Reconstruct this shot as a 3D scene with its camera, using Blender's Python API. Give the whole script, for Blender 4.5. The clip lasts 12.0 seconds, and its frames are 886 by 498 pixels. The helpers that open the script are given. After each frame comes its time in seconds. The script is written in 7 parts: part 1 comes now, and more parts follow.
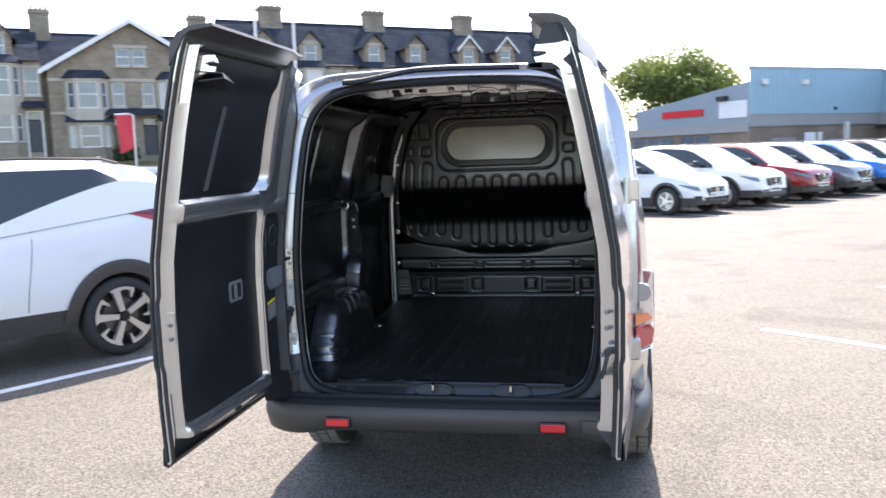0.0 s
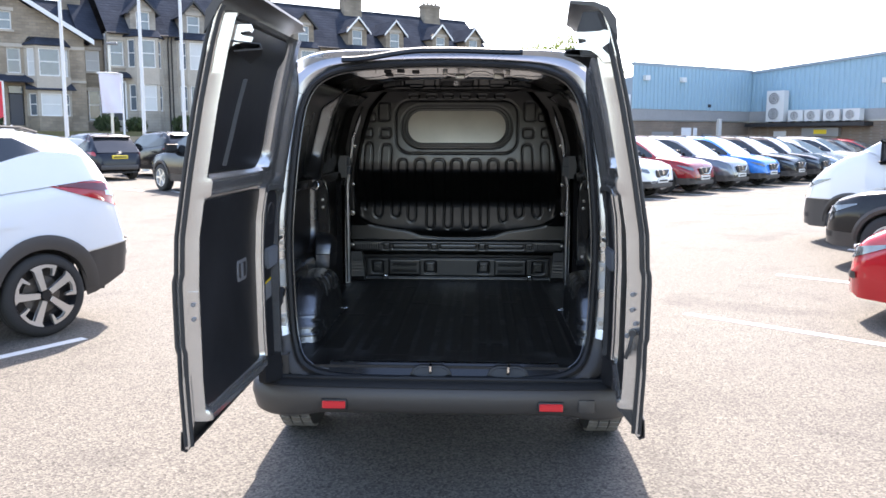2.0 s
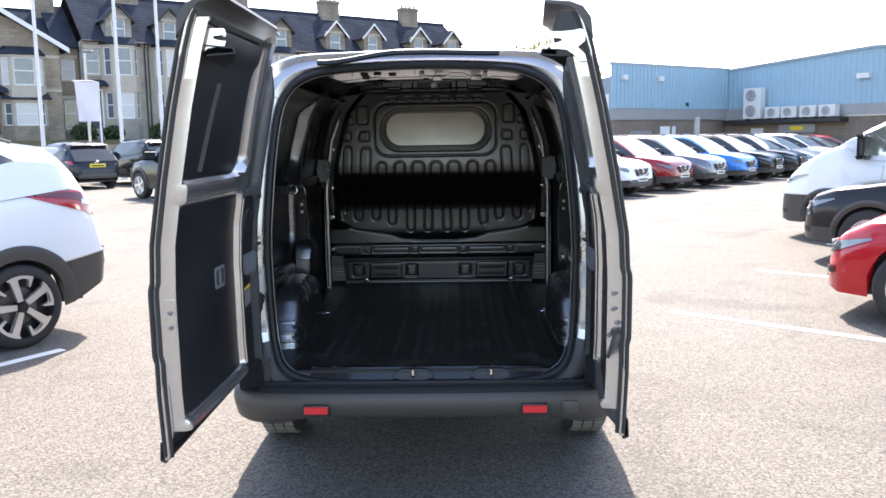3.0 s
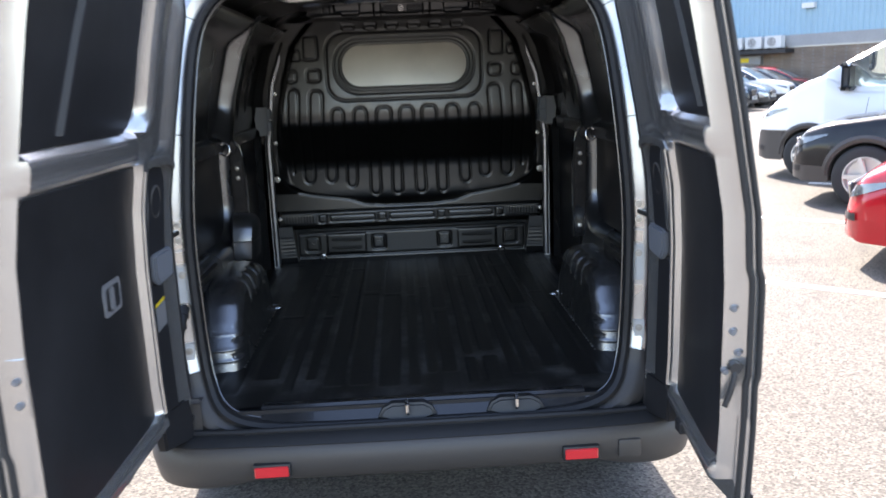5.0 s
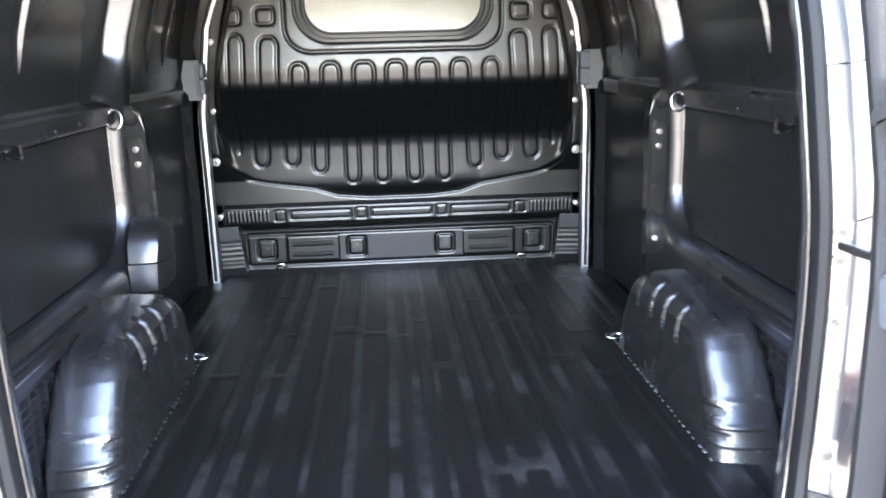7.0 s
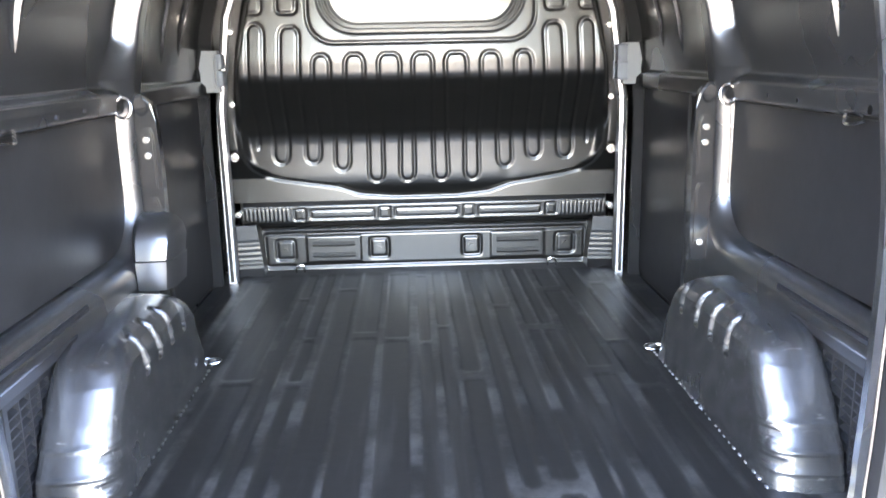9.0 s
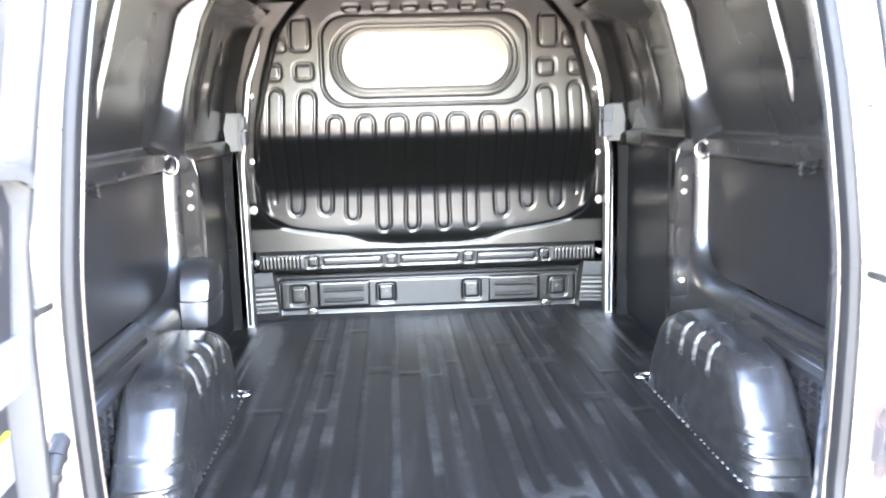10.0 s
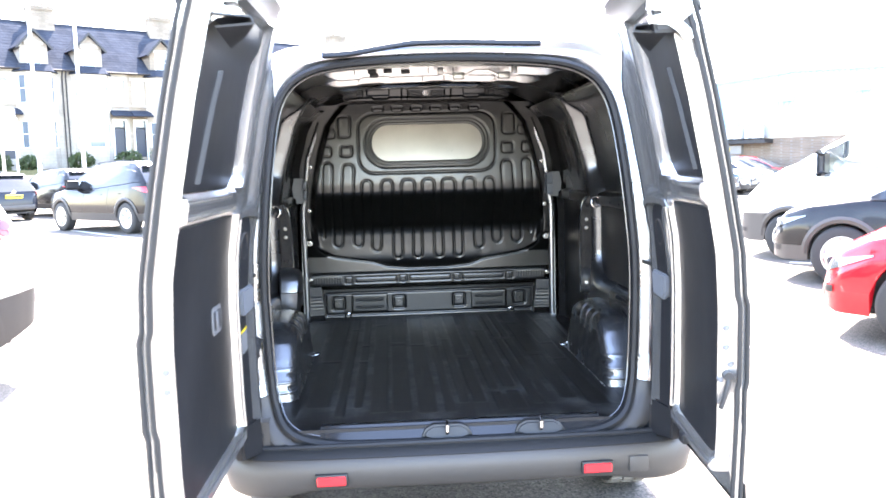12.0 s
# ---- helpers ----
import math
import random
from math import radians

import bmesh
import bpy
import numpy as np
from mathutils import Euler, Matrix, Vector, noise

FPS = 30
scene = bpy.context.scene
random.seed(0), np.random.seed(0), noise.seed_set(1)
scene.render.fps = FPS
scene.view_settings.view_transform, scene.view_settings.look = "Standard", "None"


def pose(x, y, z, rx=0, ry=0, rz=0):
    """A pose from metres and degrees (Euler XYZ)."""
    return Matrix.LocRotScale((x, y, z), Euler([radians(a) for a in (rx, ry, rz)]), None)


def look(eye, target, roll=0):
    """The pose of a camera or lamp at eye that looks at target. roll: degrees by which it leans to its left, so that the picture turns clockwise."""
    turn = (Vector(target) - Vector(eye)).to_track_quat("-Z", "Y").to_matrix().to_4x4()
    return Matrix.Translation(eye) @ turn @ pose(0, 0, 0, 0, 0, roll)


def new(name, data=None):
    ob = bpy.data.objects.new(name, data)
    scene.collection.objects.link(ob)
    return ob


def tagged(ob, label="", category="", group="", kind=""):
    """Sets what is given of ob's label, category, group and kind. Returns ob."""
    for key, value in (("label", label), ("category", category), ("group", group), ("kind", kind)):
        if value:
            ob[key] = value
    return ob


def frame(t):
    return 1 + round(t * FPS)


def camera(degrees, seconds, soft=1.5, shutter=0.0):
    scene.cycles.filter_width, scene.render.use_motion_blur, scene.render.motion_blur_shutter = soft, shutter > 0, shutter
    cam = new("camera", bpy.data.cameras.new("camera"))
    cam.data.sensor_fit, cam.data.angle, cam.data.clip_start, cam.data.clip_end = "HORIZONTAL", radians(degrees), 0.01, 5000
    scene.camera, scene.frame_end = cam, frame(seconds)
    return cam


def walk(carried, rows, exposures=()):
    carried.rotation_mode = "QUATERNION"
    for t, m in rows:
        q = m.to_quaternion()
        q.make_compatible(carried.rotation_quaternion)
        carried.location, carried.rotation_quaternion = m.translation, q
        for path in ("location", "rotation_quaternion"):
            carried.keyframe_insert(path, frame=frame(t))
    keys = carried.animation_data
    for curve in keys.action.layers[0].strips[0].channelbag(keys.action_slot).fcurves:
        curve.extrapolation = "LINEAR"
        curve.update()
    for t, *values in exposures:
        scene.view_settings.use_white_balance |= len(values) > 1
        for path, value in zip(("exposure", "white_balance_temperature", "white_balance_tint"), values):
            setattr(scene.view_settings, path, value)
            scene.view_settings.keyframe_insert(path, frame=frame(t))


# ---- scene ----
cam = camera(56.4, 12.0, 1.6, 0.5)
PATH = [
    (0, (0.62, -3.145, 1.45), (0.243, -1.194, 1.226), -2.0),
    (0.5, (0.389, -3.202, 1.442), (0.184, -1.227, 1.2), -2.0),
    (1, (0.226, -3.243, 1.454), (0.115, -1.263, 1.194), -1.6),
    (1.5, (0.159, -3.223, 1.449), (0.062, -1.244, 1.176), 0.2),
    (2, (0.143, -3.213, 1.451), (0.055, -1.233, 1.184), 0.1),
    (2.5, (0.148, -3.203, 1.451), (0.077, -1.222, 1.189), -0.0),
    (3, (0.152, -3.195, 1.448), (0.106, -1.213, 1.187), -0.9),
    (3.2, (0.154, -3.192, 1.443), (0.124, -1.21, 1.177), -0.9),
    (4.8, (-0.01, -2.337, 1.429), (0.028, -0.368, 1.077), -1.8),
    (5, (-0.028, -2.194, 1.437), (0.058, -0.237, 1.036), -2.3),
    (5.5, (-0.019, -1.816, 1.407), (0.075, 0.133, 0.969), -2.2),
    (6, (-0.041, -1.497, 1.408), (0.046, 0.46, 1.005), -1.8),
    (6.5, (-0.081, -1.268, 1.395), (0.079, 0.678, 0.962), -1.2),
    (7, (-0.045, -1.064, 1.353), (0.082, 0.876, 0.884), -1.6),
    (7.2, (-0.024, -1.0, 1.328), (0.061, 0.943, 0.859), -1.9),
    (8.8, (-0.045, -0.929, 1.312), (0.029, 1.023, 0.88), -1.3),
    (9, (-0.046, -0.923, 1.31), (0.024, 1.023, 0.854), -1.2),
    (9.5, (-0.046, -0.939, 1.305), (0.008, 1.002, 0.829), -1.5),
    (10, (-0.134, -1.166, 1.326), (-0.018, 0.803, 0.999), -1.5),
    (10.5, (-0.201, -1.505, 1.363), (0.001, 0.464, 1.075), -1.9),
    (11, (-0.154, -1.894, 1.354), (-0.008, 0.086, 1.106), -1.8),
    (11.5, (-0.174, -2.273, 1.356), (-0.04, -0.289, 1.138), -2.4),
    (12, (-0.217, -2.625, 1.389), (-0.09, -0.639, 1.188), -1.6),
]
EXPOSURES = [(0, 1.95, 7000, 16), (.5, 2.1, 7000, 16), (3, 2.08, 7000, 16), (5, 2.4, 7000, 16), (5.5, 2.88, 7100, 16), (6, 3.8, 7250, 17), (6.5, 4.35, 7350, 18), (7.2, 5.1, 7500, 19), (8.8, 5.87, 7700, 19), (9.5, 6.17, 7750, 19), (10.5, 6.4, 7650, 19), (11.2, 5.7, 7500, 19), (12, 4.2, 7200, 17)]
walk(cam, [(t, look(eye, target, roll)) for t, eye, target, roll in PATH], EXPOSURES)

# ---- light ----
SUN_AZ, SUN_EL = 1.5, 47.0          # degrees: from the van's nose, towards its left; above the horizon
world = bpy.data.worlds.new("sky")
scene.world = world
world.use_nodes = True
wn = world.node_tree.nodes
sky = wn.new("ShaderNodeTexSky")
sky.sky_type = "NISHITA"
sky.sun_disc = False
sky.sun_elevation = radians(SUN_EL)
sky.sun_rotation = radians(SUN_AZ)
sky.air_density, sky.dust_density, sky.ozone_density = 1.0, 1.2, 1.0
wn["Background"].inputs["Strength"].default_value = 0.15
world.node_tree.links.new(sky.outputs[0], wn["Background"].inputs["Color"])
sun = new("sun", bpy.data.lights.new("sun", "SUN"))
sun.data.energy, sun.data.angle, sun.data.color = 3.5, radians(0.55), (1.0, 0.965, 0.91)
sun.matrix_world = look((-math.sin(radians(SUN_AZ)) * 40, 40, 40 * math.tan(radians(SUN_EL))), (0, 0, 0))


# ---- materials ----
def mat(name, base, rough=0.6, metal=0.0, grain=0.08, scale=40.0, bump=0.0, big=0.08, coat=0.0, alpha=1.0, rand=0.0, island=False, spec=0.5, big_scale=1.3, transmission=0.0):
    """A painted, plastic, stone or metal surface: two scales of tone, uneven gloss and a fine relief."""
    m = bpy.data.materials.new(name)
    m.use_nodes = True
    nt = m.node_tree
    n, l = nt.nodes, nt.links
    b = n["Principled BSDF"]
    b.inputs["Metallic"].default_value = metal
    b.inputs["Coat Weight"].default_value = coat
    b.inputs["Coat Roughness"].default_value = 0.06
    b.inputs["Specular IOR Level"].default_value = spec
    b.inputs["Transmission Weight"].default_value = transmission
    b.inputs["Alpha"].default_value = alpha
    tc = n.new("ShaderNodeTexCoord")
    fine, wide = n.new("ShaderNodeTexNoise"), n.new("ShaderNodeTexNoise")
    fine.inputs["Scale"].default_value, fine.inputs["Detail"].default_value = scale, 6
    wide.inputs["Scale"].default_value, wide.inputs["Detail"].default_value = big_scale, 4
    for x in (fine, wide):
        l.new(tc.outputs["Object"], x.inputs["Vector"])
    def math_node(op, a, c):
        x = n.new("ShaderNodeMath")
        x.operation = op
        for k, v in enumerate((a, c)):
            if isinstance(v, (int, float)):
                x.inputs[k].default_value = v
            else:
                l.new(v, x.inputs[k])
        return x.outputs[0]
    f = math_node("MULTIPLY", math_node("SUBTRACT", fine.outputs[0], 0.5), grain * 2.4)
    w = math_node("MULTIPLY", math_node("SUBTRACT", wide.outputs[0], 0.5), big * 2.4)
    t = math_node("ADD", math_node("ADD", f, w), 1.0)
    if rand:
        src = n.new("ShaderNodeNewGeometry").outputs["Random Per Island"] if island else n.new("ShaderNodeObjectInfo").outputs["Random"]
        t = math_node("ADD", t, math_node("MULTIPLY", math_node("SUBTRACT", src, 0.5), rand * 2))
    mix = n.new("ShaderNodeMix")
    mix.data_type, mix.blend_type = "RGBA", "MULTIPLY"
    mix.inputs[0].default_value = 1.0
    mix.inputs[6].default_value = (*base, 1)
    l.new(t, mix.inputs[7])
    l.new(mix.outputs[2], b.inputs["Base Color"])
    l.new(math_node("ADD", math_node("MULTIPLY", math_node("SUBTRACT", wide.outputs[0], 0.5), 0.18), rough), b.inputs["Roughness"])
    if bump:
        bn = n.new("ShaderNodeBump")
        bn.inputs["Strength"].default_value, bn.inputs["Distance"].default_value = 0.5, bump
        l.new(fine.outputs[0], bn.inputs["Height"])
        l.new(bn.outputs[0], b.inputs["Normal"])
    return m


def glass(name, tint=(0.8, 0.85, 0.85), rough=0.02):
    m = bpy.data.materials.new(name)
    m.use_nodes = True
    b = m.node_tree.nodes["Principled BSDF"]
    b.inputs["Base Color"].default_value = (*tint, 1)
    b.inputs["Roughness"].default_value = rough
    b.inputs["Transmission Weight"].default_value = 1.0
    b.inputs["IOR"].default_value = 1.45
    return m


def asphalt(name):
    """Worn car-park asphalt: pale crushed stone in a grey binder, with patches, stains and oil."""
    m = mat(name, (0.116, 0.107, 0.094), 0.82, 0, 0.24, 95.0, 0.006, 0.10, big_scale=0.55, spec=0.35)
    nt = m.node_tree
    n, l = nt.nodes, nt.links
    tc = n.new("ShaderNodeTexCoord")
    vor = n.new("ShaderNodeTexVoronoi")
    vor.inputs["Scale"].default_value = 105
    l.new(tc.outputs["Object"], vor.inputs["Vector"])
    ramp = n.new("ShaderNodeValToRGB")
    ramp.color_ramp.elements[0].position, ramp.color_ramp.elements[1].position = 0.0, 1.0
    ramp.color_ramp.elements[0].color, ramp.color_ramp.elements[1].color = (0.30, 0.30, 0.30, 1), (1.75, 1.72, 1.68, 1)
    l.new(vor.outputs["Color"], ramp.inputs[0])
    mix = n.new("ShaderNodeMix")
    mix.data_type, mix.blend_type = "RGBA", "MULTIPLY"
    mix.inputs[0].default_value = 1.0
    b = n["Principled BSDF"]
    old = b.inputs["Base Color"].links[0].from_socket
    l.new(old, mix.inputs[6])
    l.new(ramp.outputs[0], mix.inputs[7])
    stain = n.new("ShaderNodeTexNoise")
    stain.inputs["Scale"].default_value, stain.inputs["Detail"].default_value, stain.inputs["Distortion"].default_value = 0.9, 8, 1.2
    l.new(tc.outputs["Object"], stain.inputs["Vector"])
    r2 = n.new("ShaderNodeValToRGB")
    r2.color_ramp.elements[0].position, r2.color_ramp.elements[1].position = 0.30, 0.46
    r2.color_ramp.elements[0].color, r2.color_ramp.elements[1].color = (0.74, 0.74, 0.75, 1), (1, 1, 1, 1)
    l.new(stain.outputs[0], r2.inputs[0])
    mix2 = n.new("ShaderNodeMix")
    mix2.data_type, mix2.blend_type = "RGBA", "MULTIPLY"
    mix2.inputs[0].default_value = 1.0
    l.new(mix.outputs[2], mix2.inputs[6])
    l.new(r2.outputs[0], mix2.inputs[7])
    l.new(mix2.outputs[2], b.inputs["Base Color"])
    bn = n.new("ShaderNodeBump")
    bn.inputs["Strength"].default_value, bn.inputs["Distance"].default_value = 0.6, 0.004
    l.new(vor.outputs["Distance"], bn.inputs["Height"])
    l.new(bn.outputs[0], b.inputs["Normal"])
    return m


def masonry(name, a, c, mortar, w, h, scale=1.0, relief=0.02, gloss=0.4):
    """Coursed stone or brick, for walls that stay far off: joints, tones and relief on the wall's own plane."""
    m = bpy.data.materials.new(name)
    m.use_nodes = True
    n, l = m.node_tree.nodes, m.node_tree.links
    b = n["Principled BSDF"]
    b.inputs["Roughness"].default_value = 0.88
    b.inputs["Specular IOR Level"].default_value = gloss
    tc, sep, com = n.new("ShaderNodeTexCoord"), n.new("ShaderNodeSeparateXYZ"), n.new("ShaderNodeCombineXYZ")
    l.new(tc.outputs["Object"], sep.inputs[0])
    add = n.new("ShaderNodeMath")
    l.new(sep.outputs[0], add.inputs[0])
    l.new(sep.outputs[1], add.inputs[1])
    l.new(add.outputs[0], com.inputs[0])
    l.new(sep.outputs[2], com.inputs[1])
    br = n.new("ShaderNodeTexBrick")
    br.inputs["Scale"].default_value = scale
    br.inputs["Brick Width"].default_value, br.inputs["Row Height"].default_value, br.inputs["Mortar Size"].default_value = w, h, 0.012
    br.inputs["Color1"].default_value, br.inputs["Color2"].default_value, br.inputs["Mortar"].default_value = (*a, 1), (*c, 1), (*mortar, 1)
    l.new(com.outputs[0], br.inputs["Vector"])
    no = n.new("ShaderNodeTexNoise")
    no.inputs["Scale"].default_value, no.inputs["Detail"].default_value = 0.8, 9
    l.new(tc.outputs["Object"], no.inputs["Vector"])
    ramp = n.new("ShaderNodeValToRGB")
    ramp.color_ramp.elements[0].position, ramp.color_ramp.elements[1].position = 0.3, 0.72
    ramp.color_ramp.elements[0].color, ramp.color_ramp.elements[1].color = (0.70, 0.69, 0.68, 1), (1.15, 1.13, 1.1, 1)
    l.new(no.outputs[0], ramp.inputs[0])
    mix = n.new("ShaderNodeMix")
    mix.data_type, mix.blend_type = "RGBA", "MULTIPLY"
    mix.inputs[0].default_value = 1.0
    l.new(br.outputs["Color"], mix.inputs[6])
    l.new(ramp.outputs[0], mix.inputs[7])
    l.new(mix.outputs[2], b.inputs["Base Color"])
    bn = n.new("ShaderNodeBump")
    bn.inputs["Distance"].default_value = relief
    l.new(br.outputs["Fac"], bn.inputs["Height"])
    bn.invert = True
    l.new(bn.outputs[0], b.inputs["Normal"])
    return m


def leaves(name, base):
    """Thin leaves: half the light passes through them."""
    m = mat(name, base, 0.55, 0, 0.15, 30, 0, 0.15, rand=0.35, island=True)
    n, l = m.node_tree.nodes, m.node_tree.links
    tr, mx = n.new("ShaderNodeBsdfTranslucent"), n.new("ShaderNodeMixShader")
    b = n["Principled BSDF"]
    l.new(b.inputs["Base Color"].links[0].from_socket, tr.inputs["Color"])
    mx.inputs[0].default_value = 0.5
    l.new(b.outputs[0], mx.inputs[1])
    l.new(tr.outputs[0], mx.inputs[2])
    l.new(mx.outputs[0], n["Material Output"].inputs["Surface"])
    return m


def vinyl(name):
    """Black vinyl with grey scuffs dragged along the load bay."""
    m = mat(name, (0.0152, 0.0142, 0.0134), 0.42, 0, 0.20, 30, 0.0006, 0.30, spec=0.35)
    n, l = m.node_tree.nodes, m.node_tree.links
    b = n["Principled BSDF"]
    tc, mp, no, ramp, mix = n.new("ShaderNodeTexCoord"), n.new("ShaderNodeMapping"), n.new("ShaderNodeTexNoise"), n.new("ShaderNodeValToRGB"), n.new("ShaderNodeMix")
    mp.inputs["Scale"].default_value = (26, 2.2, 1)
    l.new(tc.outputs["Object"], mp.inputs[0])
    l.new(mp.outputs[0], no.inputs["Vector"])
    no.inputs["Scale"].default_value, no.inputs["Detail"].default_value = 1.0, 7
    ramp.color_ramp.elements[0].position, ramp.color_ramp.elements[1].position = 0.52, 0.74
    ramp.color_ramp.elements[0].color, ramp.color_ramp.elements[1].color = (0, 0, 0, 1), (0.75, 0.75, 0.75, 1)
    l.new(no.outputs[0], ramp.inputs[0])
    mix.data_type = "RGBA"
    # the raised webs are rubbed paler than the sunk pads
    sep, web, rub, low, tot = n.new("ShaderNodeSeparateXYZ"), n.new("ShaderNodeMapRange"), n.new("ShaderNodeMath"), n.new("ShaderNodeMath"), n.new("ShaderNodeMath")
    l.new(tc.outputs["Object"], sep.inputs[0])
    l.new(sep.outputs["Z"], web.inputs[0])
    web.inputs[1].default_value, web.inputs[2].default_value = .5326, .5338
    patch, spread = n.new("ShaderNodeTexNoise"), n.new("ShaderNodeMapRange")
    patch.inputs["Scale"].default_value, patch.inputs["Detail"].default_value = 5.0, 9
    patch.inputs["Roughness"].default_value = 0.68
    l.new(tc.outputs["Object"], patch.inputs["Vector"])
    l.new(patch.outputs[0], spread.inputs[0])
    spread.inputs[1].default_value, spread.inputs[2].default_value = .47, .66
    rub.operation, low.operation, tot.operation, tot.use_clamp = "MULTIPLY", "MULTIPLY", "ADD", True
    l.new(web.outputs[0], rub.inputs[0])
    l.new(spread.outputs[0], rub.inputs[1])
    l.new(ramp.outputs[0], low.inputs[0])
    low.inputs[1].default_value = 0.45
    l.new(rub.outputs[0], tot.inputs[0])
    l.new(low.outputs[0], tot.inputs[1])
    l.new(tot.outputs[0], mix.inputs[0])
    l.new(b.inputs["Base Color"].links[0].from_socket, mix.inputs[6])
    mix.inputs[7].default_value = (0.078, 0.074, 0.069, 1)
    l.new(mix.outputs[2], b.inputs["Base Color"])
    return m


def scuffed_paint(name, base):
    """Metallic paint dulled by loads: pale scratches, chips and dust."""
    m = mat(name, base, 0.25, 0.88, 0.14, 120, 0.0010, 0.30, coat=0.1, big_scale=6.0)
    n, l = m.node_tree.nodes, m.node_tree.links
    b = n["Principled BSDF"]
    tc = n.new("ShaderNodeTexCoord")
    old = b.inputs["Base Color"].links[0].from_socket
    for scale, rot, lo, hi in (((18, 160, 60), 0.5, .66, .70), ((70, 70, 70), 0.0, .725, .76)):
        mp, no, ramp, mix = n.new("ShaderNodeMapping"), n.new("ShaderNodeTexNoise"), n.new("ShaderNodeValToRGB"), n.new("ShaderNodeMix")
        mp.inputs["Scale"].default_value, mp.inputs["Rotation"].default_value = scale, (rot, 0, rot)
        l.new(tc.outputs["Object"], mp.inputs[0])
        l.new(mp.outputs[0], no.inputs["Vector"])
        no.inputs["Scale"].default_value, no.inputs["Detail"].default_value = 1.0, 5
        ramp.color_ramp.elements[0].position, ramp.color_ramp.elements[1].position = lo, hi
        l.new(no.outputs[0], ramp.inputs[0])
        mix.data_type = "RGBA"
        l.new(ramp.outputs[0], mix.inputs[0])
        l.new(old, mix.inputs[6])
        mix.inputs[7].default_value = (0.75, 0.74, 0.72, 1)
        old = mix.outputs[2]
    l.new(old, b.inputs["Base Color"])
    return m


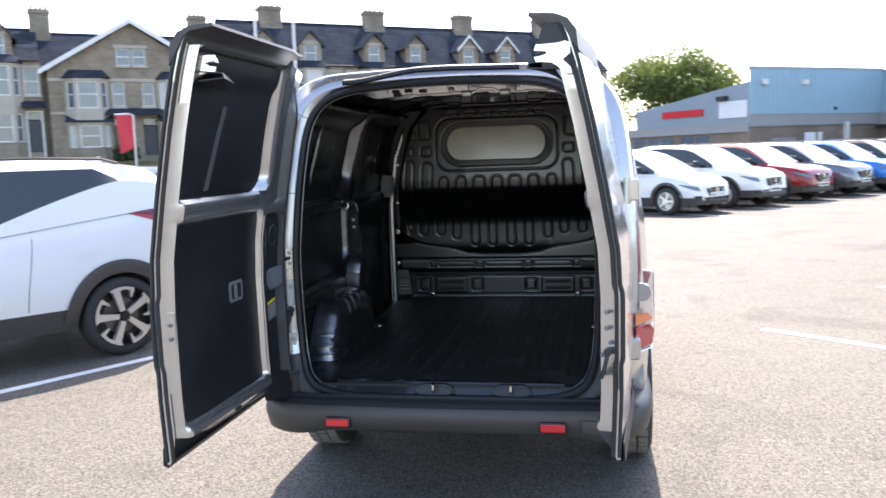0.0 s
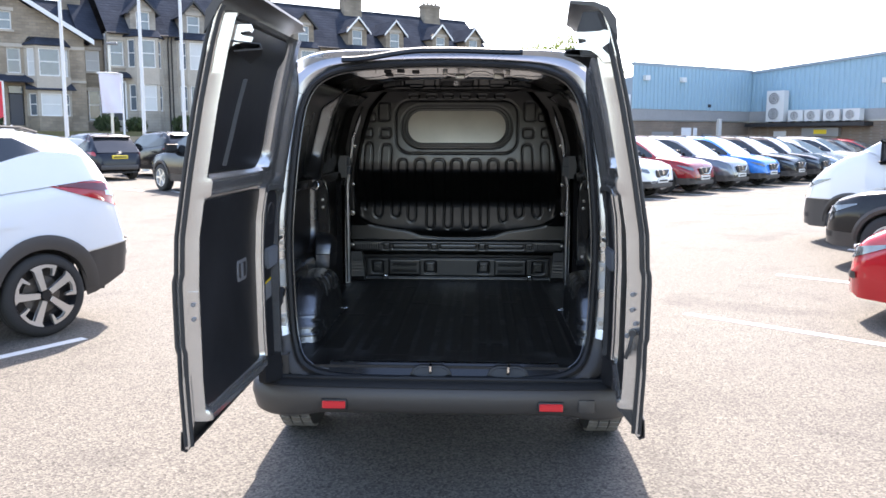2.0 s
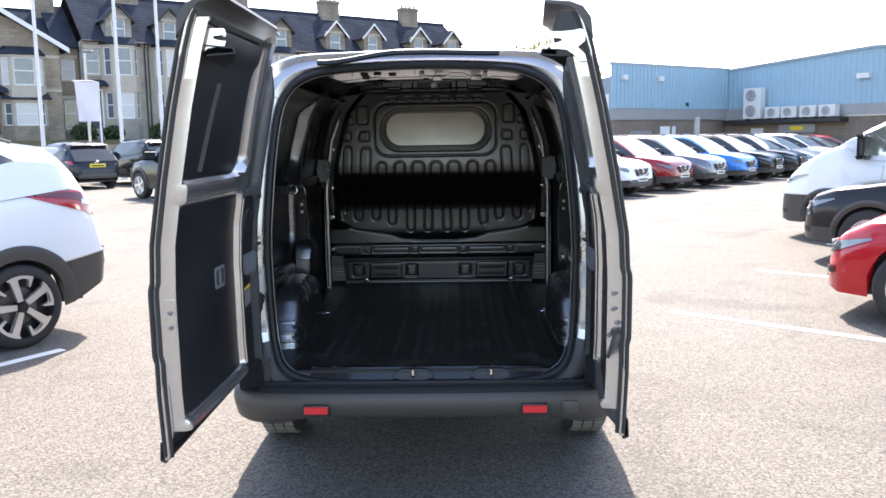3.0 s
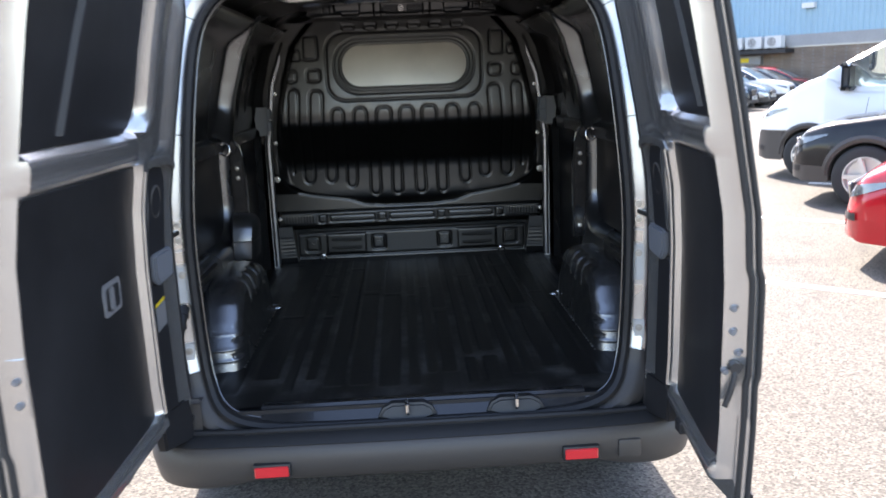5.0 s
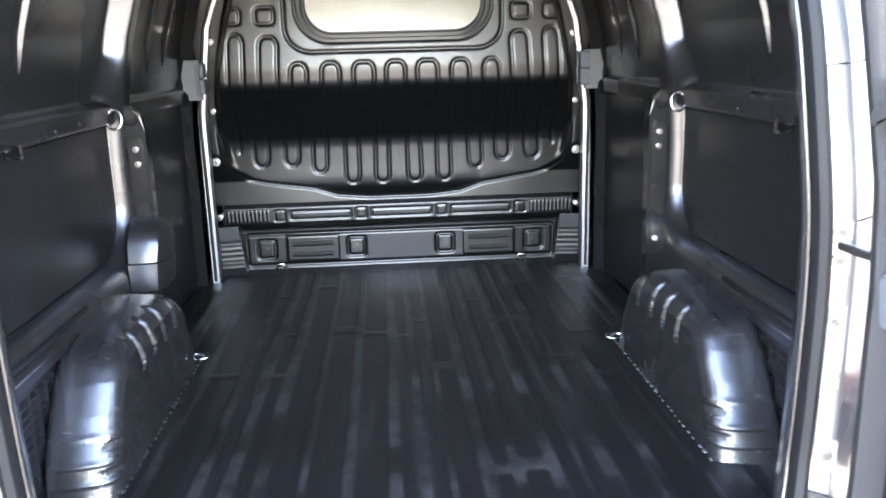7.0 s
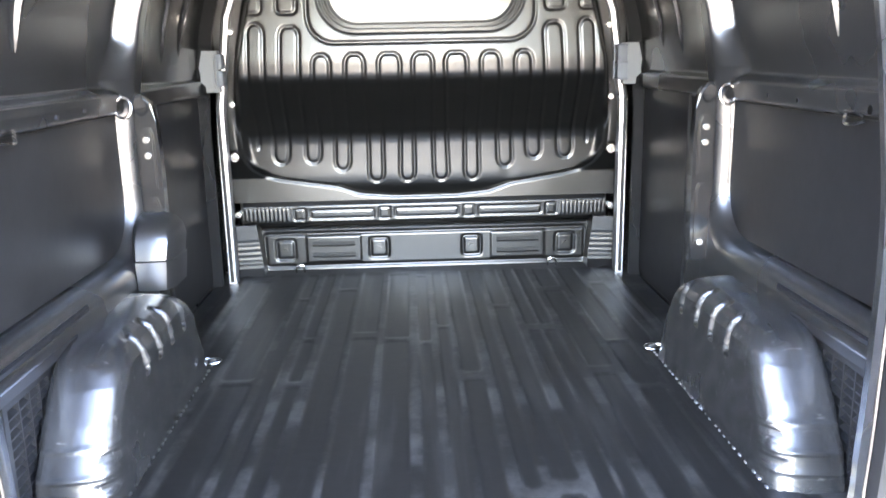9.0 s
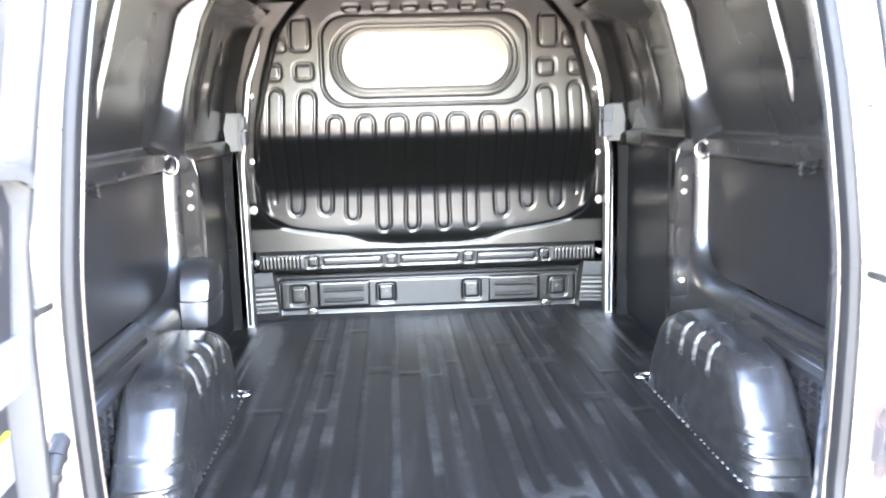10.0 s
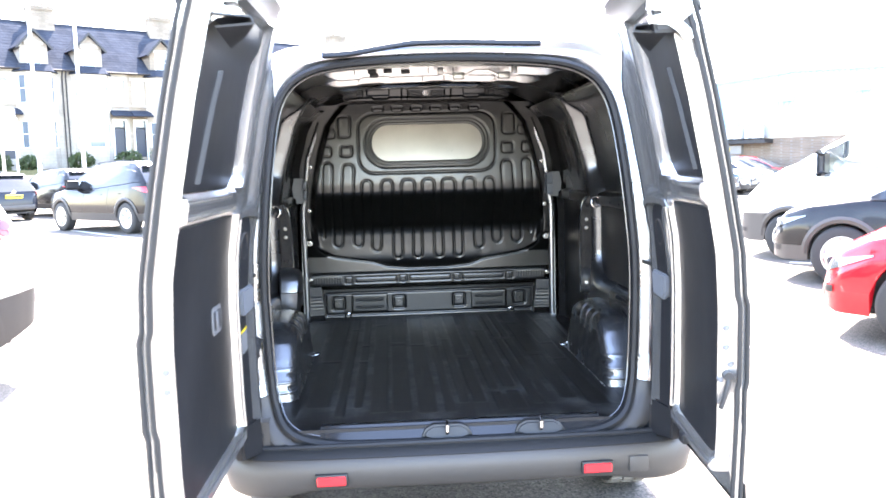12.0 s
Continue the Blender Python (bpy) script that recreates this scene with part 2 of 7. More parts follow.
M = dict(
    asphalt=asphalt("asphalt"),
    line=mat("worn_white_line_paint", (0.74, 0.73, 0.70), 0.75, 0, 0.16, 60, 0.002, 0.12),
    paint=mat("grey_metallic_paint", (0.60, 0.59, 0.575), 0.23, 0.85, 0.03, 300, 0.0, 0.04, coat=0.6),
    # thin inner coat; its dark base also carries the load bay's shade
    paint_in=mat("shaded_inner_paint", (0.155, 0.154, 0.156), 0.27, 0.85, 0.05, 260, 0.0004, 0.10, coat=0.2),
    scuffed=scuffed_paint("scuffed_inner_paint", (0.215, 0.215, 0.218)),
    bulk=mat("dark_metallic_pressing", (0.094, 0.093, 0.091), 0.31, 0.95, 0.06, 18, 0.0004, 0.10, coat=0.15),
    # pale tan base takes in the sky's reflection on the bulkhead window
    blank=mat("sky_paled_blanking_plate", (0.60, 0.56, 0.49), 0.30, 0.75, 0.06, 6, 0.0006, 0.22, big_scale=3.0),
    # body paint again, darkened and blued for the shade and sky on it
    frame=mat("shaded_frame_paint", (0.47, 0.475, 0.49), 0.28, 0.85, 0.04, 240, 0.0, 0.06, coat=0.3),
    tail_dark=mat("smoked_red_lens", (0.12, 0.010, 0.014), 0.12, 0, 0.05, 60, 0.0005, 0.05, coat=0.8),
    liner=mat("black_hardboard_liner", (0.022, 0.022, 0.0235), 0.38, 0, 0.25, 22, 0.0006, 0.40, spec=0.34, big_scale=3.5),
    trim=mat("black_plastic_trim", (0.022, 0.022, 0.024), 0.45, 0, 0.10, 220, 0.0006, 0.10),
    bumper=mat("textured_bumper_plastic", (0.062, 0.056, 0.052), 0.46, 0, 0.12, 420, 0.0007, 0.10),
    rubber=mat("black_rubber", (0.020, 0.020, 0.021), 0.55, 0, 0.10, 80, 0.0004, 0.10),
    tread=mat("dusty_tyre_tread", (0.17, 0.155, 0.135), 0.85, 0, 0.18, 60, 0.001, 0.15),
    pad=mat("blue_grey_plastic", (0.17, 0.18, 0.20), 0.45, 0, 0.05, 160, 0.0003, 0.06),
    tyre=mat("tyre_rubber", (0.030, 0.029, 0.028), 0.78, 0, 0.15, 70, 0.001, 0.18),
    mat_floor=vinyl("black_vinyl_floor"),
    chrome=mat("zinc_plated_steel", (0.72, 0.71, 0.69), 0.22, 1.0, 0.05, 50, 0, 0.05),
    steel=mat("dull_steel", (0.45, 0.44, 0.42), 0.38, 1.0, 0.10, 90, 0, 0.08),
    grey_pl=mat("grey_plastic", (0.20, 0.20, 0.205), 0.42, 0, 0.06, 200, 0.0004, 0.06),
    red=mat("red_reflector", (0.75, 0.035, 0.04), 0.18, 0, 0.03, 160, 0.0008, 0.03, coat=0.6),
    red_lens=mat("red_lamp_lens", (0.42, 0.015, 0.02), 0.12, 0, 0.03, 120, 0.0005, 0.03, coat=0.8),
    amber=mat("amber_lamp_lens", (0.75, 0.20, 0.06), 0.15, 0, 0.03, 120, 0.0005, 0.03, coat=0.8),
    headlamp=mat("headlamp_glass", (0.16, 0.17, 0.18), 0.12, 0.6, 0.10, 40, 0.001, 0.25, coat=0.8, big_scale=14),
    clear=mat("clear_lamp_lens", (0.46, 0.47, 0.49), 0.12, 0.6, 0.05, 60, 0.001, 0.05, coat=1.0),
    yellow=mat("yellow_label", (0.85, 0.62, 0.03), 0.5),
    glass_dark=mat("tinted_car_glass", (0.018, 0.021, 0.024), 0.06, 0, 0.03, 5, 0, 0.05, spec=0.9),
    # pale blue metallic base puts the sky's reflection into the windscreens
    glass_pale=mat("sky_toned_windscreen", (0.22, 0.26, 0.29), 0.06, 0.55, 0.05, 4, 0, 0.15, spec=1.0),
    glass_clear=glass("clear_car_glass", (0.72, 0.82, 0.76)),
    alloy=mat("machined_alloy", (0.76, 0.755, 0.74), 0.34, 0.9, 0.04, 90, 0, 0.04),
    alloy_dark=mat("black_alloy", (0.02, 0.02, 0.022), 0.3, 0.2, 0.05, 60, 0, 0.05),
    disc=mat("brake_disc", (0.16, 0.15, 0.14), 0.45, 0.9, 0.2, 40, 0, 0.1),
    plate_w=mat("white_plate", (0.75, 0.75, 0.72), 0.4),
    plate_y=mat("yellow_plate", (0.80, 0.60, 0.04), 0.4),
    ink=mat("black_ink", (0.02, 0.02, 0.02), 0.6),
    stone=masonry("buff_sandstone", (0.36, 0.30, 0.23), (0.28, 0.235, 0.18), (0.27, 0.235, 0.19), 0.42, 0.19),
    stone_pale=masonry("pale_sandstone", (0.42, 0.385, 0.33), (0.38, 0.345, 0.295), (0.33, 0.305, 0.27), 0.45, 0.2),
    dressed=mat("dressed_stone", (0.44, 0.39, 0.325), 0.85, 0, 0.12, 9, 0.003, 0.2),
    slate=masonry("roof_slate", (0.054, 0.062, 0.080), (0.044, 0.051, 0.067), (0.036, 0.041, 0.054), 0.3, 0.17, relief=0.003, gloss=0.0),
    brick=masonry("brown_brick", (0.27, 0.20, 0.15), (0.22, 0.165, 0.125), (0.28, 0.25, 0.22), 0.225, 0.075),
    clad=mat("blue_steel_cladding", (0.27, 0.42, 0.51), 0.45, 0.0, 0.04, 3, 0, 0.08, big_scale=0.25),
    clad_trim=mat("grey_blue_trim", (0.25, 0.31, 0.36), 0.5, 0, 0.05, 8, 0, 0.08),
    grey_band=mat("grey_fascia", (0.30, 0.30, 0.30), 0.6, 0, 0.08, 9, 0, 0.10),
    gloss=mat("gloss_black_pressing", (0.020, 0.020, 0.021), 0.16, 0, 0.06, 60, 0.0003, 0.10, coat=0.5),
    roller=mat("roller_shutter", (0.32, 0.32, 0.32), 0.45, 0.4, 0.05, 20, 0, 0.08),
    upvc=mat("white_window_frame", (0.76, 0.76, 0.74), 0.4, 0, 0.03, 20, 0, 0.05),
    pane=mat("window_pane", (0.12, 0.15, 0.18), 0.05, 0, 0.1, 1.5, 0, 0.3, spec=0.9),
    curtain=mat("pale_blind", (0.62, 0.62, 0.60), 0.8, 0, 0.05, 12, 0, 0.08),
    door_green=mat("green_door_paint", (0.03, 0.12, 0.075), 0.4, 0, 0.05, 20),
    door_dark=mat("dark_door_paint", (0.03, 0.035, 0.05), 0.4, 0, 0.05, 20),
    wood_white=mat("white_bargeboard", (0.74, 0.74, 0.72), 0.5, 0, 0.04, 20, 0, 0.06),
    flag_red=mat("red_flag_cloth", (0.62, 0.05, 0.07), 0.8, 0, 0.05, 60),
    flag_white=mat("pale_flag_cloth", (0.75, 0.70, 0.76), 0.8, 0, 0.05, 60),
    pole=mat("white_flagpole_paint", (0.66, 0.66, 0.65), 0.4, 0, 0.03, 30),
    bark=mat("bark", (0.12, 0.09, 0.065), 0.9, 0, 0.3, 20, 0.01, 0.2),
    leaf=leaves("leaves", (0.13, 0.17, 0.045)),
    hedge=leaves("hedge_leaves", (0.07, 0.10, 0.04)),
    sign_red=mat("red_sign_face", (0.60, 0.02, 0.03), 0.4),
    sign_white=mat("white_sign_face", (0.74, 0.75, 0.77), 0.45),
    ac=mat("white_steel_casing", (0.66, 0.66, 0.64), 0.45, 0, 0.03, 20),
    soil=mat("garden_soil", (0.10, 0.10, 0.05), 0.9, 0, 0.3, 8, 0.01, 0.3),
)


# ---- mesh helpers ----
def thing(name, label, category, group="", kind="", at=None):
    e = new(name)
    e.empty_display_size = 0.1
    if at is not None:
        e.matrix_world = at
    return tagged(e, label, category, group, kind)


def part(name, bm, material, parent=None, label="", smooth=35, kind=""):
    """Links a bmesh as one mesh object under a thing or part; edges sharper than smooth degrees stay crisp."""
    me = bpy.data.meshes.new(name)
    if smooth:
        bmesh.ops.recalc_face_normals(bm, faces=bm.faces)
        for f in bm.faces:
            f.smooth = True
        lim = radians(smooth)
        for e in bm.edges:
            if len(e.link_faces) == 2 and e.calc_face_angle(0) > lim:
                e.smooth = False
    bm.to_mesh(me)
    bm.free()
    me.materials.append(M[material] if isinstance(material, str) else material)
    ob = new(name, me)
    if parent:
        ob.parent = parent
    return tagged(ob, label, "", "", kind)


def sheet(name, verts, faces, material, parent=None, label="", kind=""):
    me = bpy.data.meshes.new(name)
    me.from_pydata(verts, [], faces)
    me.polygons.foreach_set("use_smooth", [True] * len(me.polygons))
    me.materials.append(M[material] if isinstance(material, str) else material)
    ob = new(name, me)
    if parent:
        ob.parent = parent
    return tagged(ob, label, "", "", kind)


def box(bm, x0, x1, y0, y1, z0, z1, bevel=0.0, seg=1):
    r = bmesh.ops.create_cube(bm, size=1.0)
    vs = r["verts"]
    for v in vs:
        v.co = Vector(((x0 + x1) / 2 + v.co.x * (x1 - x0), (y0 + y1) / 2 + v.co.y * (y1 - y0), (z0 + z1) / 2 + v.co.z * (z1 - z0)))
    if bevel:
        es = {e for v in vs for e in v.link_edges}
        bmesh.ops.bevel(bm, geom=list(es), offset=bevel, segments=seg, profile=0.5, affect="EDGES")
    return bm


def B(x0, x1, y0, y1, z0, z1, bevel=0.0, seg=1):
    return box(bmesh.new(), x0, x1, y0, y1, z0, z1, bevel, seg)


def cyl(bm, a, c, r, n=12, r2=None):
    """A rod from a to c."""
    a, c = Vector(a), Vector(c)
    q = (c - a).to_track_quat("Z", "Y").to_matrix()
    r2 = r if r2 is None else r2
    ra, rb = [], []
    for k in range(n):
        w = 2 * math.pi * k / n
        d = Vector((math.cos(w), math.sin(w), 0))
        ra.append(bm.verts.new(a + q @ (d * r)))
        rb.append(bm.verts.new(c + q @ (d * r2)))
    for k in range(n):
        bm.faces.new((ra[k], ra[(k + 1) % n], rb[(k + 1) % n], rb[k]))
    bm.faces.new(ra[::-1])
    bm.faces.new(rb)
    return bm


def tube(bm, pts, r, n=8, closed=False):
    """A round bar swept along points."""
    pts = [Vector(p) for p in pts]
    rings = []
    s = None
    for i, p in enumerate(pts):
        if closed:
            d = pts[(i + 1) % len(pts)] - pts[i - 1]
        else:
            d = pts[min(i + 1, len(pts) - 1)] - pts[max(i - 1, 0)]
        d.normalize()
        if s is None:
            s = d.cross(Vector((0.13, 0.21, 0.97)) if abs(d.z) < 0.9 else Vector((1, 0, 0)))
        s = (s - d * s.dot(d)).normalized()
        t = d.cross(s)
        rings.append([bm.verts.new(p + (s * math.cos(2 * math.pi * k / n) + t * math.sin(2 * math.pi * k / n)) * r) for k in range(n)])
    m = len(rings)
    for i in range(m if closed else m - 1):
        a, c = rings[i], rings[(i + 1) % m]
        for k in range(n):
            bm.faces.new((a[k], a[(k + 1) % n], c[(k + 1) % n], c[k]))
    if not closed:
        bm.faces.new(rings[0][::-1])
        bm.faces.new(rings[-1])
    return bm


def revolve(bm, prof, n=32, m=None):
    """Turns (radius, y) pairs round the y axis, then moves by m."""
    m = m or Matrix.Identity(4)
    rings = [[bm.verts.new(m @ Vector((r * math.cos(2 * math.pi * k / n), y, r * math.sin(2 * math.pi * k / n)))) for k in range(n)] for r, y in prof]
    for a, c in zip(rings, rings[1:]):
        for k in range(n):
            bm.faces.new((a[k], a[(k + 1) % n], c[(k + 1) % n], c[k]))
    return bm


def prism(bm, outline, lift, bevel=0.0):
    """An outline of 3D points pushed along lift."""
    lift = Vector(lift)
    a = [bm.verts.new(Vector(p)) for p in outline]
    c = [bm.verts.new(Vector(p) + lift) for p in outline]
    n = len(a)
    fs = [bm.faces.new(a[::-1]), bm.faces.new(c)]
    for k in range(n):
        fs.append(bm.faces.new((a[k], a[(k + 1) % n], c[(k + 1) % n], c[k])))
    if bevel:
        bmesh.ops.bevel(bm, geom=list({e for f in fs[:2] for e in f.edges}), offset=bevel, segments=2, affect="EDGES")
    return bm


def loft(bm, rings, closed=False):
    """Skins rows of points with quads."""
    vs = [[bm.verts.new(Vector(p)) for p in r] for r in rings]
    for a, c in zip(vs, vs[1:]):
        for k in range(len(a) if closed else len(a) - 1):
            j = (k + 1) % len(a)
            bm.faces.new((a[k], a[j], c[j], c[k]))
    return vs


def thicken(bm, d):
    bmesh.ops.recalc_face_normals(bm, faces=bm.faces)
    bmesh.ops.solidify(bm, geom=bm.faces[:], thickness=d)
    return bm


def interp(x, xs, ys):
    return float(np.interp(x, xs, ys))


def sstep(a, c, x):
    t = np.clip((x - a) / (c - a), 0, 1)
    return t * t * (3 - 2 * t)


def rrect(cx, cz, hw, hh, r, n=6):
    """Points round a rectangle with round corners, in the xz plane."""
    out = []
    for sx, sz, a0 in ((1, 1, 0), (-1, 1, 90), (-1, -1, 180), (1, -1, 270)):
        for k in range(n + 1):
            w = radians(a0 + 90 * k / n)
            out.append((cx + sx * (hw - r) + r * math.cos(w), cz + sz * (hh - r) + r * math.sin(w)))
    return out


# ---- ground ----
def build_ground():
    bm = bmesh.new()
    xs = [-900, -60, -20, -8, -3, 0, 3, 8, 20, 60, 900]
    loft(bm, [[(x, y, 0) for x in xs] for y in (-900, -60, -15, -5, 0, 5, 12, 25, 45, 80, 900)])
    return tagged(part("ground", bm, "asphalt", smooth=0), "worn pale grey asphalt of a car park", "ground", kind="structure")


build_ground()


def parking_line(x0, y0, x1, y1, w=0.085):
    d = Vector((x1 - x0, y1 - y0, 0))
    s = Vector((-d.y, d.x, 0)).normalized() * w / 2
    a, c = Vector((x0, y0, 0.0)), Vector((x1, y1, 0.0))
    bm = bmesh.new()
    n = max(2, int(d.length / 0.12))
    rows = []
    for k in range(n + 1):
        p = a + d * (k / n)
        j1, j2 = 1 + 0.10 * noise.noise(p * 7), 1 + 0.10 * noise.noise(p * 7 + Vector((9, 9, 9)))
        rows.append([p - s * j1, p - s * j1 + Vector((0, 0, 0.004)), p + s * j2 + Vector((0, 0, 0.004)), p + s * j2])
    loft(bm, rows)
    tagged(part("parking_line", bm, "line", smooth=0), "thin worn white parking bay line on asphalt", "road marking", "parking lines", "structure")


for a in ((1.86, 3.63, 5.6, 0.4), (3.34, 5.70, 7.2, 2.4), (-2.72, 2.53, -5.2, -1.8), (5.0, 7.8, 8.8, 4.5),
          (-8.65, 19.5, -4.93, 14.6), (-12.3, 21.7, -9.0, 18.9), (3.9, 14.2, 0.2, 17.4), (5.4, 15.9, 1.7, 19.1), (6.9, 17.6, 3.2, 20.8), (8.4, 19.3, 4.7, 22.5), (9.9, 21.0, 6.2, 24.2), (11.4, 22.7, 7.7, 25.9)):
    parking_line(*a)


# ---- the van ----
van = thing("van", "grey metallic panel van, rear doors open, empty black-lined load bay", "van")

OPEN_HALF = [(0, .486), (.28, .487), (.43, .491), (.525, .511), (.580, .556), (.603, .635), (.613, .73), (.618, .86), (.622, 1.0), (.617, 1.13),
             (.600, 1.34), (.578, 1.54), (.55, 1.63), (.50, 1.69), (.41, 1.727), (.25, 1.742), (0, 1.75)]


def y_open(z):
    return interp(z, [.49, .53, .60, .70, 1.1, 1.35, 1.6, 1.75], [.04, .055, .09, .108, .117, .142, .19, .22])


def ring_from_half(half, rounds=2):
    """A closed, rounded loop of (x, z) from its right half."""
    pts = list(half) + [(-x, z) for x, z in half[-2:0:-1]]
    for _ in range(rounds):
        pts = [q for a, c in zip(pts, pts[1:] + pts[:1]) for q in ((a[0] * .75 + c[0] * .25, a[1] * .75 + c[1] * .25), (a[0] * .25 + c[0] * .75, a[1] * .25 + c[1] * .75))]
    return np.array(pts)


def polar(pts, ang, c=(0, 1.1)):
    """The loop's points at the given angles round c."""
    d = pts - np.array(c)
    a = np.arctan2(d[:, 1], d[:, 0])
    o = np.argsort(a)
    r = np.interp(ang, a[o], np.hypot(d[:, 0], d[:, 1])[o], period=2 * math.pi)
    return np.stack([c[0] + r * np.cos(ang), c[1] + r * np.sin(ang)], 1)


OPENING = ring_from_half(OPEN_HALF)
_d = OPENING - np.array((0, 1.1))
ANG = np.sort(np.arctan2(_d[:, 1], _d[:, 0]))
OPENING = polar(OPENING, ANG)
_t = np.roll(OPENING, -1, 0) - np.roll(OPENING, 1, 0)
NORMAL = np.stack([_t[:, 1], -_t[:, 0]], 1) / np.hypot(_t[:, 0], _t[:, 1])[:, None]


def opening_ring(d, dy):
    k = (.42 + .58 * np.abs(NORMAL[:, :1])) if d > .03 else 1.0
    return [(x - .014, y_open(z) + dy, z) for x, z in OPENING + NORMAL * d * k]


BODY_HALF = [(0, 1.85), (.42, 1.838), (.60, 1.805), (.69, 1.735), (.735, 1.60), (.782, 1.36), (.818, 1.10), (.822, .85), (.825, .60), (.81, .42), (.77, .31), (.6, .27), (0, .27)]
BODY = ring_from_half(BODY_HALF[::-1])


def body_ring(y):
    p = polar(BODY, ANG)
    top = interp(y, [.25, .45, .8, 1.5, 2.4, 2.75, 3.0, 3.62, 3.9, 4.25, 4.40, 4.46], [1.80, 1.815, 1.835, 1.85, 1.85, 1.83, 1.74, 1.22, 1.10, .98, .80, .62])
    wide = interp(y, [.2, .4, .7, 3.4, 4.0, 4.35, 4.46], [.955, .985, 1, 1, .97, .86, .72])
    arch = 0.0
    for ax in (.86, 3.58):
        q = .375 ** 2 - (y - ax) ** 2
        if q > 0:
            arch = .30 + math.sqrt(q)
    out = []
    for x, z in p:
        if z > .9:
            z = .9 + (z - .9) * (top - .9) / .95 if top > .9 else top
        x *= wide
        if arch and abs(x) > .71 and z < arch:
            z = arch
        out.append((x, y, z))
    return out


def build_shell():
    bm = bmesh.new()
    ys = sorted(set([.30, .36, .45] + list(np.linspace(.47, 1.25, 27)) + [1.5, 2.0, 2.5, 2.75, 3.0, 3.1] + list(np.linspace(3.19, 3.97, 25)) + [4.1, 4.25, 4.35, 4.42, 4.46]))
    rings = [opening_ring(.150, .020), opening_ring(.160, .035), opening_ring(.166, .065)] + [body_ring(y) for y in ys]
    vs = loft(bm, rings, closed=True)
    bm.faces.new(vs[-1])
    part("body_shell", bm, "paint", van, "grey metallic outer bodywork")
    bm = bmesh.new()
    loft(bm, [opening_ring(.150, .020), opening_ring(.144, .018), opening_ring(.105, .022), opening_ring(.090, .016), opening_ring(.062, -.001), opening_ring(.056, -.005), opening_ring(.050, -.004), opening_ring(.020, .010), opening_ring(.012, .014), opening_ring(.004, .035), opening_ring(.012, .075)], closed=True)
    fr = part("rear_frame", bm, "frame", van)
    # panel joints across the frame
    for z in (1.615, 1.30, 1.10):
        for s in (-1, 1):
            rings = [opening_ring(d, dy - .0005) for d, dy in ((.020, .010), (.050, -.004), (.062, -.001), (.090, .016), (.105, .022))]
            k = min(range(len(rings[0])), key=lambda q: abs(rings[0][q][2] - z) + (9 if rings[0][q][0] * s < 0 else 0))
            part("panel_joint", tube(bmesh.new(), [r[k] for r in rings], .0016, 5), "ink", fr)
    bm = bmesh.new()
    r = 0.011
    loft(bm, [opening_ring(.004, .02), opening_ring(.016, -.002), opening_ring(.014, -.014), opening_ring(.004, -.019), opening_ring(-.006, -.012), opening_ring(-.008, .004), opening_ring(-.004, .022)], closed=True)
    part("door_opening_seal", bm, "rubber", van, "black rubber seal round the rear opening")
    bm = bmesh.new()
    tube(bm, opening_ring(-.011, .012), .003, 6, True)
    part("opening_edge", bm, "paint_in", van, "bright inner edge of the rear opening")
    # cab glass
    for s in (-1, 1):
        bm = bmesh.new()
        o = [(s * .795, 2.55, 1.12), (s * .795, 3.45, 1.12), (s * .735, 3.0, 1.58), (s * .70, 2.65, 1.66), (s * .70, 2.55, 1.66)]
        part("cab_window", prism(bm, o, (s * .02, 0, 0), .004), "glass_dark", van)
    bm = bmesh.new()
    o = [(-.66, 3.60, 1.26), (.66, 3.60, 1.26), (.58, 3.06, 1.71), (-.58, 3.06, 1.71)]
    part("windscreen", prism(bm, o, (0, .03, .03), .004), "glass_dark", van)


build_shell()

INNER_HALF = [(0, .34), (.80, .34), (.805, .6), (.795, .85), (.775, 1.1), (.762, 1.22), (.738, 1.40), (.69, 1.58), (.635, 1.695), (.49, 1.762), (.30, 1.788), (0, 1.795)]
INNER = ring_from_half(INNER_HALF, 1)


def skin_x(z):
    return np.interp(z, [.5, 1.1, 1.22, 1.40, 1.58, 1.68, 1.73], [.765, .765, .758, .735, .687, .635, .52])


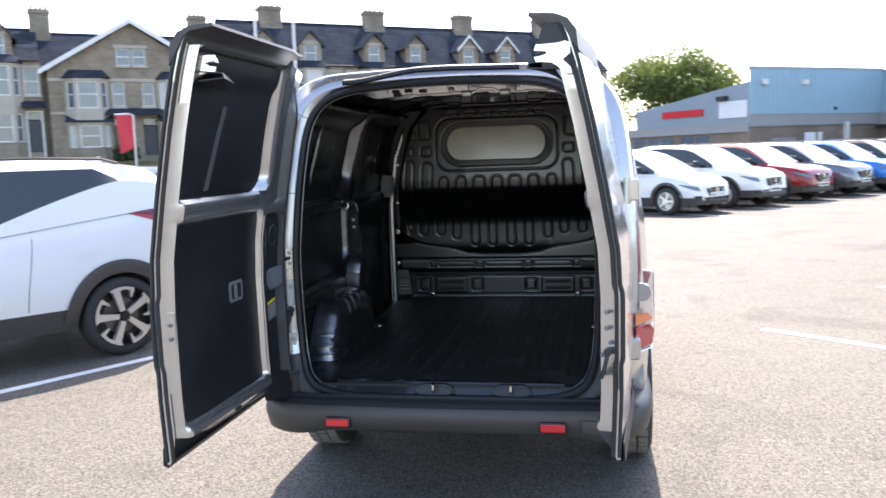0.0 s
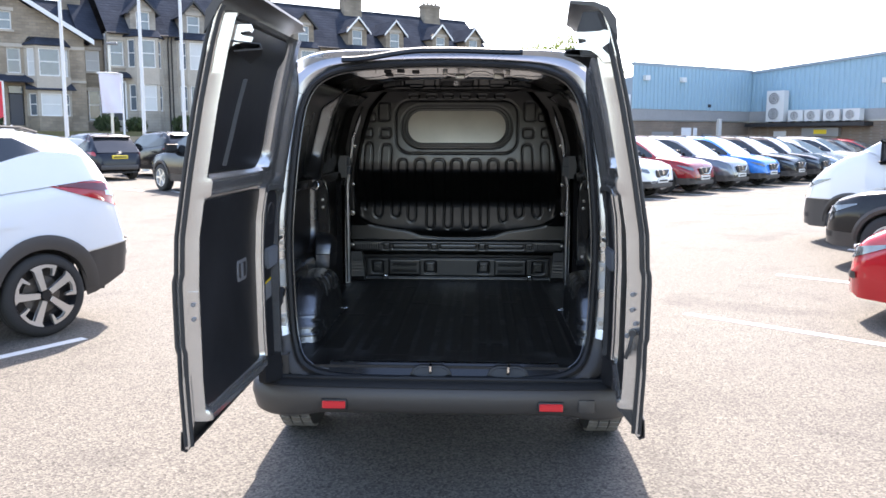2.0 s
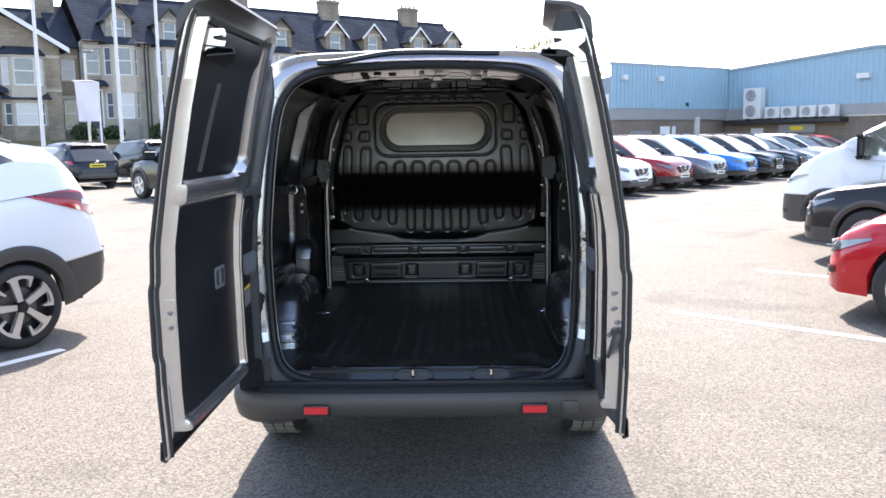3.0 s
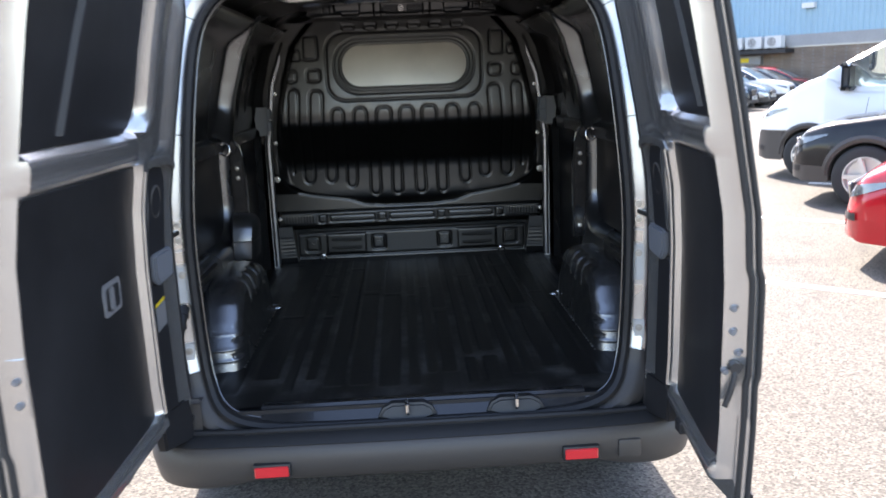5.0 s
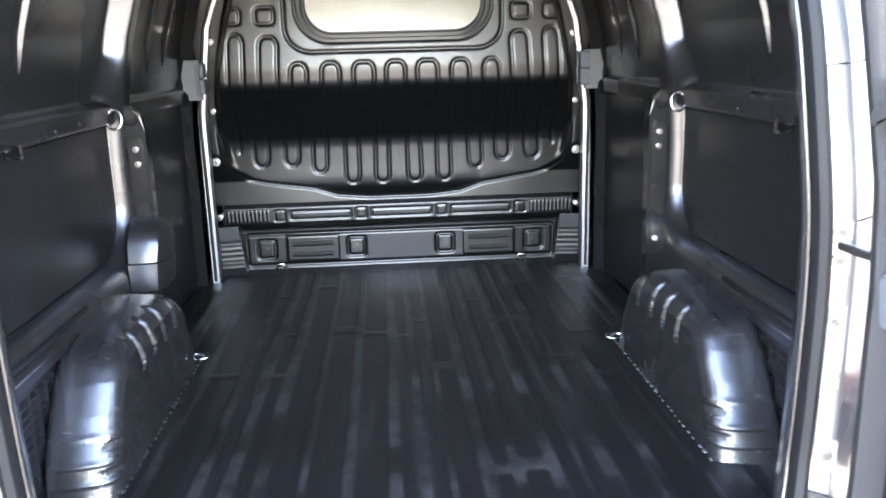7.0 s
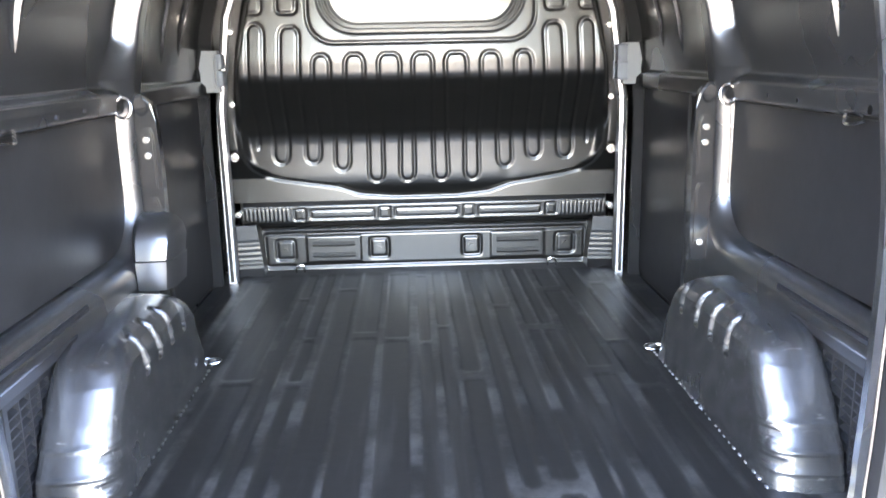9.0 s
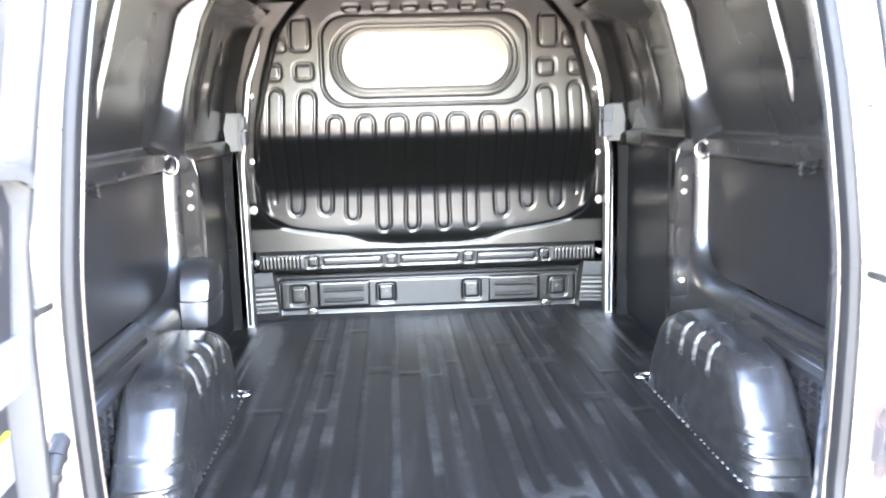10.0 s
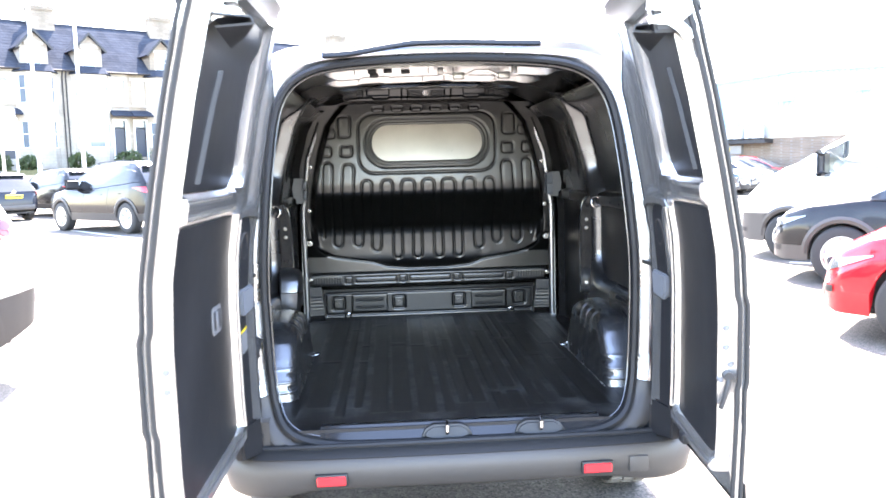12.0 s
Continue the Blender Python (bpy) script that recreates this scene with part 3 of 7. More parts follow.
def build_inner():
    bm = bmesh.new()
    p = polar(INNER, ANG)
    q = lambda y, g=0.0: [(x * (1 + g), y, z) for x, z in p]
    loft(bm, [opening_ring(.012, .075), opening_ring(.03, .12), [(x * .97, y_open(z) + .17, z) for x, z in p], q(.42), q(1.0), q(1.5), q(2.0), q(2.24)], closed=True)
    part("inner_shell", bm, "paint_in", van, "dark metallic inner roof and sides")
    bm = bmesh.new()
    box(bm, -.70, .70, 2.2, 2.23, .45, 1.785)
    part("cab_partition_back", bm, "bulk", van)
    # side pressings with their recesses
    gy = np.concatenate([np.linspace(.24, .92, 36), np.linspace(.93, 1.24, 150), np.linspace(1.25, 2.06, 60)])
    gz = np.concatenate([np.linspace(.53, .80, 12), np.linspace(.806, 1.0, 90), np.linspace(1.008, 1.30, 70), np.linspace(1.315, 1.70, 30)])
    ny, nz = len(gy), len(gz)
    Y, Z = np.meshgrid(gy, gz)
    # window behind the pillar: rounded at its lower front corner
    cy, cz, rr = 1.105 - .13, .857 + .13, .13
    corner = rr - np.hypot(np.maximum(Y - cy, 0), np.maximum(cz - Z, 0))
    inside = np.where((Y > cy) & (Z < cz), corner, np.minimum(1.105 - Y, Z - .857))
    crest = np.interp(Z, [1.15, 1.25, 1.40, 1.58], [.052, .052, .058, .064])
    q = np.clip((.006 - inside) / .048, 0, 1)
    lower = crest * 1.12 * np.sqrt(1 - (1 - q) ** 2)
    d = np.maximum(1.108 - Y, 0)
    fillet = np.interp(Z, [1.20, 1.27, 1.36, 1.46, 1.62], [.008, .05, .014, .010, .010])
    upper = crest * (1 - sstep(0, 1, d / (fillet * 2.2)))
    k = sstep(1.19, 1.24, Z)
    pillar = lower * (1 - k) + upper * k
    pillar = pillar * (1 - sstep(1.150, 1.160, Y)) + .004 * sstep(1.150, 1.160, Y)
    belt = .026 * sstep(1.186, 1.196, Z) * sstep(1.256, 1.236, Z)
    rail = .055 * sstep(1.60, 1.67, Z) * sstep(1.70, 1.69, Z)
    post = .040 * sstep(1.895, 1.905, Y)
    pillar = pillar * (1 - .78 * sstep(.800, .772, Z) * sstep(.66, .60, Y))
    h = np.maximum.reduce([pillar, belt, rail, post])
    h *= 1 - .85 * sstep(1.93, 1.99, Y)
    X = skin_x(Z) - .004 - h
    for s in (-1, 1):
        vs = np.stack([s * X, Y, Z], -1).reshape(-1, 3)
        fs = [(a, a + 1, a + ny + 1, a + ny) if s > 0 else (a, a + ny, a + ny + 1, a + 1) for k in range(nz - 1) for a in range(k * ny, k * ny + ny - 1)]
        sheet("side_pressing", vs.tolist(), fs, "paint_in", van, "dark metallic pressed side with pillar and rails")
    # liners, slit ribs, rings, screws
    for s in (-1, 1):
        for y0, y1, z0, z1, nm in ((.27, 1.098, .866, 1.188, "rear"), (1.435, 1.890, .545, 1.192, "fore")):
            bm = bmesh.new()
            n = 9
            pts = [(s * .757, y0, z0), (s * .757, y1 - (.122 if nm == "rear" else .03), z0)]
            rr = .122 if nm == "rear" else .03
            pts += [(s * .757, y1 - rr + rr * math.sin(w), z0 + rr - rr * math.cos(w)) for w in np.linspace(0.2, math.pi / 2, n)]
            pts += [(s * .757, y1, z1), (s * .757, y0, z1)]
            part("side_liner", prism(bm, pts, (-s * .008, 0, 0), .002), "liner", van, "black hardboard side liner")
        bm = bmesh.new()
        prism(bm, [(s * .702, .27, .836), (s * .712, .27, .772), (s * .712, .70, .772), (s * .702, .70, .836)], (s * .040, 0, 0), .003)
        part("arch_side_trim", bm, "trim", van, "black plastic strip above the wheel arch")
        for y0, zz in ((.60, (1.33, 1.62)), (1.48, (1.30, 1.60)), (1.66, (1.32, 1.58))):
            bm = bmesh.new()
            rows = []
            for z in np.linspace(zz[0], zz[1], 12):
                x = float(skin_x(z)) - .006
                yy = y0 + .03 * (z - zz[0]) / .3
                f = math.sin(math.pi * min(1, max(0, (z - zz[0]) / (zz[1] - zz[0])))) ** .5
                rows.append([(s * x, yy - .010 * f - .001, z), (s * (x - .009 * f), yy - .006 * f, z), (s * (x - .009 * f), yy + .001, z), (s * x, yy + .004 * f + .001, z)])
            loft(bm, rows)
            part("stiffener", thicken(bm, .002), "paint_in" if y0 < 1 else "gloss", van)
        # lashing rings
        for y, flat in ((1.105, 0), (.50, 1)):
            bm = bmesh.new()
            ws = np.linspace(.35, 2 * math.pi - .35, 18)
            pts = [(s * (.716 + .019 * math.cos(w)), y - .045 + .004 * math.sin(w), 1.206 + .024 * math.sin(w)) for w in ws] if not flat else \
                [(s * (.728 - .012 * math.sin(w) ** 2), y - .034 * math.cos(w), 1.190 + .011 * math.sin(w)) for w in ws]
            ring = part("lashing_ring", tube(bm, pts, .0036, 8), "chrome", van, "bright steel lashing ring")
            bm = bmesh.new()
            cyl(bm, (s * .740, y - .045, 1.206), (s * .728, y - .045, 1.206), .008, 10)
            part("ring_bracket", bm, "bulk", ring)
        # lock-side strip of the pillar, facing aft, with its screws
        bm = bmesh.new()
        inner = [(.690, 1.235), (.668, 1.215), (.659, 1.17), (.655, 1.10), (.655, 1.00), (.657, .86), (.657, .785)]
        prism(bm, [(s * .712, 1.112, 1.235)] + [(s * x, 1.108, z) for x, z in inner] + [(s * .712, 1.112, .785)], (0, .030, 0), .005)
        strip = part("pillar_strip", bm, "gloss", van, "dark glossy strip beside the pillar")
        for z0, z1 in ((1.005, 1.155), (.83, .985)):
            bm = bmesh.new()
            prism(bm, [(s * .703, 1.109, z0 + .012), (s * .703, 1.109, z1 - .02), (s * .690, 1.109, z1), (s * .672, 1.109, z1), (s * .666, 1.109, z1 - .02), (s * .666, 1.109, z0)], (0, -.006, 0), .004)
            part("pressing", bm, "gloss", strip)
        for x, z in ((.683, 1.126), (.682, 1.088), (.680, .835)):
            bm = bmesh.new()
            cyl(bm, (s * x, 1.11, z), (s * x, 1.098, z), .008, 12)
            cyl(bm, (s * x, 1.098, z), (s * x, 1.093, z), .005, 6)
            part("screw", bm, "chrome", strip)
        for x, y, z in ((.735, .72, 1.208), (.735, .86, 1.212)):
            bm = bmesh.new()
            cyl(bm, (s * (x + .004), y, z), (s * (x - .004), y, z), .008, 10)
            cyl(bm, (s * (x - .004), y, z), (s * (x - .009), y, z), .005, 6)
            part("screw", bm, "chrome", van)
        # wheel arch: level slices, rounded at the corners and the top edge, with slots along that edge
        bm = bmesh.new()
        rows = []
        for z in list(np.linspace(.53, .70, 60)) + list(np.linspace(.706, .789, 34)):
            yr = interp(z, [.53, .60, .68, .73, .76, .778, .789], [.385, .402, .452, .492, .525, .552, .60])
            yf = interp(z, [.53, .62, .70, .74, .765, .78, .789], [1.12, 1.09, 1.05, 1.02, .99, .965, .94])
            xi = interp(z, [.53, .72, .75, .768, .78, .789], [.580, .586, .591, .600, .614, .640])
            r = .078
            back = [(.765, yr + .22), (.745, yr + .18), (.732, yr + .13), (.726, yr + .08), (.722, yr + .035), (.718, yr + .012)]
            line = back + [(.711, yr + .002), (.702, yr), (.684, yr + .001), (.664, yr + .003), (.645, yr + .006), (xi + .044, yr + .010), (xi + .034, yr + .013), (xi + .023, yr + .018), (xi + .013, yr + .026), (xi + .005, yr + .038), (xi + .001, yr + .054), (xi, yr + .070)]
            line += [(xi, y) for y in np.linspace(yr + r, yf - .04, 150)[1:-1]]
            line += [(xi + .04 - .04 * math.cos(w), yf - .04 + .04 * math.sin(w)) for w in np.linspace(0, math.pi / 2, 6)] + [(.765, yf)]
            row = []
            for x, y in line:
                slot = sum(float(sstep(c - .004, c, y) * (1 - sstep(c + .017, c + .029, y))) for c in (.645, .735, .825, .925)) * float(sstep(.700, .715, z) * sstep(.787, .779, z))
                front = y < yr + .05
                ridge = sum(math.exp(-((z - c) / .004) ** 2) for c in (.566, .602, .646)) if front else 0
                notch = sum(float(sstep(.009, .006, abs(z - c))) for c in (.580, .626)) if xi + .002 < x < xi + .030 and front else 0
                dent = .0035 * noise.noise(Vector((s * 3.1, y * 17, z * 23))) if x < .63 and y > .50 else 0
                row.append((s * (x + .011 * slot * (x < .66) - .0012 * ridge + .0035 * notch + dent), y - .0024 * ridge + .0035 * notch, z - (.004 * slot if x < .66 else 0)))
            rows.append(row)
        vs = loft(bm, rows)
        top = vs[-1][len(back):]
        side = [bm.verts.new((s * .765, v.co.y, v.co.z)) for v in top]
        for k in range(len(top) - 2):
            bm.faces.new((top[k], top[k + 1], side[k + 1], side[k]))
        part("wheel_arch", bm, "scuffed", van, "scuffed dark metallic wheel arch cover", 40)
        bm = bmesh.new()
        for k in range(26):
            y = .42 + .70 * k / 25 + random.uniform(-.008, .008)
            bmesh.ops.create_icosphere(bm, subdivisions=1, radius=random.uniform(.0025, .005), matrix=Matrix.Translation((s * .580, y, .537)) @ Matrix.Diagonal((1.0, 2.0, .6, 1)))
        part("sealant_bead", bm, "steel", van, kind="stuff")
        # vent
        part("side_trim_panel", B(s * .748, s * .740, .24, .62, .53, .772, .002), "trim", van, "black plastic lower side panel")
        g = part("vent_grille", B(s * .7385, s * .7398, .372, .535, .545, .752), "ink", van, "black plastic air vent grille")
        for a in ((.360, .374, .535, .765), (.533, .547, .535, .765), (.374, .533, .535, .548), (.374, .533, .752, .765), (.414, .418, .548, .752), (.454, .458, .548, .752), (.494, .498, .548, .752)):
            part("grille_frame", B(s * .7380, s * .7260, *a), "trim", g)
        for k in range(11):
            bm = bmesh.new()
            z = .558 + k * .0175
            prism(bm, [(s * .7275, .376, z - .004), (s * .7275, .531, z + .004), (s * .7375, .531, z + .012), (s * .7375, .376, z + .004)], (0, 0, .0035))
            part("slat", bm, "trim", g)
        for y, z in ((.345, .735), (.345, .575)):
            part("clip", cyl(bmesh.new(), (s * .741, y, z), (s * .733, y, z), .010, 12), "trim", g)
        # sliding-door edge: bright strip, seal and latch cover
        bm = bmesh.new()
        tube(bm, [(s * interp(z, [.5, 1.15, 1.45, 1.66], [.695, .695, .655, .575]), 1.935 + .01 * math.sin(z * 3), z) for z in np.linspace(.54, 1.64, 24)], .006, 8)
        part("side_door_seal", bm, "rubber", van)
        bm = bmesh.new()
        loft(bm, [[(s * interp(z, [.5, 1.15, 1.45, 1.66], [.705, .705, .664, .585]), 1.945, z), (s * interp(z, [.5, 1.15, 1.45, 1.66], [.684, .684, .643, .564]), 1.952, z), (s * interp(z, [.5, 1.15, 1.45, 1.66], [.678, .678, .637, .558]), 1.975, z)] for z in np.linspace(.53, 1.64, 24)])
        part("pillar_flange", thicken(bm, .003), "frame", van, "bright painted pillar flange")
        bm = bmesh.new()
        prism(bm, [(s * .672, 1.93, 1.205), (s * .715, 1.93, 1.205), (s * .718, 1.93, 1.245), (s * .735, 1.93, 1.285), (s * .722, 1.93, 1.34), (s * .672, 1.93, 1.34)], (0, -.06, 0), .012)
        lc = part("latch_cover", bm, "grey_pl", van, "dark grey plastic latch cover")
        bm = bmesh.new()
        box(bm, s * .676, s * .655, 1.865, 1.93, 1.225, 1.275, .006, 2)
        box(bm, s * .676, s * .657, 1.87, 1.93, 1.28, 1.33, .006, 2)
        part("latch_pad", bm, "pad", lc, "pale plastic pad")
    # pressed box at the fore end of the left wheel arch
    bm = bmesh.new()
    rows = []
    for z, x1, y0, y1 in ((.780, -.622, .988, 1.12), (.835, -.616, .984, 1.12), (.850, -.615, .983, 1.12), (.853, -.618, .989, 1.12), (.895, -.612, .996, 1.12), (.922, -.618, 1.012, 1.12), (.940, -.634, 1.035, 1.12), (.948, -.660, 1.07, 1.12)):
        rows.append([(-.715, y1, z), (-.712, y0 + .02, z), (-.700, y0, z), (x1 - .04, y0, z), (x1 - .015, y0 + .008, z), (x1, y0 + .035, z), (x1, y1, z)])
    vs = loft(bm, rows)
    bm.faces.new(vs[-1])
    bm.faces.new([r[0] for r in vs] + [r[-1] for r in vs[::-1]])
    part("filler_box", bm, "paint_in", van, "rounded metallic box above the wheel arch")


build_inner()


# bulkhead
def seg_distance(P, path, closed=False):
    pts = np.array(path + path[:1] if closed else path)
    best = np.full(P.shape[:-1], 9.0)
    for a, c in zip(pts, pts[1:]):
        d = c - a
        t = np.clip(((P - a) @ d) / max(d @ d, 1e-12), 0, 1)
        best = np.minimum(best, np.hypot(P[..., 0] - a[0] - t * d[0], P[..., 1] - a[1] - t * d[1]))
    return best


def meander():
    tops = [-.541, -.431, -.333, -.224, -.110, 0, .110, .224, .333, .431, .541]
    tz = [1.42, 1.41] + [1.32] * 7 + [1.41, 1.42]
    bots = [-.509, -.396, -.293, -.173, -.061, .061, .173, .293, .396, .509]
    bz = [.945, .945, .916, .872, .872, .872, .872, .916, .945, .945]
    th = [.026, .031] + [.028, .031, .036, .033, .036, .031, .028] + [.031, .026]
    path = [(-.585, 1.0)]
    arc = lambda cx, hw, z, s: [(cx - hw, z - s * .026), (cx - hw + .006, z - s * .009), (cx - hw + .018, z), (cx + hw - .018, z), (cx + hw - .006, z - s * .009), (cx + hw, z - s * .026)]
    for k, (c, z, hw) in enumerate(zip(tops, tz, th)):
        path += arc(c, hw, z, 1)
        if k < len(bots):
            path += arc(bots[k], .026, bz[k], -1)
    return path + [(.585, 1.0)]


def pressed(name, x0, x1, z0, z1, step, base, paths, depth, width, material, label, edge=None):
    """A pressed steel panel: base(X, Z) gives its depth, paths the grooves pressed into it."""
    nx, nz = int((x1 - x0) / step) + 1, int((z1 - z0) / step) + 1
    X, Z = np.meshgrid(np.linspace(x0, x1, nx), np.linspace(z0, z1, nz))
    P = np.stack([X, Z], -1)
    d = np.full(X.shape, 9.0)
    for path, closed in paths:
        d = np.minimum(d, seg_distance(P, path, closed))
    Yv = base(X, Z) + depth * np.exp(-(d / width) ** 2)
    vs = np.stack([X, Yv, Z], -1).reshape(-1, 3)
    fs = [(a, a + 1, a + nx + 1, a + nx) for k in range(nz - 1) for a in range(k * nx, k * nx + nx - 1)]
    return sheet(name, vs.tolist(), fs, material, van, label)


def build_bulkhead():
    zs = [.80, .82, .84, .86, .885, .955, 1.02, 1.055, 1.075, 1.225, 1.25, 1.30, 1.45, 1.65, 1.76]
    ys = [2.088, 2.082, 2.068, 2.058, 2.053, 2.050, 2.045, 2.032, 2.012, 1.868, 1.853, 1.848, 1.858, 1.873, 1.885]
    fine_z = np.linspace(.78, 1.78, 400)
    prof = np.convolve(np.pad(np.interp(fine_z, zs, ys), 6, mode="edge"), np.ones(13) / 13, "valid")

    def base(X, Z):
        b = np.interp(Z, fine_z, prof)
        hw = np.interp(Z, [.812, .818, .83, .858, .873, .889, .903, .93, .96, 1.0, 1.1, 1.3, 1.48, 1.62, 1.70, 1.76], [-.05, .10, .22, .30, .40, .50, .555, .595, .615, .627, .634, .610, .568, .525, .46, .40])
        e = sstep(-.014, .030, np.abs(X) - hw)
        flange = np.interp(Z, [.8, .83, .86, .89, .93, 1.0, 1.2, 1.5, 1.76], [2.082, 2.082, 2.082, 2.082, 2.055, 2.010, 1.99, 1.955, 1.93])
        y = b * (1 - e) + flange * e
        y = y + .0022 * np.exp(-((X - .31) ** 2 + (Z - .90) ** 2) / .0006) - .0018 * np.exp(-((X + .2) ** 2 + (Z - 1.36) ** 2) / .0012)
        return y
    rim = [(.525, 1.62), (.568, 1.48), (.610, 1.3), (.634, 1.1), (.627, 1.0), (.615, .96), (.595, .93), (.555, .903), (.50, .889), (.40, .873), (.30, .858), (.22, .83), (.10, .818)]
    paths = [(meander(), False), ([(x + .018, z - .006) for x, z in rim] + [(-x - .018, z - .006) for x, z in rim[::-1]], False)]
    for s in (-1, 1):
        paths += [(rrect(s * .437, 1.48, .031, .027, .014, 3), True), (rrect(s * .545, 1.48, .026, .026, .013, 3), True),
                  (rrect(s * .447, 1.61, .034, .055, .016, 3), True), (rrect(s * .525, 1.575, .026, .022, .012, 3), True)]
    paths += [(rrect(0, 1.517, .372, .160, .085, 6), True), (rrect(0, 1.517, .335, .128, .118, 8), True), (rrect(0, 1.517, .318, .114, .106, 8), True), (rrect(0, 1.517, .299, .099, .092, 8), True)]
    for x in (-.26, -.155, -.052, .052, .155, .26):
        paths.append((rrect(x, 1.697, .026, .010, .007, 2), True))
    pressed("bulkhead_panel", -.70, .70, .80, 1.728, .0042, base, paths, .0048, .0050, "bulk", "pressed dark metallic bulkhead with ribs and a blanked window")
    bm = bmesh.new()
    loop = rrect(0, 1.517, .296, .096, .090, 8)
    rows = [[(x * f, interp(1.517 + (z - 1.517) * f, fine_z, prof) - .011 + (z - 1.517) * f * .06 + .0012 * math.sin(x * f * 19), 1.517 + (z - 1.517) * f) for x, z in loop] for f in (1.0, .985, .8, .6, .4, .2, .02)]
    vs = loft(bm, rows, closed=True)
    bm.faces.new(vs[-1])
    part("window_blank", bm, "blank", van, "pale smeared metal plate closing the bulkhead window", 60)
    # cross rail under the panel
    rail = lambda X, Z: np.interp(Z, [.695, .706, .716, .724, .782, .790, .80], [2.135, 2.10, 2.078, 2.071, 2.068, 2.072, 2.081]) - .002 * (np.abs(X) > .50) * (.5 + .5 * np.sin(X * 420)) * ((Z > .73) & (Z < .775))
    pr = [(rrect(c, .753, .019, .020, .004, 2), True) for c in (-.46, -.15, .16, .465)] + [(rrect(c, .752, .115, .015, .006, 2), True) for c in (-.305, .005, .3125)]
    pressed("bulkhead_rail", -.665, .665, .695, .80, .0035, rail, pr, .003, .0035, "bulk", "ribbed dark metallic cross rail")
    low = lambda X, Z: 2.110 + .03 * (.69 - Z) - .004 * sstep(.020, .012, np.abs(np.abs(X) - .345) - .085) * sstep(.055, .045, np.abs(Z - .612))
    pl = [(rrect(c, .612, .033, .036, .010, 3), True) for c in (-.525, -.176, .172, .525)] + [(rrect(0, .61, .60, .062, .01, 2), True)]
    pressed("bulkhead_lower_panel", -.665, .665, .53, .69, .004, low, pl, .007, .005, "bulk", "dark metallic lower bulkhead with vent slots")
    for s in (-1, 1):
        for z in (.633, .590):
            bm = bmesh.new()
            y = 2.110 + .03 * (.69 - z) - .004
            prism(bm, [(s * .345 + x, y - .0015, z + zz) for x, zz in rrect(0, 0, .080, .0085, .004, 3)], (0, .004, 0))
            slot = part("vent_slot", bm, "ink", van)
            bm = bmesh.new()
            tube(bm, [(s * .345 + x, y - .003, z - .009 + .002 * abs(x) / .08) for x in np.linspace(-.078, .078, 8)], .0032, 6)
            part("slot_lip", bm, "bulk", slot)
    for c in (-.525, -.176, .172, .525):
        bm = bmesh.new()
        cyl(bm, (c, 2.13, .612), (c, 2.110, .612), .016, 12)
        cyl(bm, (c, 2.112, .612), (c, 2.102, .612), .009, 6)
        part("bolt", bm, "bulk", van)
    # header above the panel: raised fields over a scalloped foot, with a plug in the middle
    foot = lambda X: 1.7585 - .006 * sstep(.2, .5, np.sin(np.abs(X) * 30 + .6)) + .004 * (np.abs(X) / .44) ** 2 * -1
    head = lambda X, Z: 1.812 - .10 * (Z - 1.758) + .05 * (Z < foot(X)) - .005 * sstep(.062, .056, np.abs(np.abs(X) - .255)) * sstep(1.764, 1.768, Z) - .004 * sstep(.018, .014, np.abs(np.abs(X) - .115))
    ph = [(rrect(c, 1.772, .016, .010, .005, 2), True) for c in (-.355, .352)] + [(rrect(c, 1.774, .030, .008, .004, 2), True) for c in (-.055, .06, .41, -.41)]
    pressed("bulkhead_header", -.44, .44, 1.745, 1.795, .0035, head, ph, .004, .004, "bulk", "pierced dark metallic roof header")
    bm = bmesh.new()
    cyl(bm, (-.005, 1.83, 1.772), (-.005, 1.796, 1.772), .015, 16)
    cyl(bm, (-.005, 1.796, 1.772), (-.005, 1.791, 1.772), .008, 12)
    part("plug", bm, "chrome", van)
    for s in (-1, 1):
        for x, y, z, r in ((.663, 2.0, .977, .016), (.664, 1.99, .774, .011), (.655, 1.985, 1.16, .010), (.64, 1.965, 1.40, .010)):
            bm = bmesh.new()
            cyl(bm, (s * x, y + .02, z), (s * x, y - .012, z), r, 14)
            cyl(bm, (s * x, y - .012, z), (s * x, y - .020, z), r * .55, 6)
            part("bolt", bm, "chrome", van, "zinc-plated bolt")
        bm = bmesh.new()
        rows = []
        for k in range(40):
            z = .525 + .20 * k / 39
            w = .0012 * (math.sin(k * 1.7) > 0) * (8 < k < 30)
            x0, x1 = .615 - .02 * (1 - k / 39), .69
            rows.append([(s * x0, 2.12, z), (s * x0, 2.035 + w + .018 * (1 - k / 39) - .030 * max(0, 1 - k / 7), z), (s * x1, 2.02 + w + .018 * (1 - k / 39) - .030 * max(0, 1 - k / 7), z), (s * x1, 2.12, z)])
        loft(bm, rows)
        part("corner_bracket", bm, "bulk", van, "ribbed metallic corner bracket")
        # lashing eye by the bulkhead
        bm = bmesh.new()
        tube(bm, [(s * .47 - .016, 2.075, .53), (s * .47 - .016, 2.073, .552), (s * .47 - .009, 2.071, .562), (s * .47 + .009, 2.071, .562), (s * .47 + .016, 2.073, .552), (s * .47 + .016, 2.075, .53)], .0042, 8)
        part("lashing_ring", bm, "chrome", van, "small bright lashing eye")


build_bulkhead()


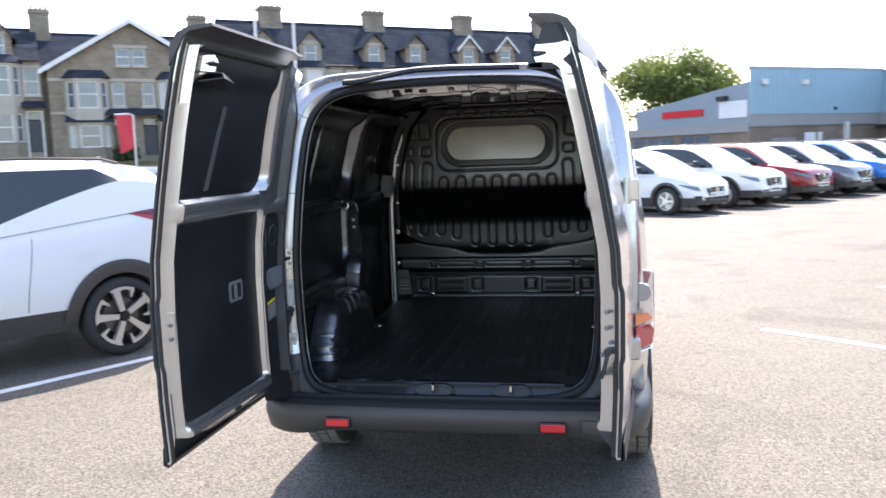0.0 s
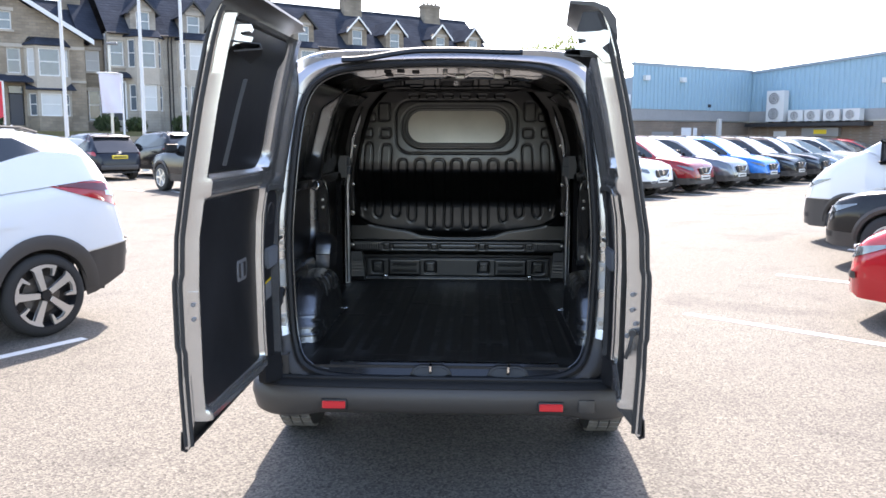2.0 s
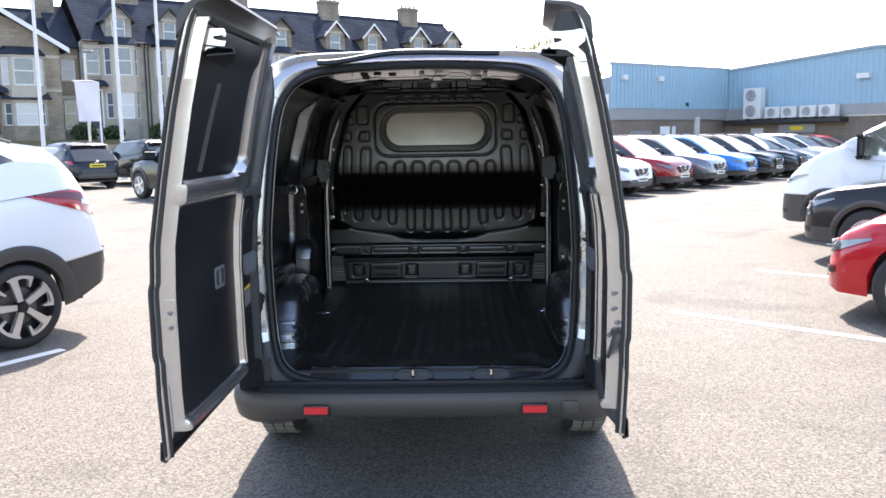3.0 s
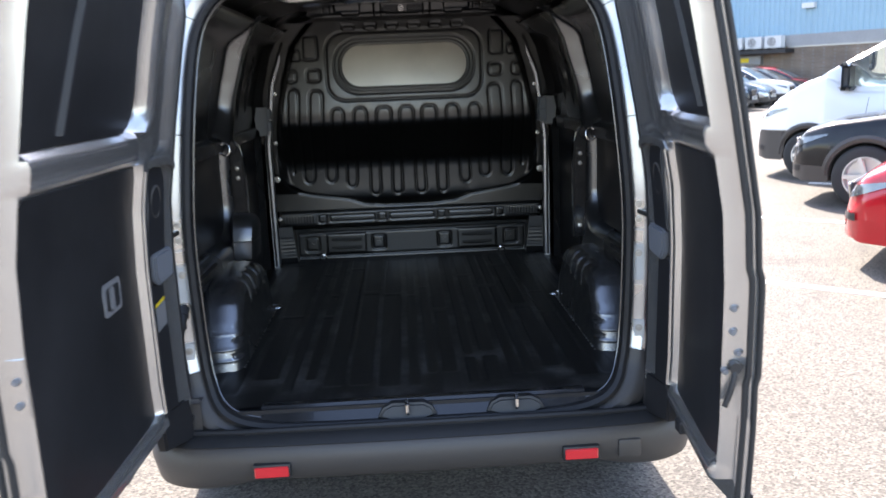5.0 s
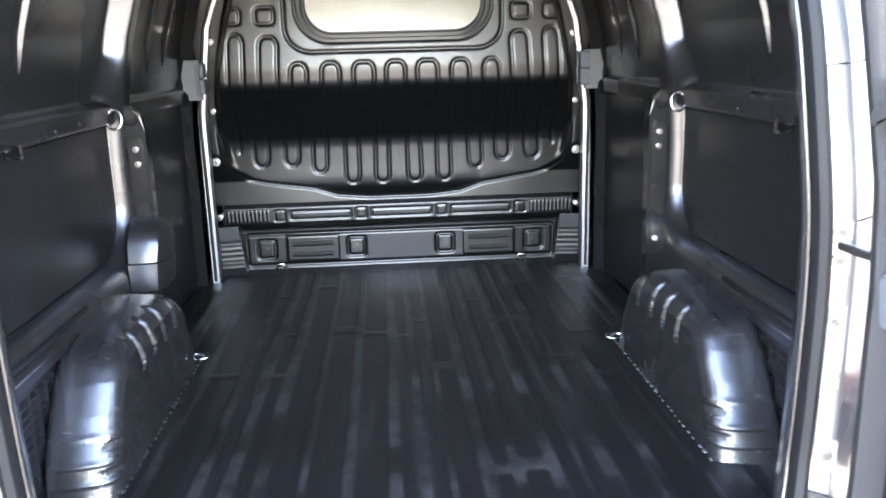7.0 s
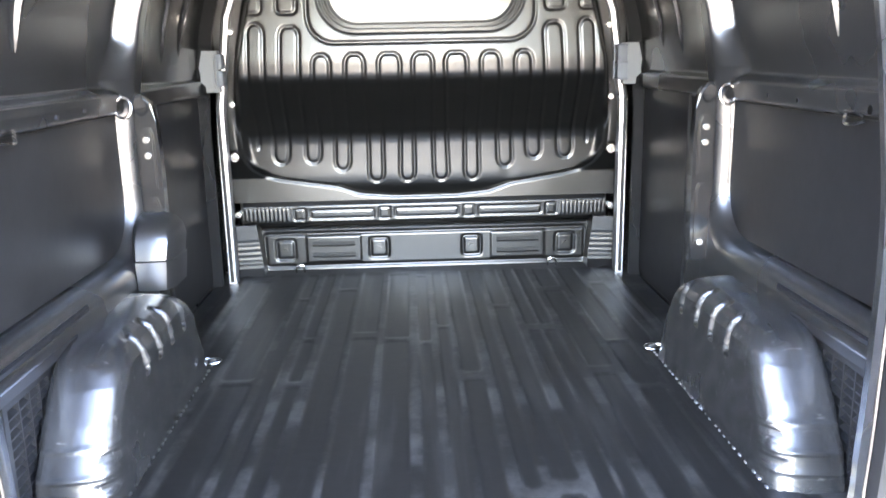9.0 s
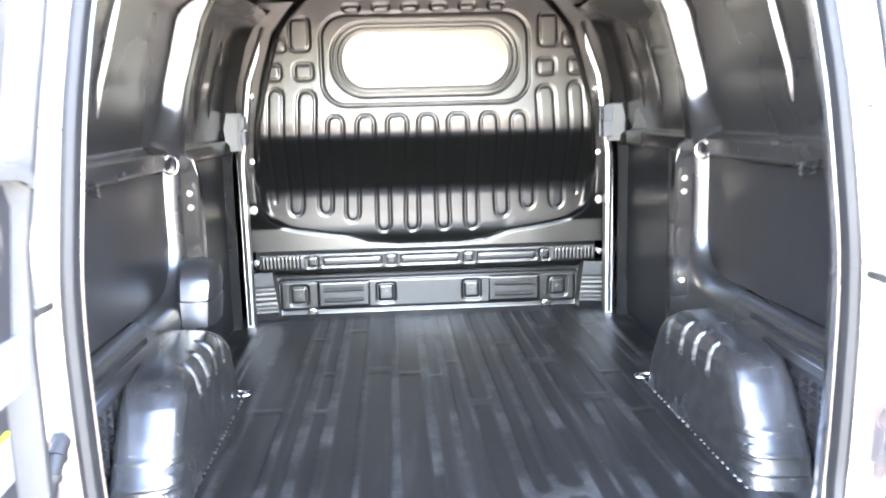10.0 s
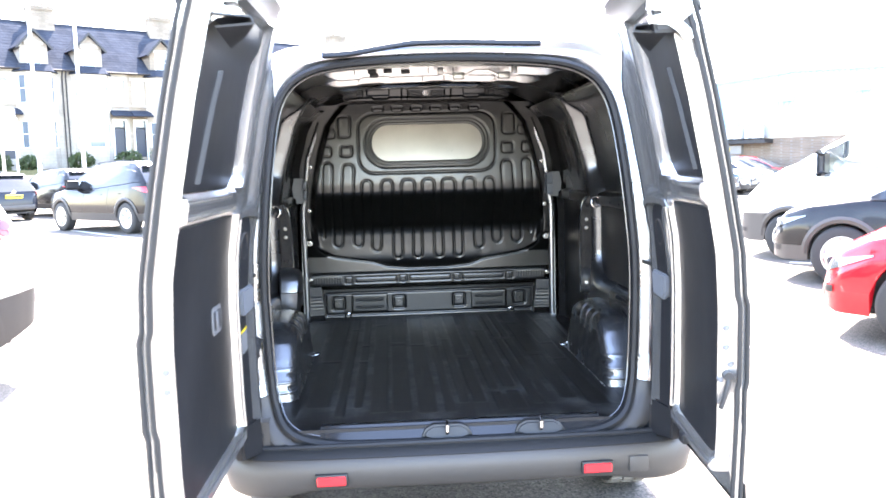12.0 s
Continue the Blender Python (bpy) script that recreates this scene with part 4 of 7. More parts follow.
def build_floor():
    nx, ny = 340, 230
    X, Y = np.meshgrid(np.linspace(-.748, .748, nx), np.linspace(.075, 2.19, ny))
    # sunk pads of uneven width and length between narrow raised webs
    rng = np.random.RandomState(4)
    groove = np.zeros_like(X)
    x = -.70
    while x < .66:
        wide = rng.choice([.036, .052, .064, .072, .086])
        y = .10 + rng.uniform(0, .2)
        while y < 2.05:
            length = rng.choice([.30, .70, 1.1, 1.6], p=[.12, .28, .32, .28])
            dx = np.maximum(np.abs(X - x - wide / 2) - wide / 2 + .014, 0)
            dy = np.maximum(np.abs(Y - y - length / 2) - length / 2 + .014, 0)
            groove = np.maximum(groove, sstep(.0155, .010, np.hypot(dx, dy)))
            y += length + rng.choice([.018, .026, .05])
        x += wide + rng.choice([.010, .014, .020, .026])
    groove *= (np.abs(X) < .70) * sstep(2.05, 2.0, Y) * sstep(.16, .20, Y)
    Zv = .534 - .0018 * groove + .0003 * np.sin(X * 23 + Y * 11)
    Zv += .006 * np.exp(-((np.abs(X) - .66) / .02) ** 2) * (Y > 1.2)
    vs = np.stack([X, Y, Zv], -1).reshape(-1, 3)
    fs = [(a, a + 1, a + nx + 1, a + nx) for k in range(ny - 1) for a in range(k * nx, k * nx + nx - 1)]
    sheet("floor_covering", vs.tolist(), fs, "mat_floor", van, "scuffed black ribbed vinyl floor covering")
    bm = bmesh.new()
    box(bm, -.74, .74, .06, 2.19, .44, .528)
    part("floor_pan", bm, "trim", van)
    for s in (-1, 1):
        bm = bmesh.new()
        tube(bm, [(s * (.583 + .024 * math.cos(w)), 1.135 + .010 * math.sin(w), .545 + .004 * math.sin(w)) for w in np.linspace(0, 2 * math.pi, 20, endpoint=False)], .0038, 8, True)
        eye = part("floor_lashing_ring", bm, "chrome", van, "bright steel floor lashing ring")
        part("ring_base", B(s * .583 - .012, s * .583 + .012, 1.138, 1.156, .530, .550, .004, 2), "trim", eye)
    # sill plate and the two latch strikers
    bm = bmesh.new()
    prism(bm, [(-.47, .036, .490), (-.47, .046, .500), (-.47, .075, .5355), (-.47, .10, .5362), (-.47, .10, .49)], (.94, 0, 0), .002)
    part("sill_plate", bm, "gloss", van, "glossy black loading sill")
    for x in (-.05, .262):
        bm = bmesh.new()
        o = [(x - .085, .030, .498), (x - .05, .026, .494), (x + .05, .026, .494), (x + .085, .030, .498), (x + .07, .036, .522), (x + .045, .040, .533), (x - .045, .040, .533), (x - .07, .036, .522)]
        prism(bm, o, (0, .062, 0), .007)
        st = part("striker_housing", bm, "trim", van)
        bm = bmesh.new()
        tube(bm, [(x, .018, .512), (x, .010, .520), (x, .010, .538), (x, .030, .548)], .006, 8)
        part("striker_pin", bm, "chrome", st, "bright steel striker")
    for x in (-.5, -.16, .16, .5):
        bm = bmesh.new()
        cyl(bm, (x, .01, .478), (x, -.012, .478), .010, 10)
        part("sill_clip", bm, "trim", van)
    # roof bows: thin arched strips with scalloped feet, pointed at the ends
    for y, half, z0, fall, drop in ((.60, .47, 1.766, .020, .030), (1.10, .515, 1.788, .022, .026), (1.55, .50, 1.792, .020, .010)):
        rows = []
        bm = bmesh.new()
        for x in np.linspace(-half, half, 90):
            u = abs(x) / half
            z = z0 - fall * u ** 2.2
            d = drop * float(sstep(1.0, .80, u)) + .001 - .005 * float(sstep(.35, .55, math.sin(x * 21 + y)))
            rows.append([(x, y - .028, z), (x, y - .022, z - d), (x, y - .014, z - d - .002), (x, y + .010, z - d * .55), (x, y + .028, z + .004)])
        loft(bm, rows)
        bow = part("roof_bow", thicken(bm, .002), "paint", van, "bright pressed roof bow")
        if drop > .02:
            for x in (-.33, -.05, .045, .27):
                part("seam", B(x - .0015, x + .0015, y - .0300, y - .0270, z0 - .026, z0 - .004), "ink", bow)
    # release rods and brackets that hang from the rear bow
    bm = bmesh.new()
    tube(bm, [(-.01, .45, 1.726), (.05, .45, 1.712), (.075, .45, 1.714), (.115, .455, 1.734), (.165, .455, 1.733), (.20, .45, 1.716), (.235, .45, 1.712), (.262, .45, 1.725)], .0055, 6)
    rod = part("latch_rod", bm, "chrome", van, "bright latch rods and brackets under the roof")
    for x, z, w in ((-.012, 1.730, .010), (.055, 1.711, .020), (.222, 1.711, .022), (.262, 1.730, .009)):
        part("bracket", B(x - w, x + w, .435, .465, z - .008, z + .016, .003, 2), "steel", rod)
    for x, z in ((-.262, 1.736), (-.255, 1.722), (-.205, 1.738), (-.14, 1.734)):
        part("cable_clip", B(x - .016, x + .016, .44, .47, z - .006, z + .009, .004, 2), "trim", rod)


build_floor()


def build_rear():
    # bumper: one moulding swept round the corner
    sec = [(.16, .335), (.03, .345), (-.018, .356), (-.045, .375), (-.058, .415), (-.052, .455), (-.036, .474), (-.010, .482), (.05, .484)]
    pts = [(-.762, .52), (-.765, .30), (-.757, .17), (-.735, .07), (-.69, .015), (-.60, .0), (-.3, -.012), (0, -.016), (.3, -.012), (.60, .0), (.69, .015), (.735, .07), (.757, .17), (.765, .30), (.762, .52)]
    p = pts
    for _ in range(2):
        p = [p[0]] + [q for a, c in zip(p, p[1:]) for q in ((a[0] * .75 + c[0] * .25, a[1] * .75 + c[1] * .25), (a[0] * .25 + c[0] * .75, a[1] * .25 + c[1] * .75))] + [p[-1]]
    bm = bmesh.new()
    rows = []
    for k, (x, y) in enumerate(p):
        a, c = Vector(p[max(k - 1, 0)]), Vector(p[min(k + 1, len(p) - 1)])
        d = (c - a).normalized()
        n = Vector((d.y, -d.x))
        edge = sstep(.45, .62, abs(x)) - sstep(.70, .78, abs(x)) * .6
        rows.append([(x - n.x * o, y - n.y * o, z - (.022 * edge if z < .38 else 0) + (.0 if z > .4 else 0)) for o, z in sec])
    loft(bm, rows)
    bump = part("rear_bumper", bm, "bumper", van, "black textured plastic rear bumper", 50)
    for s in (-1, 1):
        bm = bmesh.new()
        box(bm, s * .428 - .052, s * .428 + .052, -.078, -.05, .383, .425, .005, 2)
        part("reflector_surround", bm, "trim", bump)
        part("reflector", box(bmesh.new(), s * .428 - .046, s * .428 + .046, -.084, -.06, .389, .419, .003, 1), "red", bump, "red rectangular reflector")
    part("tow_eye_cover", B(.535, .60, -.066, -.05, .378, .432, .006, 2), "bumper", bump)
    bm = bmesh.new()
    tube(bm, [(-.70, .02, .486), (-.5, .0, .490), (0, -.006, .492), (.5, .0, .490), (.70, .02, .486)], .010, 8)
    part("bumper_gasket", bm, "rubber", bump)
    # black strip for the shadow between the trim's foot and the bumper
    bm = bmesh.new()
    rows = []
    for k, (x, y) in enumerate(p):
        if abs(x) < .72 and y < .06:
            d = (Vector(p[min(k + 1, len(p) - 1)]) - Vector(p[max(k - 1, 0)])).normalized()
            n = Vector((d.y, -d.x))
            rows.append([(x - n.x * o, y - n.y * o, z) for o, z in ((-.046, .4685), (-.034, .4775), (-.010, .4855), (.05, .4875))])
    loft(bm, rows)
    part("bumper_step", thicken(bm, .003), "ink", bump, "black strip painted as shadow along the bumper's top")
    # black trim round the foot of the opening
    bm = bmesh.new()
    low = [k for k, v in enumerate(opening_ring(.05, 0)) if v[2] < .645]
    loft(bm, [[ring[k] for k in low] for ring in (opening_ring(.012, .004), opening_ring(.020, -.002), opening_ring(.050, -.014), opening_ring(.075, -.012), opening_ring(.10, .004))])
    part("lower_frame_trim", bm, "bumper", van, "black plastic trim round the foot of the opening")
    # lower rear corner covers
    for s in (-1, 1):
        bm = bmesh.new()
        box(bm, s * .640, s * .735, .028, .13, .462, .576, .010, 3)
        cc = part("corner_cover", bm, "bumper", van, "black plastic corner cover")
        bm = bmesh.new()
        cyl(bm, (s * .662, .034, .532), (s * .662, .024, .532), .013, 14)
        part("clip", bm, "trim", cc)
        # plates and bolts on the door pillar
        # two plates of this same paint are whitened to look brightly lit
        for z0, z1, m, bolts in ((1.0, 1.085, "paint", (1.068, 1.024)), (.955, .994, "paint", ()), (.842, .950, "ac", (.926,)), (.735, .834, "paint", ()), (.625, .727, "ac", (.704,))):
            yo = y_open((z0 + z1) / 2) - (.005 if bolts else .001)
            xa, xb = s * .638 - .014, s * .668 - .014
            pl = part("pillar_plate", prism(bmesh.new(), [(xa, yo + .010, z0), (xb, yo - .003, z0), (xb, yo - .003, z1), (xa, yo + .010, z1)], (0, .02, 0), .003), m, van)
            for zb in bolts:
                bm = bmesh.new()
                xm = (xa + xb) / 2
                cyl(bm, (xm, yo + .006, zb), (xm - s * .002, yo, zb), .010, 16)
                cyl(bm, (xm - s * .002, yo, zb), (xm - s * .003, yo - .005, zb), .006, 6)
                part("bolt", bm, "steel", pl)
        bm = bmesh.new()
        x0 = s * .652 - .014
        prism(bm, [(x0 - .005, .125, 1.040), (x0 + .005, .125, 1.040), (x0 + .005 + s * .02, .01, 1.036), (x0 - .005 + s * .02, .01, 1.036)], (0, 0, .014), .002)
        part("door_check_strap", bm, "steel", van, "steel door check strap")
        for z in (.70, 1.30):
            bm = bmesh.new()
            cyl(bm, (s * .715, -.012, z - .05), (s * .715, -.012, z + .05), .014, 12)
            box(bm, s * .70, s * .76, -.02, .05, z - .04, z + .04, .006, 1)
            part("door_hinge", bm, "paint", van, "grey painted door hinge")
        # tail lamp
        lamp = part("tail_lamp", prism(bmesh.new(), [(s * .728, .075, 0.650), (s * .728, .115, 0.970), (s * .79, .20, 0.970), (s * .832, .36, 0.940), (s * .836, .38, 0.700), (s * .815, .20, 0.650)], (0, -.012, 0), .006), "clear", van, "clear tail lamp with amber and red lenses")
        bm = bmesh.new()
        prism(bm, [(s * .742, .060, 0.670), (s * .742, .066, 0.760), (s * .80, .16, 0.760), (s * .824, .24, 0.720), (s * .815, .20, 0.670)], (s * .004, -.012, 0), .004)
        part("red_lens", bm, "red_lens", lamp)
        bm = bmesh.new()
        prism(bm, [(s * .742, .066, 0.765), (s * .742, .075, 0.810), (s * .795, .15, 0.805), (s * .82, .23, 0.765)], (s * .004, -.012, 0), .004)
        part("amber_lens", bm, "amber", lamp)
        bm = bmesh.new()
        cyl(bm, (s * .775, .14, 0.890), (s * .772, .115, 0.890), .036, 20)
        part("reversing_lens", bm, "clear", lamp)
        lamp.location.y = .03
    # ribbed boot that carries the door cable out of the pillar
    bm = bmesh.new()
    tube(bm, [(-.668, .105, .83), (-.668, .07, .81), (-.675, .05, .77), (-.69, .03, .735)], .015, 12)
    for p, q in (((-.668, .082, .817), (-.668, .076, .813)), ((-.670, .062, .795), (-.672, .058, .786)), ((-.677, .047, .765), (-.680, .043, .758))):
        cyl(bm, p, q, .018, 12)
    part("cable_boot", bm, "rubber", van, "black rubber cable boot")
    # roof-edge strip above the opening
    bm = bmesh.new()
    xs = np.linspace(-.42, .31, 40)
    rows = []
    for x in xs:
        z = 1.752 + .036 * sstep(-.40, -.08, x) - .008 * sstep(0, .31, x)
        rows.append([(x, .185, z), (x, .172, z + .006), (x, .178, z + .020), (x, .215, z + .028)])
    loft(bm, rows)
    part("roof_edge_strip", thicken(bm, .006), "rubber", van, "black strip along the roof's rear edge")


build_rear()


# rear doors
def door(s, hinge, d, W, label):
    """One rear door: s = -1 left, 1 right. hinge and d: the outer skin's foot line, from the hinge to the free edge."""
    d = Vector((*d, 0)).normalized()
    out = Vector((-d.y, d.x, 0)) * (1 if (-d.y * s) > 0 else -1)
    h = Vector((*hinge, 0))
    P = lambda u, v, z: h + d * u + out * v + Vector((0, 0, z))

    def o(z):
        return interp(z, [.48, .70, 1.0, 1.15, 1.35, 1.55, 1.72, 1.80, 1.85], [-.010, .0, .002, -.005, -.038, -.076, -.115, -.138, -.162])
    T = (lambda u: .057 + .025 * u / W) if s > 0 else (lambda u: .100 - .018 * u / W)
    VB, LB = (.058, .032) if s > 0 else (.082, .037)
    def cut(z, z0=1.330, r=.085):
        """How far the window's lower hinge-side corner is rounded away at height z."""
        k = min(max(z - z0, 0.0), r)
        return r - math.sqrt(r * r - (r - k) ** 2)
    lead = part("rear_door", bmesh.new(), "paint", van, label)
    bm = bmesh.new()
    rows = []
    NU = 46
    for r in np.linspace(0, 1, 96):
        zo, zi = .49 + 1.345 * r, .575 + 1.235 * r
        us_ = -.9 * (y_open(zo) - .03)
        row = [P(u, o(zo) + .006 * math.sin(math.pi * max(u, 0) / W), zo) for u in np.linspace(us_, W, 10)]
        row += [P(W + .004, o(zo) - .012, zo), P(W - .002, o(zo) - .022, zo * .7 + zi * .3), P(W - .012, o(zi) - .03, zi), P(W - .016, o(zi) - .068, zi)]
        lip = VB + LB * float(sstep(.42, .50, zi) * sstep(1.78, 1.60, zi))
        ub = .046 + .089 * float(sstep(1.305, 1.265, zi))
        for u in np.linspace(W - .03, ub + .008, NU):
            a = float(sstep(.115 + cut(zi), .165 + cut(zi), u) * sstep(W - .022, W - .034, u) * sstep(1.322, 1.348, zi) * sstep(1.815, 1.79, zi))
            c = float(sstep(.170, .186, u) * sstep(W - .024, W - .034, u) * sstep(.60, .63, zi) * sstep(1.275, 1.255, zi))
            e = float(sstep(.10, .18, u) * sstep(W - .03, W - .05, u) * sstep(1.268, 1.285, zi) * sstep(1.345, 1.328, zi))
            t = T(u) - .052 * a - .030 * c - .016 * e
            row.append(P(u, o(zi) - t, zi))
        ud = .40 * ub + .004
        sunk = .011 * float(sstep(1.30, 1.24, zi))
        row += [P(ub, o(zi) - VB, zi), P(ud, o(zi) - VB - (lip - VB) * .6 + sunk, zi), P(.006, o(zi) - lip + .002, zi), P(.0, o(zi) - lip - .001, zi), P(-.010, o(zi) - lip + .006, zi), P(-.014, o(zi) - .055, zi), P(us_, o(zi) - .04, zi), P(us_ - .006, o(zi) - .02, zi)]
        rows.append(row)
    vs = loft(bm, rows, closed=True)
    bm.faces.new(vs[0])
    bm.faces.new(vs[-1][::-1])
    bmesh.ops.recalc_face_normals(bm, faces=bm.faces)
    for f in bm.faces:
        f.smooth = True
    for e in bm.edges:
        if len(e.link_faces) == 2 and e.calc_face_angle(0) > radians(48):
            e.smooth = False
    bm.to_mesh(lead.data)
    bm.free()
    # black panels
    bm = bmesh.new()
    rows = [[P(u, o(z) - T(u) + .044 - (.016 * sstep(1.69, 1.75, z)), z) for u in np.linspace(.155 - .06 * sstep(1.66, 1.74, z) + cut(z, 1.340), W - .030, 10)] for z in np.linspace(1.343, 1.795, 24)]
    loft(bm, rows)
    part("upper_panel", thicken(bm, .006), "liner", lead, "black blanked window panel")
    bm = bmesh.new()
    rows = []
    for z in np.linspace(1.360, 1.640, 14):
        u0 = W * .70 - .07 * (z - 1.360) / .28
        k = T(u0)
        rows.append([P(u0, o(z) - k + .043, z), P(u0 + .008, o(z) - k + .027, z), P(u0 + .020, o(z) - k + .027, z), P(u0 + .032, o(z) - k + .043, z)])
    loft(bm, rows)
    part("stiffener", thicken(bm, .002), "trim", lead, "black stiffening rib")
    bm = bmesh.new()
    nn = 26
    rows = []
    for z in np.linspace(.615, 1.262, nn):
        k = (z - .615) / .647
        u0 = .182 + (.0 if z < 1.24 else .01)
        rows.append([P(u, o(z) - T(u) + .026 - (.004 if 0 < j < 9 else 0), z) for j, u in enumerate(np.linspace(u0, W - .032 - (.02 if z < .64 else 0), 10))])
    loft(bm, rows)
    part("lower_trim", thicken(bm, .008), "liner", lead, "black hardboard door trim")
    # hinge side: a bevelled face with a black cover, its grip ring and a pad, under a hooded painted bar
    nb = (d * LB - out * .129).normalized()
    Q = lambda f, off, z: P(.135 - .129 * f, o(z) - VB - LB * f, z) + nb * off
    bm = bmesh.new()
    tube(bm, [P(.168, o(z) - T(.168) - .004, z) for z in np.linspace(1.245, .62, 16)], .0055, 10)
    bead = part("trim_bead", bm, "paint", lead)
    bm = bmesh.new()
    hood = [(1.0, 1.235), (.95, 1.258), (.75, 1.272), (.3, 1.276), (-.15, 1.266), (-.32, 1.24), (-.10, 1.236), (.02, 1.250), (.3, 1.257), (.72, 1.254), (.88, 1.240)]
    prism(bm, [Q(f, .001, z) for f, z in hood], tuple(nb * .014), .003)
    part("hood", bm, "paint", bead)
    bm = bmesh.new()
    loft(bm, [[P(.160, o(z) - T(.16) - .003, z), P(.143, o(z) - T(.143) - .003, z), P(.134, o(z) - VB - .002, z)] for z in np.linspace(.60, 1.24, 20)])
    part("trim_edge", thicken(bm, .002), "trim", lead, "black plastic edge of the door trim")
    bm = bmesh.new()
    prism(bm, [Q(-.14, .001, 1.03), Q(.06, .001, 1.03), Q(.06, .001, 1.232), Q(-.02, .001, 1.248), Q(-.14, .001, 1.248)], tuple(nb * .016), .006)
    part("grip_bar", bm, "paint", lead, "smooth grey painted bar beside the hinge cover")
    bm = bmesh.new()
    prism(bm, [Q(.03, -.010, .600), Q(.56, -.010, .600), Q(.56, -.010, .945), Q(.0, -.010, .945)], tuple(nb * .013), .002)
    part("lower_hinge_cover", bm, "trim", lead, "black plastic strip below the hinge pad")
    bm = bmesh.new()
    prism(bm, [Q(.10, -.010, 1.020), Q(.72, -.010, 1.020), Q(.74, -.010, 1.215), Q(.62, -.010, 1.245), Q(.25, -.010, 1.25), Q(.10, -.010, 1.23)], tuple(nb * .013), .002)
    lc = part("hinge_cover", bm, "trim", lead, "black plastic hinge-side cover")
    bm = bmesh.new()
    tube(bm, [Q(.44 + .16 * math.cos(w), .005, 1.160 + .040 * math.sin(w)) for w in np.linspace(0, 2 * math.pi, 24, endpoint=False)], .0040, 8, True)
    part("grip_ring", bm, "bumper", lc)
    bm = bmesh.new()
    prism(bm, [Q(.22, -.006, .968), Q(.28, -.006, .950), Q(.36, -.006, .943), Q(.82, -.006, .958), Q(.86, -.006, 1.026), Q(.80, -.006, 1.034), Q(.27, -.006, 1.026), Q(.22, -.006, 1.018)], tuple(nb * .022), .006)
    part("hinge_pad", bm, "pad", lead, "blue-grey plastic pad")
    bm = bmesh.new()
    prism(bm, [Q(-.05, -.03, .50), Q(.9, -.03, .478), Q(1.0, -.03, .50), Q(1.0, -.03, .60), Q(-.05, -.03, .605)], tuple(nb * .031), .006)
    part("hinge_foot", bm, "trim", lead, "black plastic foot at the hinge side")
    # black strip down the hinge edge, filling in for the dark gap there
    bm = bmesh.new()
    tube(bm, [P(-.006, o(z) - VB + .005 - LB * float(sstep(.52, .62, z) * sstep(1.78, 1.60, z)), z) for z in np.linspace(.60, 1.74, 40)], .0095, 8)
    part("hinge_seal", bm, "rubber", lead)
    # weather seals along the free edge
    for dv, du, rad in ((-.024, .002, .0065), (-.004, .006, .006)):
        bm = bmesh.new()
        tube(bm, [P(W + du, o(z) + dv + (.006 if .8 < z < 1.02 else 0), z) for z in np.linspace(.50, 1.83, 60)], rad, 8)
        part("edge_seal", bm, "rubber", lead)
    # bolts and latch on the free edge
    bolts = ((.955, -.050), (.905, -.050), (.86, -.038), (.82, -.062)) if s > 0 else ((.945, -.050), (.900, -.050))
    for z, v in bolts:
        bm = bmesh.new()
        a = P(W - .013, o(z) + v, z)
        cyl(bm, a - d * .01, a + d * .008, .007, 12)
        cyl(bm, a + d * .008, a + d * .012, .004, 6)
        part("bolt", bm, "grey_pl", lead)
    if s > 0:
        bm = bmesh.new()
        pts = [P(W + .002, o(.8) - .046, .83), P(W + .008, o(.8) - .048, .815), P(W + .009, o(.8) - .056, .78), P(W + .007, o(.8) - .066, .75)]
        tube(bm, pts, .0065, 8)
        cyl(bm, P(W - .01, o(.8) - .046, .832), P(W + .010, o(.8) - .046, .832), .012, 14)
        part("release_lever", bm, "trim", lead, "black plastic release lever")
    else:
        bm = bmesh.new()
        for z0, z1 in ((.875, .985),):
            prism(bm, [P(W - .018, o(.9) - .034, z0), P(W - .018, o(.9) - .066, z0), P(W - .018, o(.9) - .066, z1), P(W - .018, o(.9) - .034, z1)], tuple(d * .0075), .001)
        part("lock_plate", bm, "paint", lead)
        bm = bmesh.new()
        u0, z0 = .365, .985
        rr = rrect(u0, z0, .058, .041, .014, 4)
        prism(bm, [P(u, o(z) - .070, z) for u, z in rr], tuple(-out * .009), .003)
        hp = part("pull_handle", bm, "grey_pl", lead, "small grey recessed pull")
        bm = bmesh.new()
        prism(bm, [P(u, o(z) - .079, z) for u, z in rrect(u0, z0, .040, .026, .008, 3)], tuple(-out * .002), 0)
        part("pull_recess", bm, "trim", hp)
        part("pull_grip", prism(bmesh.new(), [P(u, o(z) - .080, z) for u, z in rrect(u0 + .012, z0, .014, .026, .005, 2)], tuple(-out * .004), .002), "grey_pl", hp)
        bm = bmesh.new()
        prism(bm, [Q(.03, .0055, .880), Q(.50, .0055, .902), Q(.50, .0055, .910), Q(.03, .0055, .888)], tuple(nb * .001))
        part("sticker", bm, "yellow", lead, "yellow edge of a sticker")
        bm = bmesh.new()
        prism(bm, [Q(.03, .0055, .815), Q(.50, .0055, .837), Q(.50, .0055, .900), Q(.03, .0055, .878)], tuple(nb * .001))
        part("sticker", bm, "grey_pl", lead)
    # top latch: a bright forked bracket
    bm = bmesh.new()
    zt, dv, uu = (1.742, 0.0, W - .034) if s < 0 else (1.735, -.005, W + .012)
